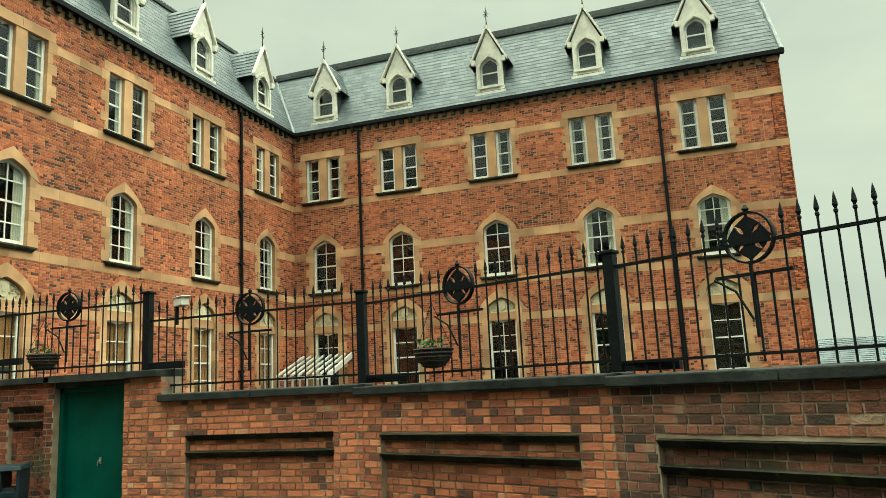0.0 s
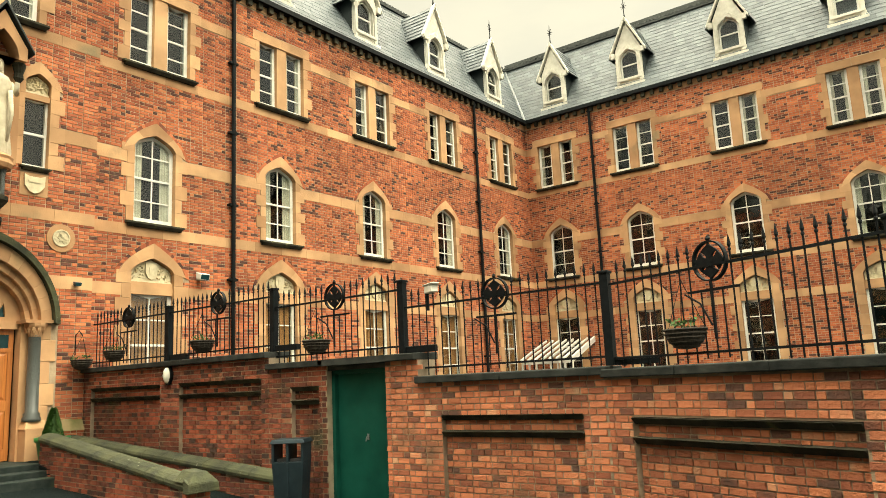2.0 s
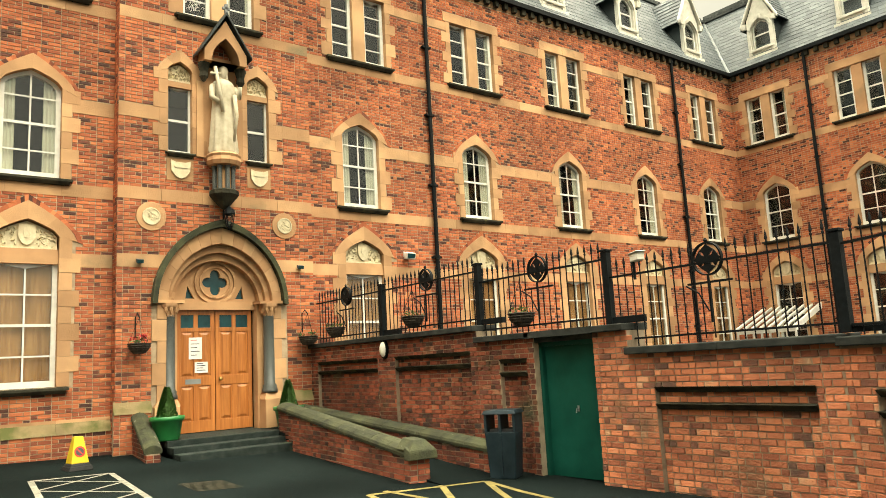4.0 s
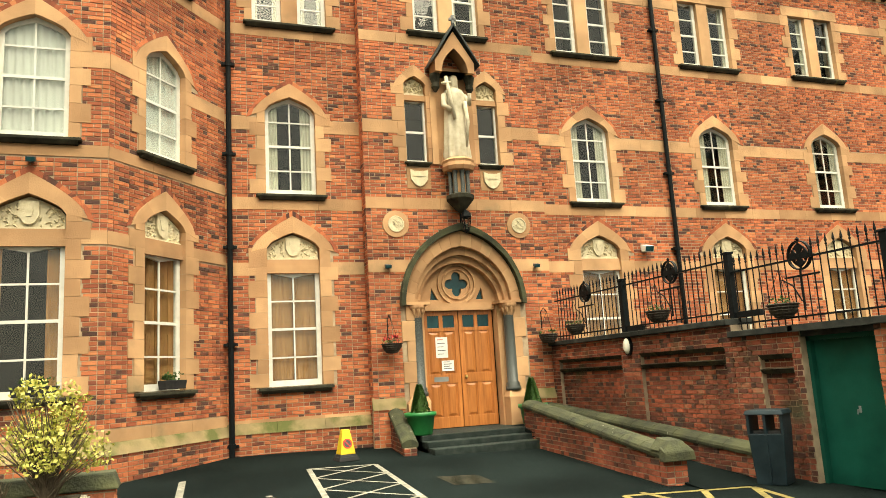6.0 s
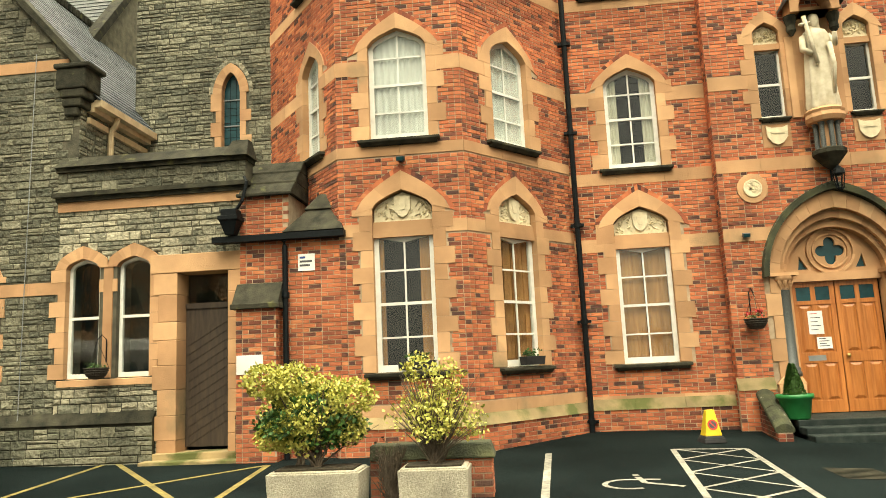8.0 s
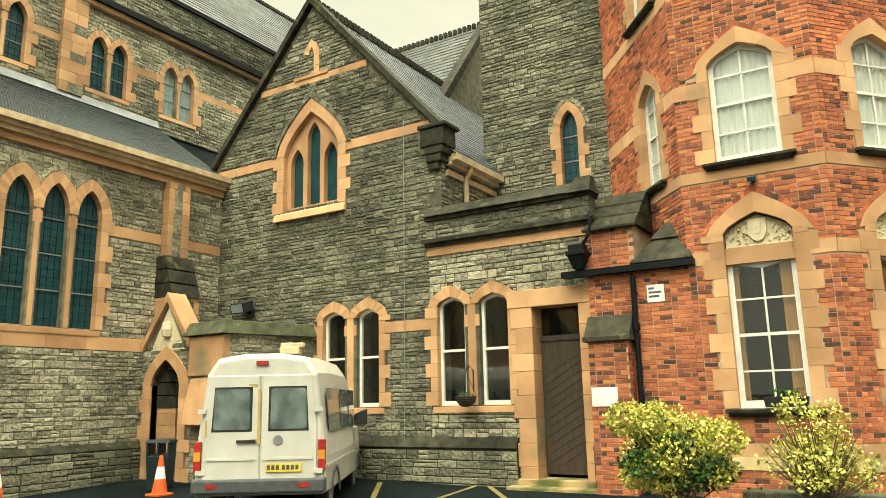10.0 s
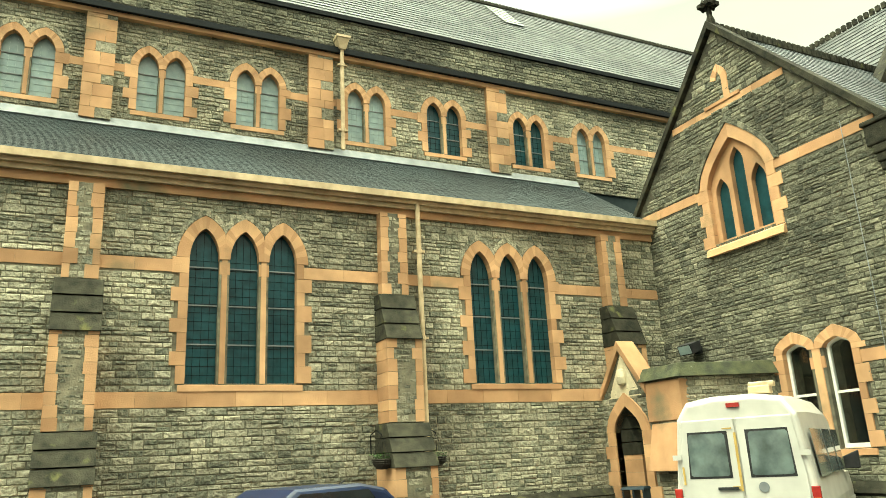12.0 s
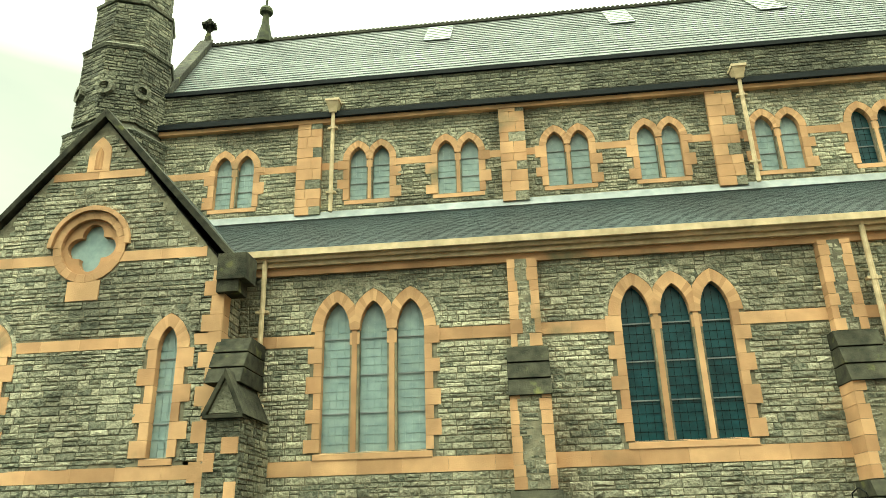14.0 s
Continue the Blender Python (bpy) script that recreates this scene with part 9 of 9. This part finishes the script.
# ---- court behind the wall, and the distance ----
def conservatory():
    e = thing("conservatory", "small white glazed lean-to in the court corner", "conservatory")
    x0, x1, y0, y1, ze, zr = -13.6, -11.5, 22.6, 24.5, 1.6, 2.35
    for k in range(8):
        x = x0 + (x1 - x0) * k / 7
        m = Mesh()
        m.hexa([(x - .03, y0 - .1, ze), (x + .03, y0 - .1, ze), (x + .03, y1, zr), (x - .03, y1, zr)], [(x - .03, y0 - .1, ze + .08), (x + .03, y0 - .1, ze + .08), (x + .03, y1, zr + .08), (x - .03, y1, zr + .08)])
        part("rafter", m, M_WHITE, e, "white rafter")
        m = Mesh()
        m.box(x - .03, x + .03, y0 - .03, y0 + .03, -.9, ze)
        part("post", m, M_WHITE, e)
    m = Mesh()
    m.poly([(x0, y0 - .1, ze + .05), (x1, y0 - .1, ze + .05), (x1, y1, zr + .05), (x0, y1, zr + .05)])
    part("roof_glass", m, M_GLASS, e)
    m = Mesh()
    m.box(x0, x1, y0 - .02, y0 + .02, -.9, .9)
    m.box(x0, x1, y0 - .04, y0 + .04, ze - .12, ze)
    m.box(x1 - .04, x1 + .04, y0, y1, -.9, .9)
    m.hexa([(x1 - .04, y0, ze - .1), (x1 + .04, y0, ze - .1), (x1 + .04, y1, zr - .1), (x1 - .04, y1, zr - .1)], [(x1 - .04, y0, ze + .1), (x1 + .04, y0, ze + .1), (x1 + .04, y1, zr + .1), (x1 - .04, y1, zr + .1)])
    part("frame", m, M_WHITE, e, "white painted frame")


conservatory()


def far_house(x, y, w, d, zb, ze, zr, turn):
    e = thing("house", "distant low house with a grey slate roof", "house", (x, y, 0), turn, "distant houses")
    m = Mesh()
    m.prism(Face(0, -d / 2, 1, 0), [(-w / 2, zb), (w / 2, zb), (w / 2, ze), (-w / 2, ze)], -d, 0)
    part("wall", m, M_PLASTER, e)
    r = Mesh()
    r.poly([(-w / 2 - .3, -d / 2 - .3, ze - .1), (w / 2 + .3, -d / 2 - .3, ze - .1), (w / 2 + .3, 0, zr), (-w / 2 - .3, 0, zr)])
    r.poly([(-w / 2 - .3, d / 2 + .3, ze - .1), (w / 2 + .3, d / 2 + .3, ze - .1), (w / 2 + .3, 0, zr), (-w / 2 - .3, 0, zr)])
    r = part("roof", r, M_SLATE_DARK, e, "grey slate roof")
    s = part("slates", slates((-w / 2 - .3, -d / 2 - .3, ze), (w / 2 + .3, -d / 2 - .3, ze), (-w / 2 - .3, 0, zr + .05), (w / 2 + .3, 0, zr + .05), 3, .4, .3), M_SLATE, r)
    s["kind"] = "stuff"
    for k in range(3):
        q = Mesh()
        u = -w / 3 + k * w / 3
        q.slab(Face(0, -d / 2, 1, 0), u - .5, u + .5, ze - 1.7, ze - .5, .0, .03)
        part("window", q, M_LEADED_SKY, e)
    q = Mesh()
    q.box(-w / 2 + .2, -w / 2 + 1, -.4, .4, zr - .8, zr + .9)
    part("chimney", q, M_BRICK, r)


far_house(9.5, 46, 9, 7, -1, 1.1, 2.5, -8)
far_house(21, 50, 10, 7, -1, 1.9, 3.8, -20)
# flat cable on the gable wall
m = Mesh()
m.tube([(-11.8, -11.0, 7.4), (-11.78, -11.02, 4.0), (-11.78, -11.05, .6), (-11.72, -11.06, -.2)], .009, 5)
tagged(part("wall_cable", m, M_LEAD), "thin pale cable down the gable wall", "cable")
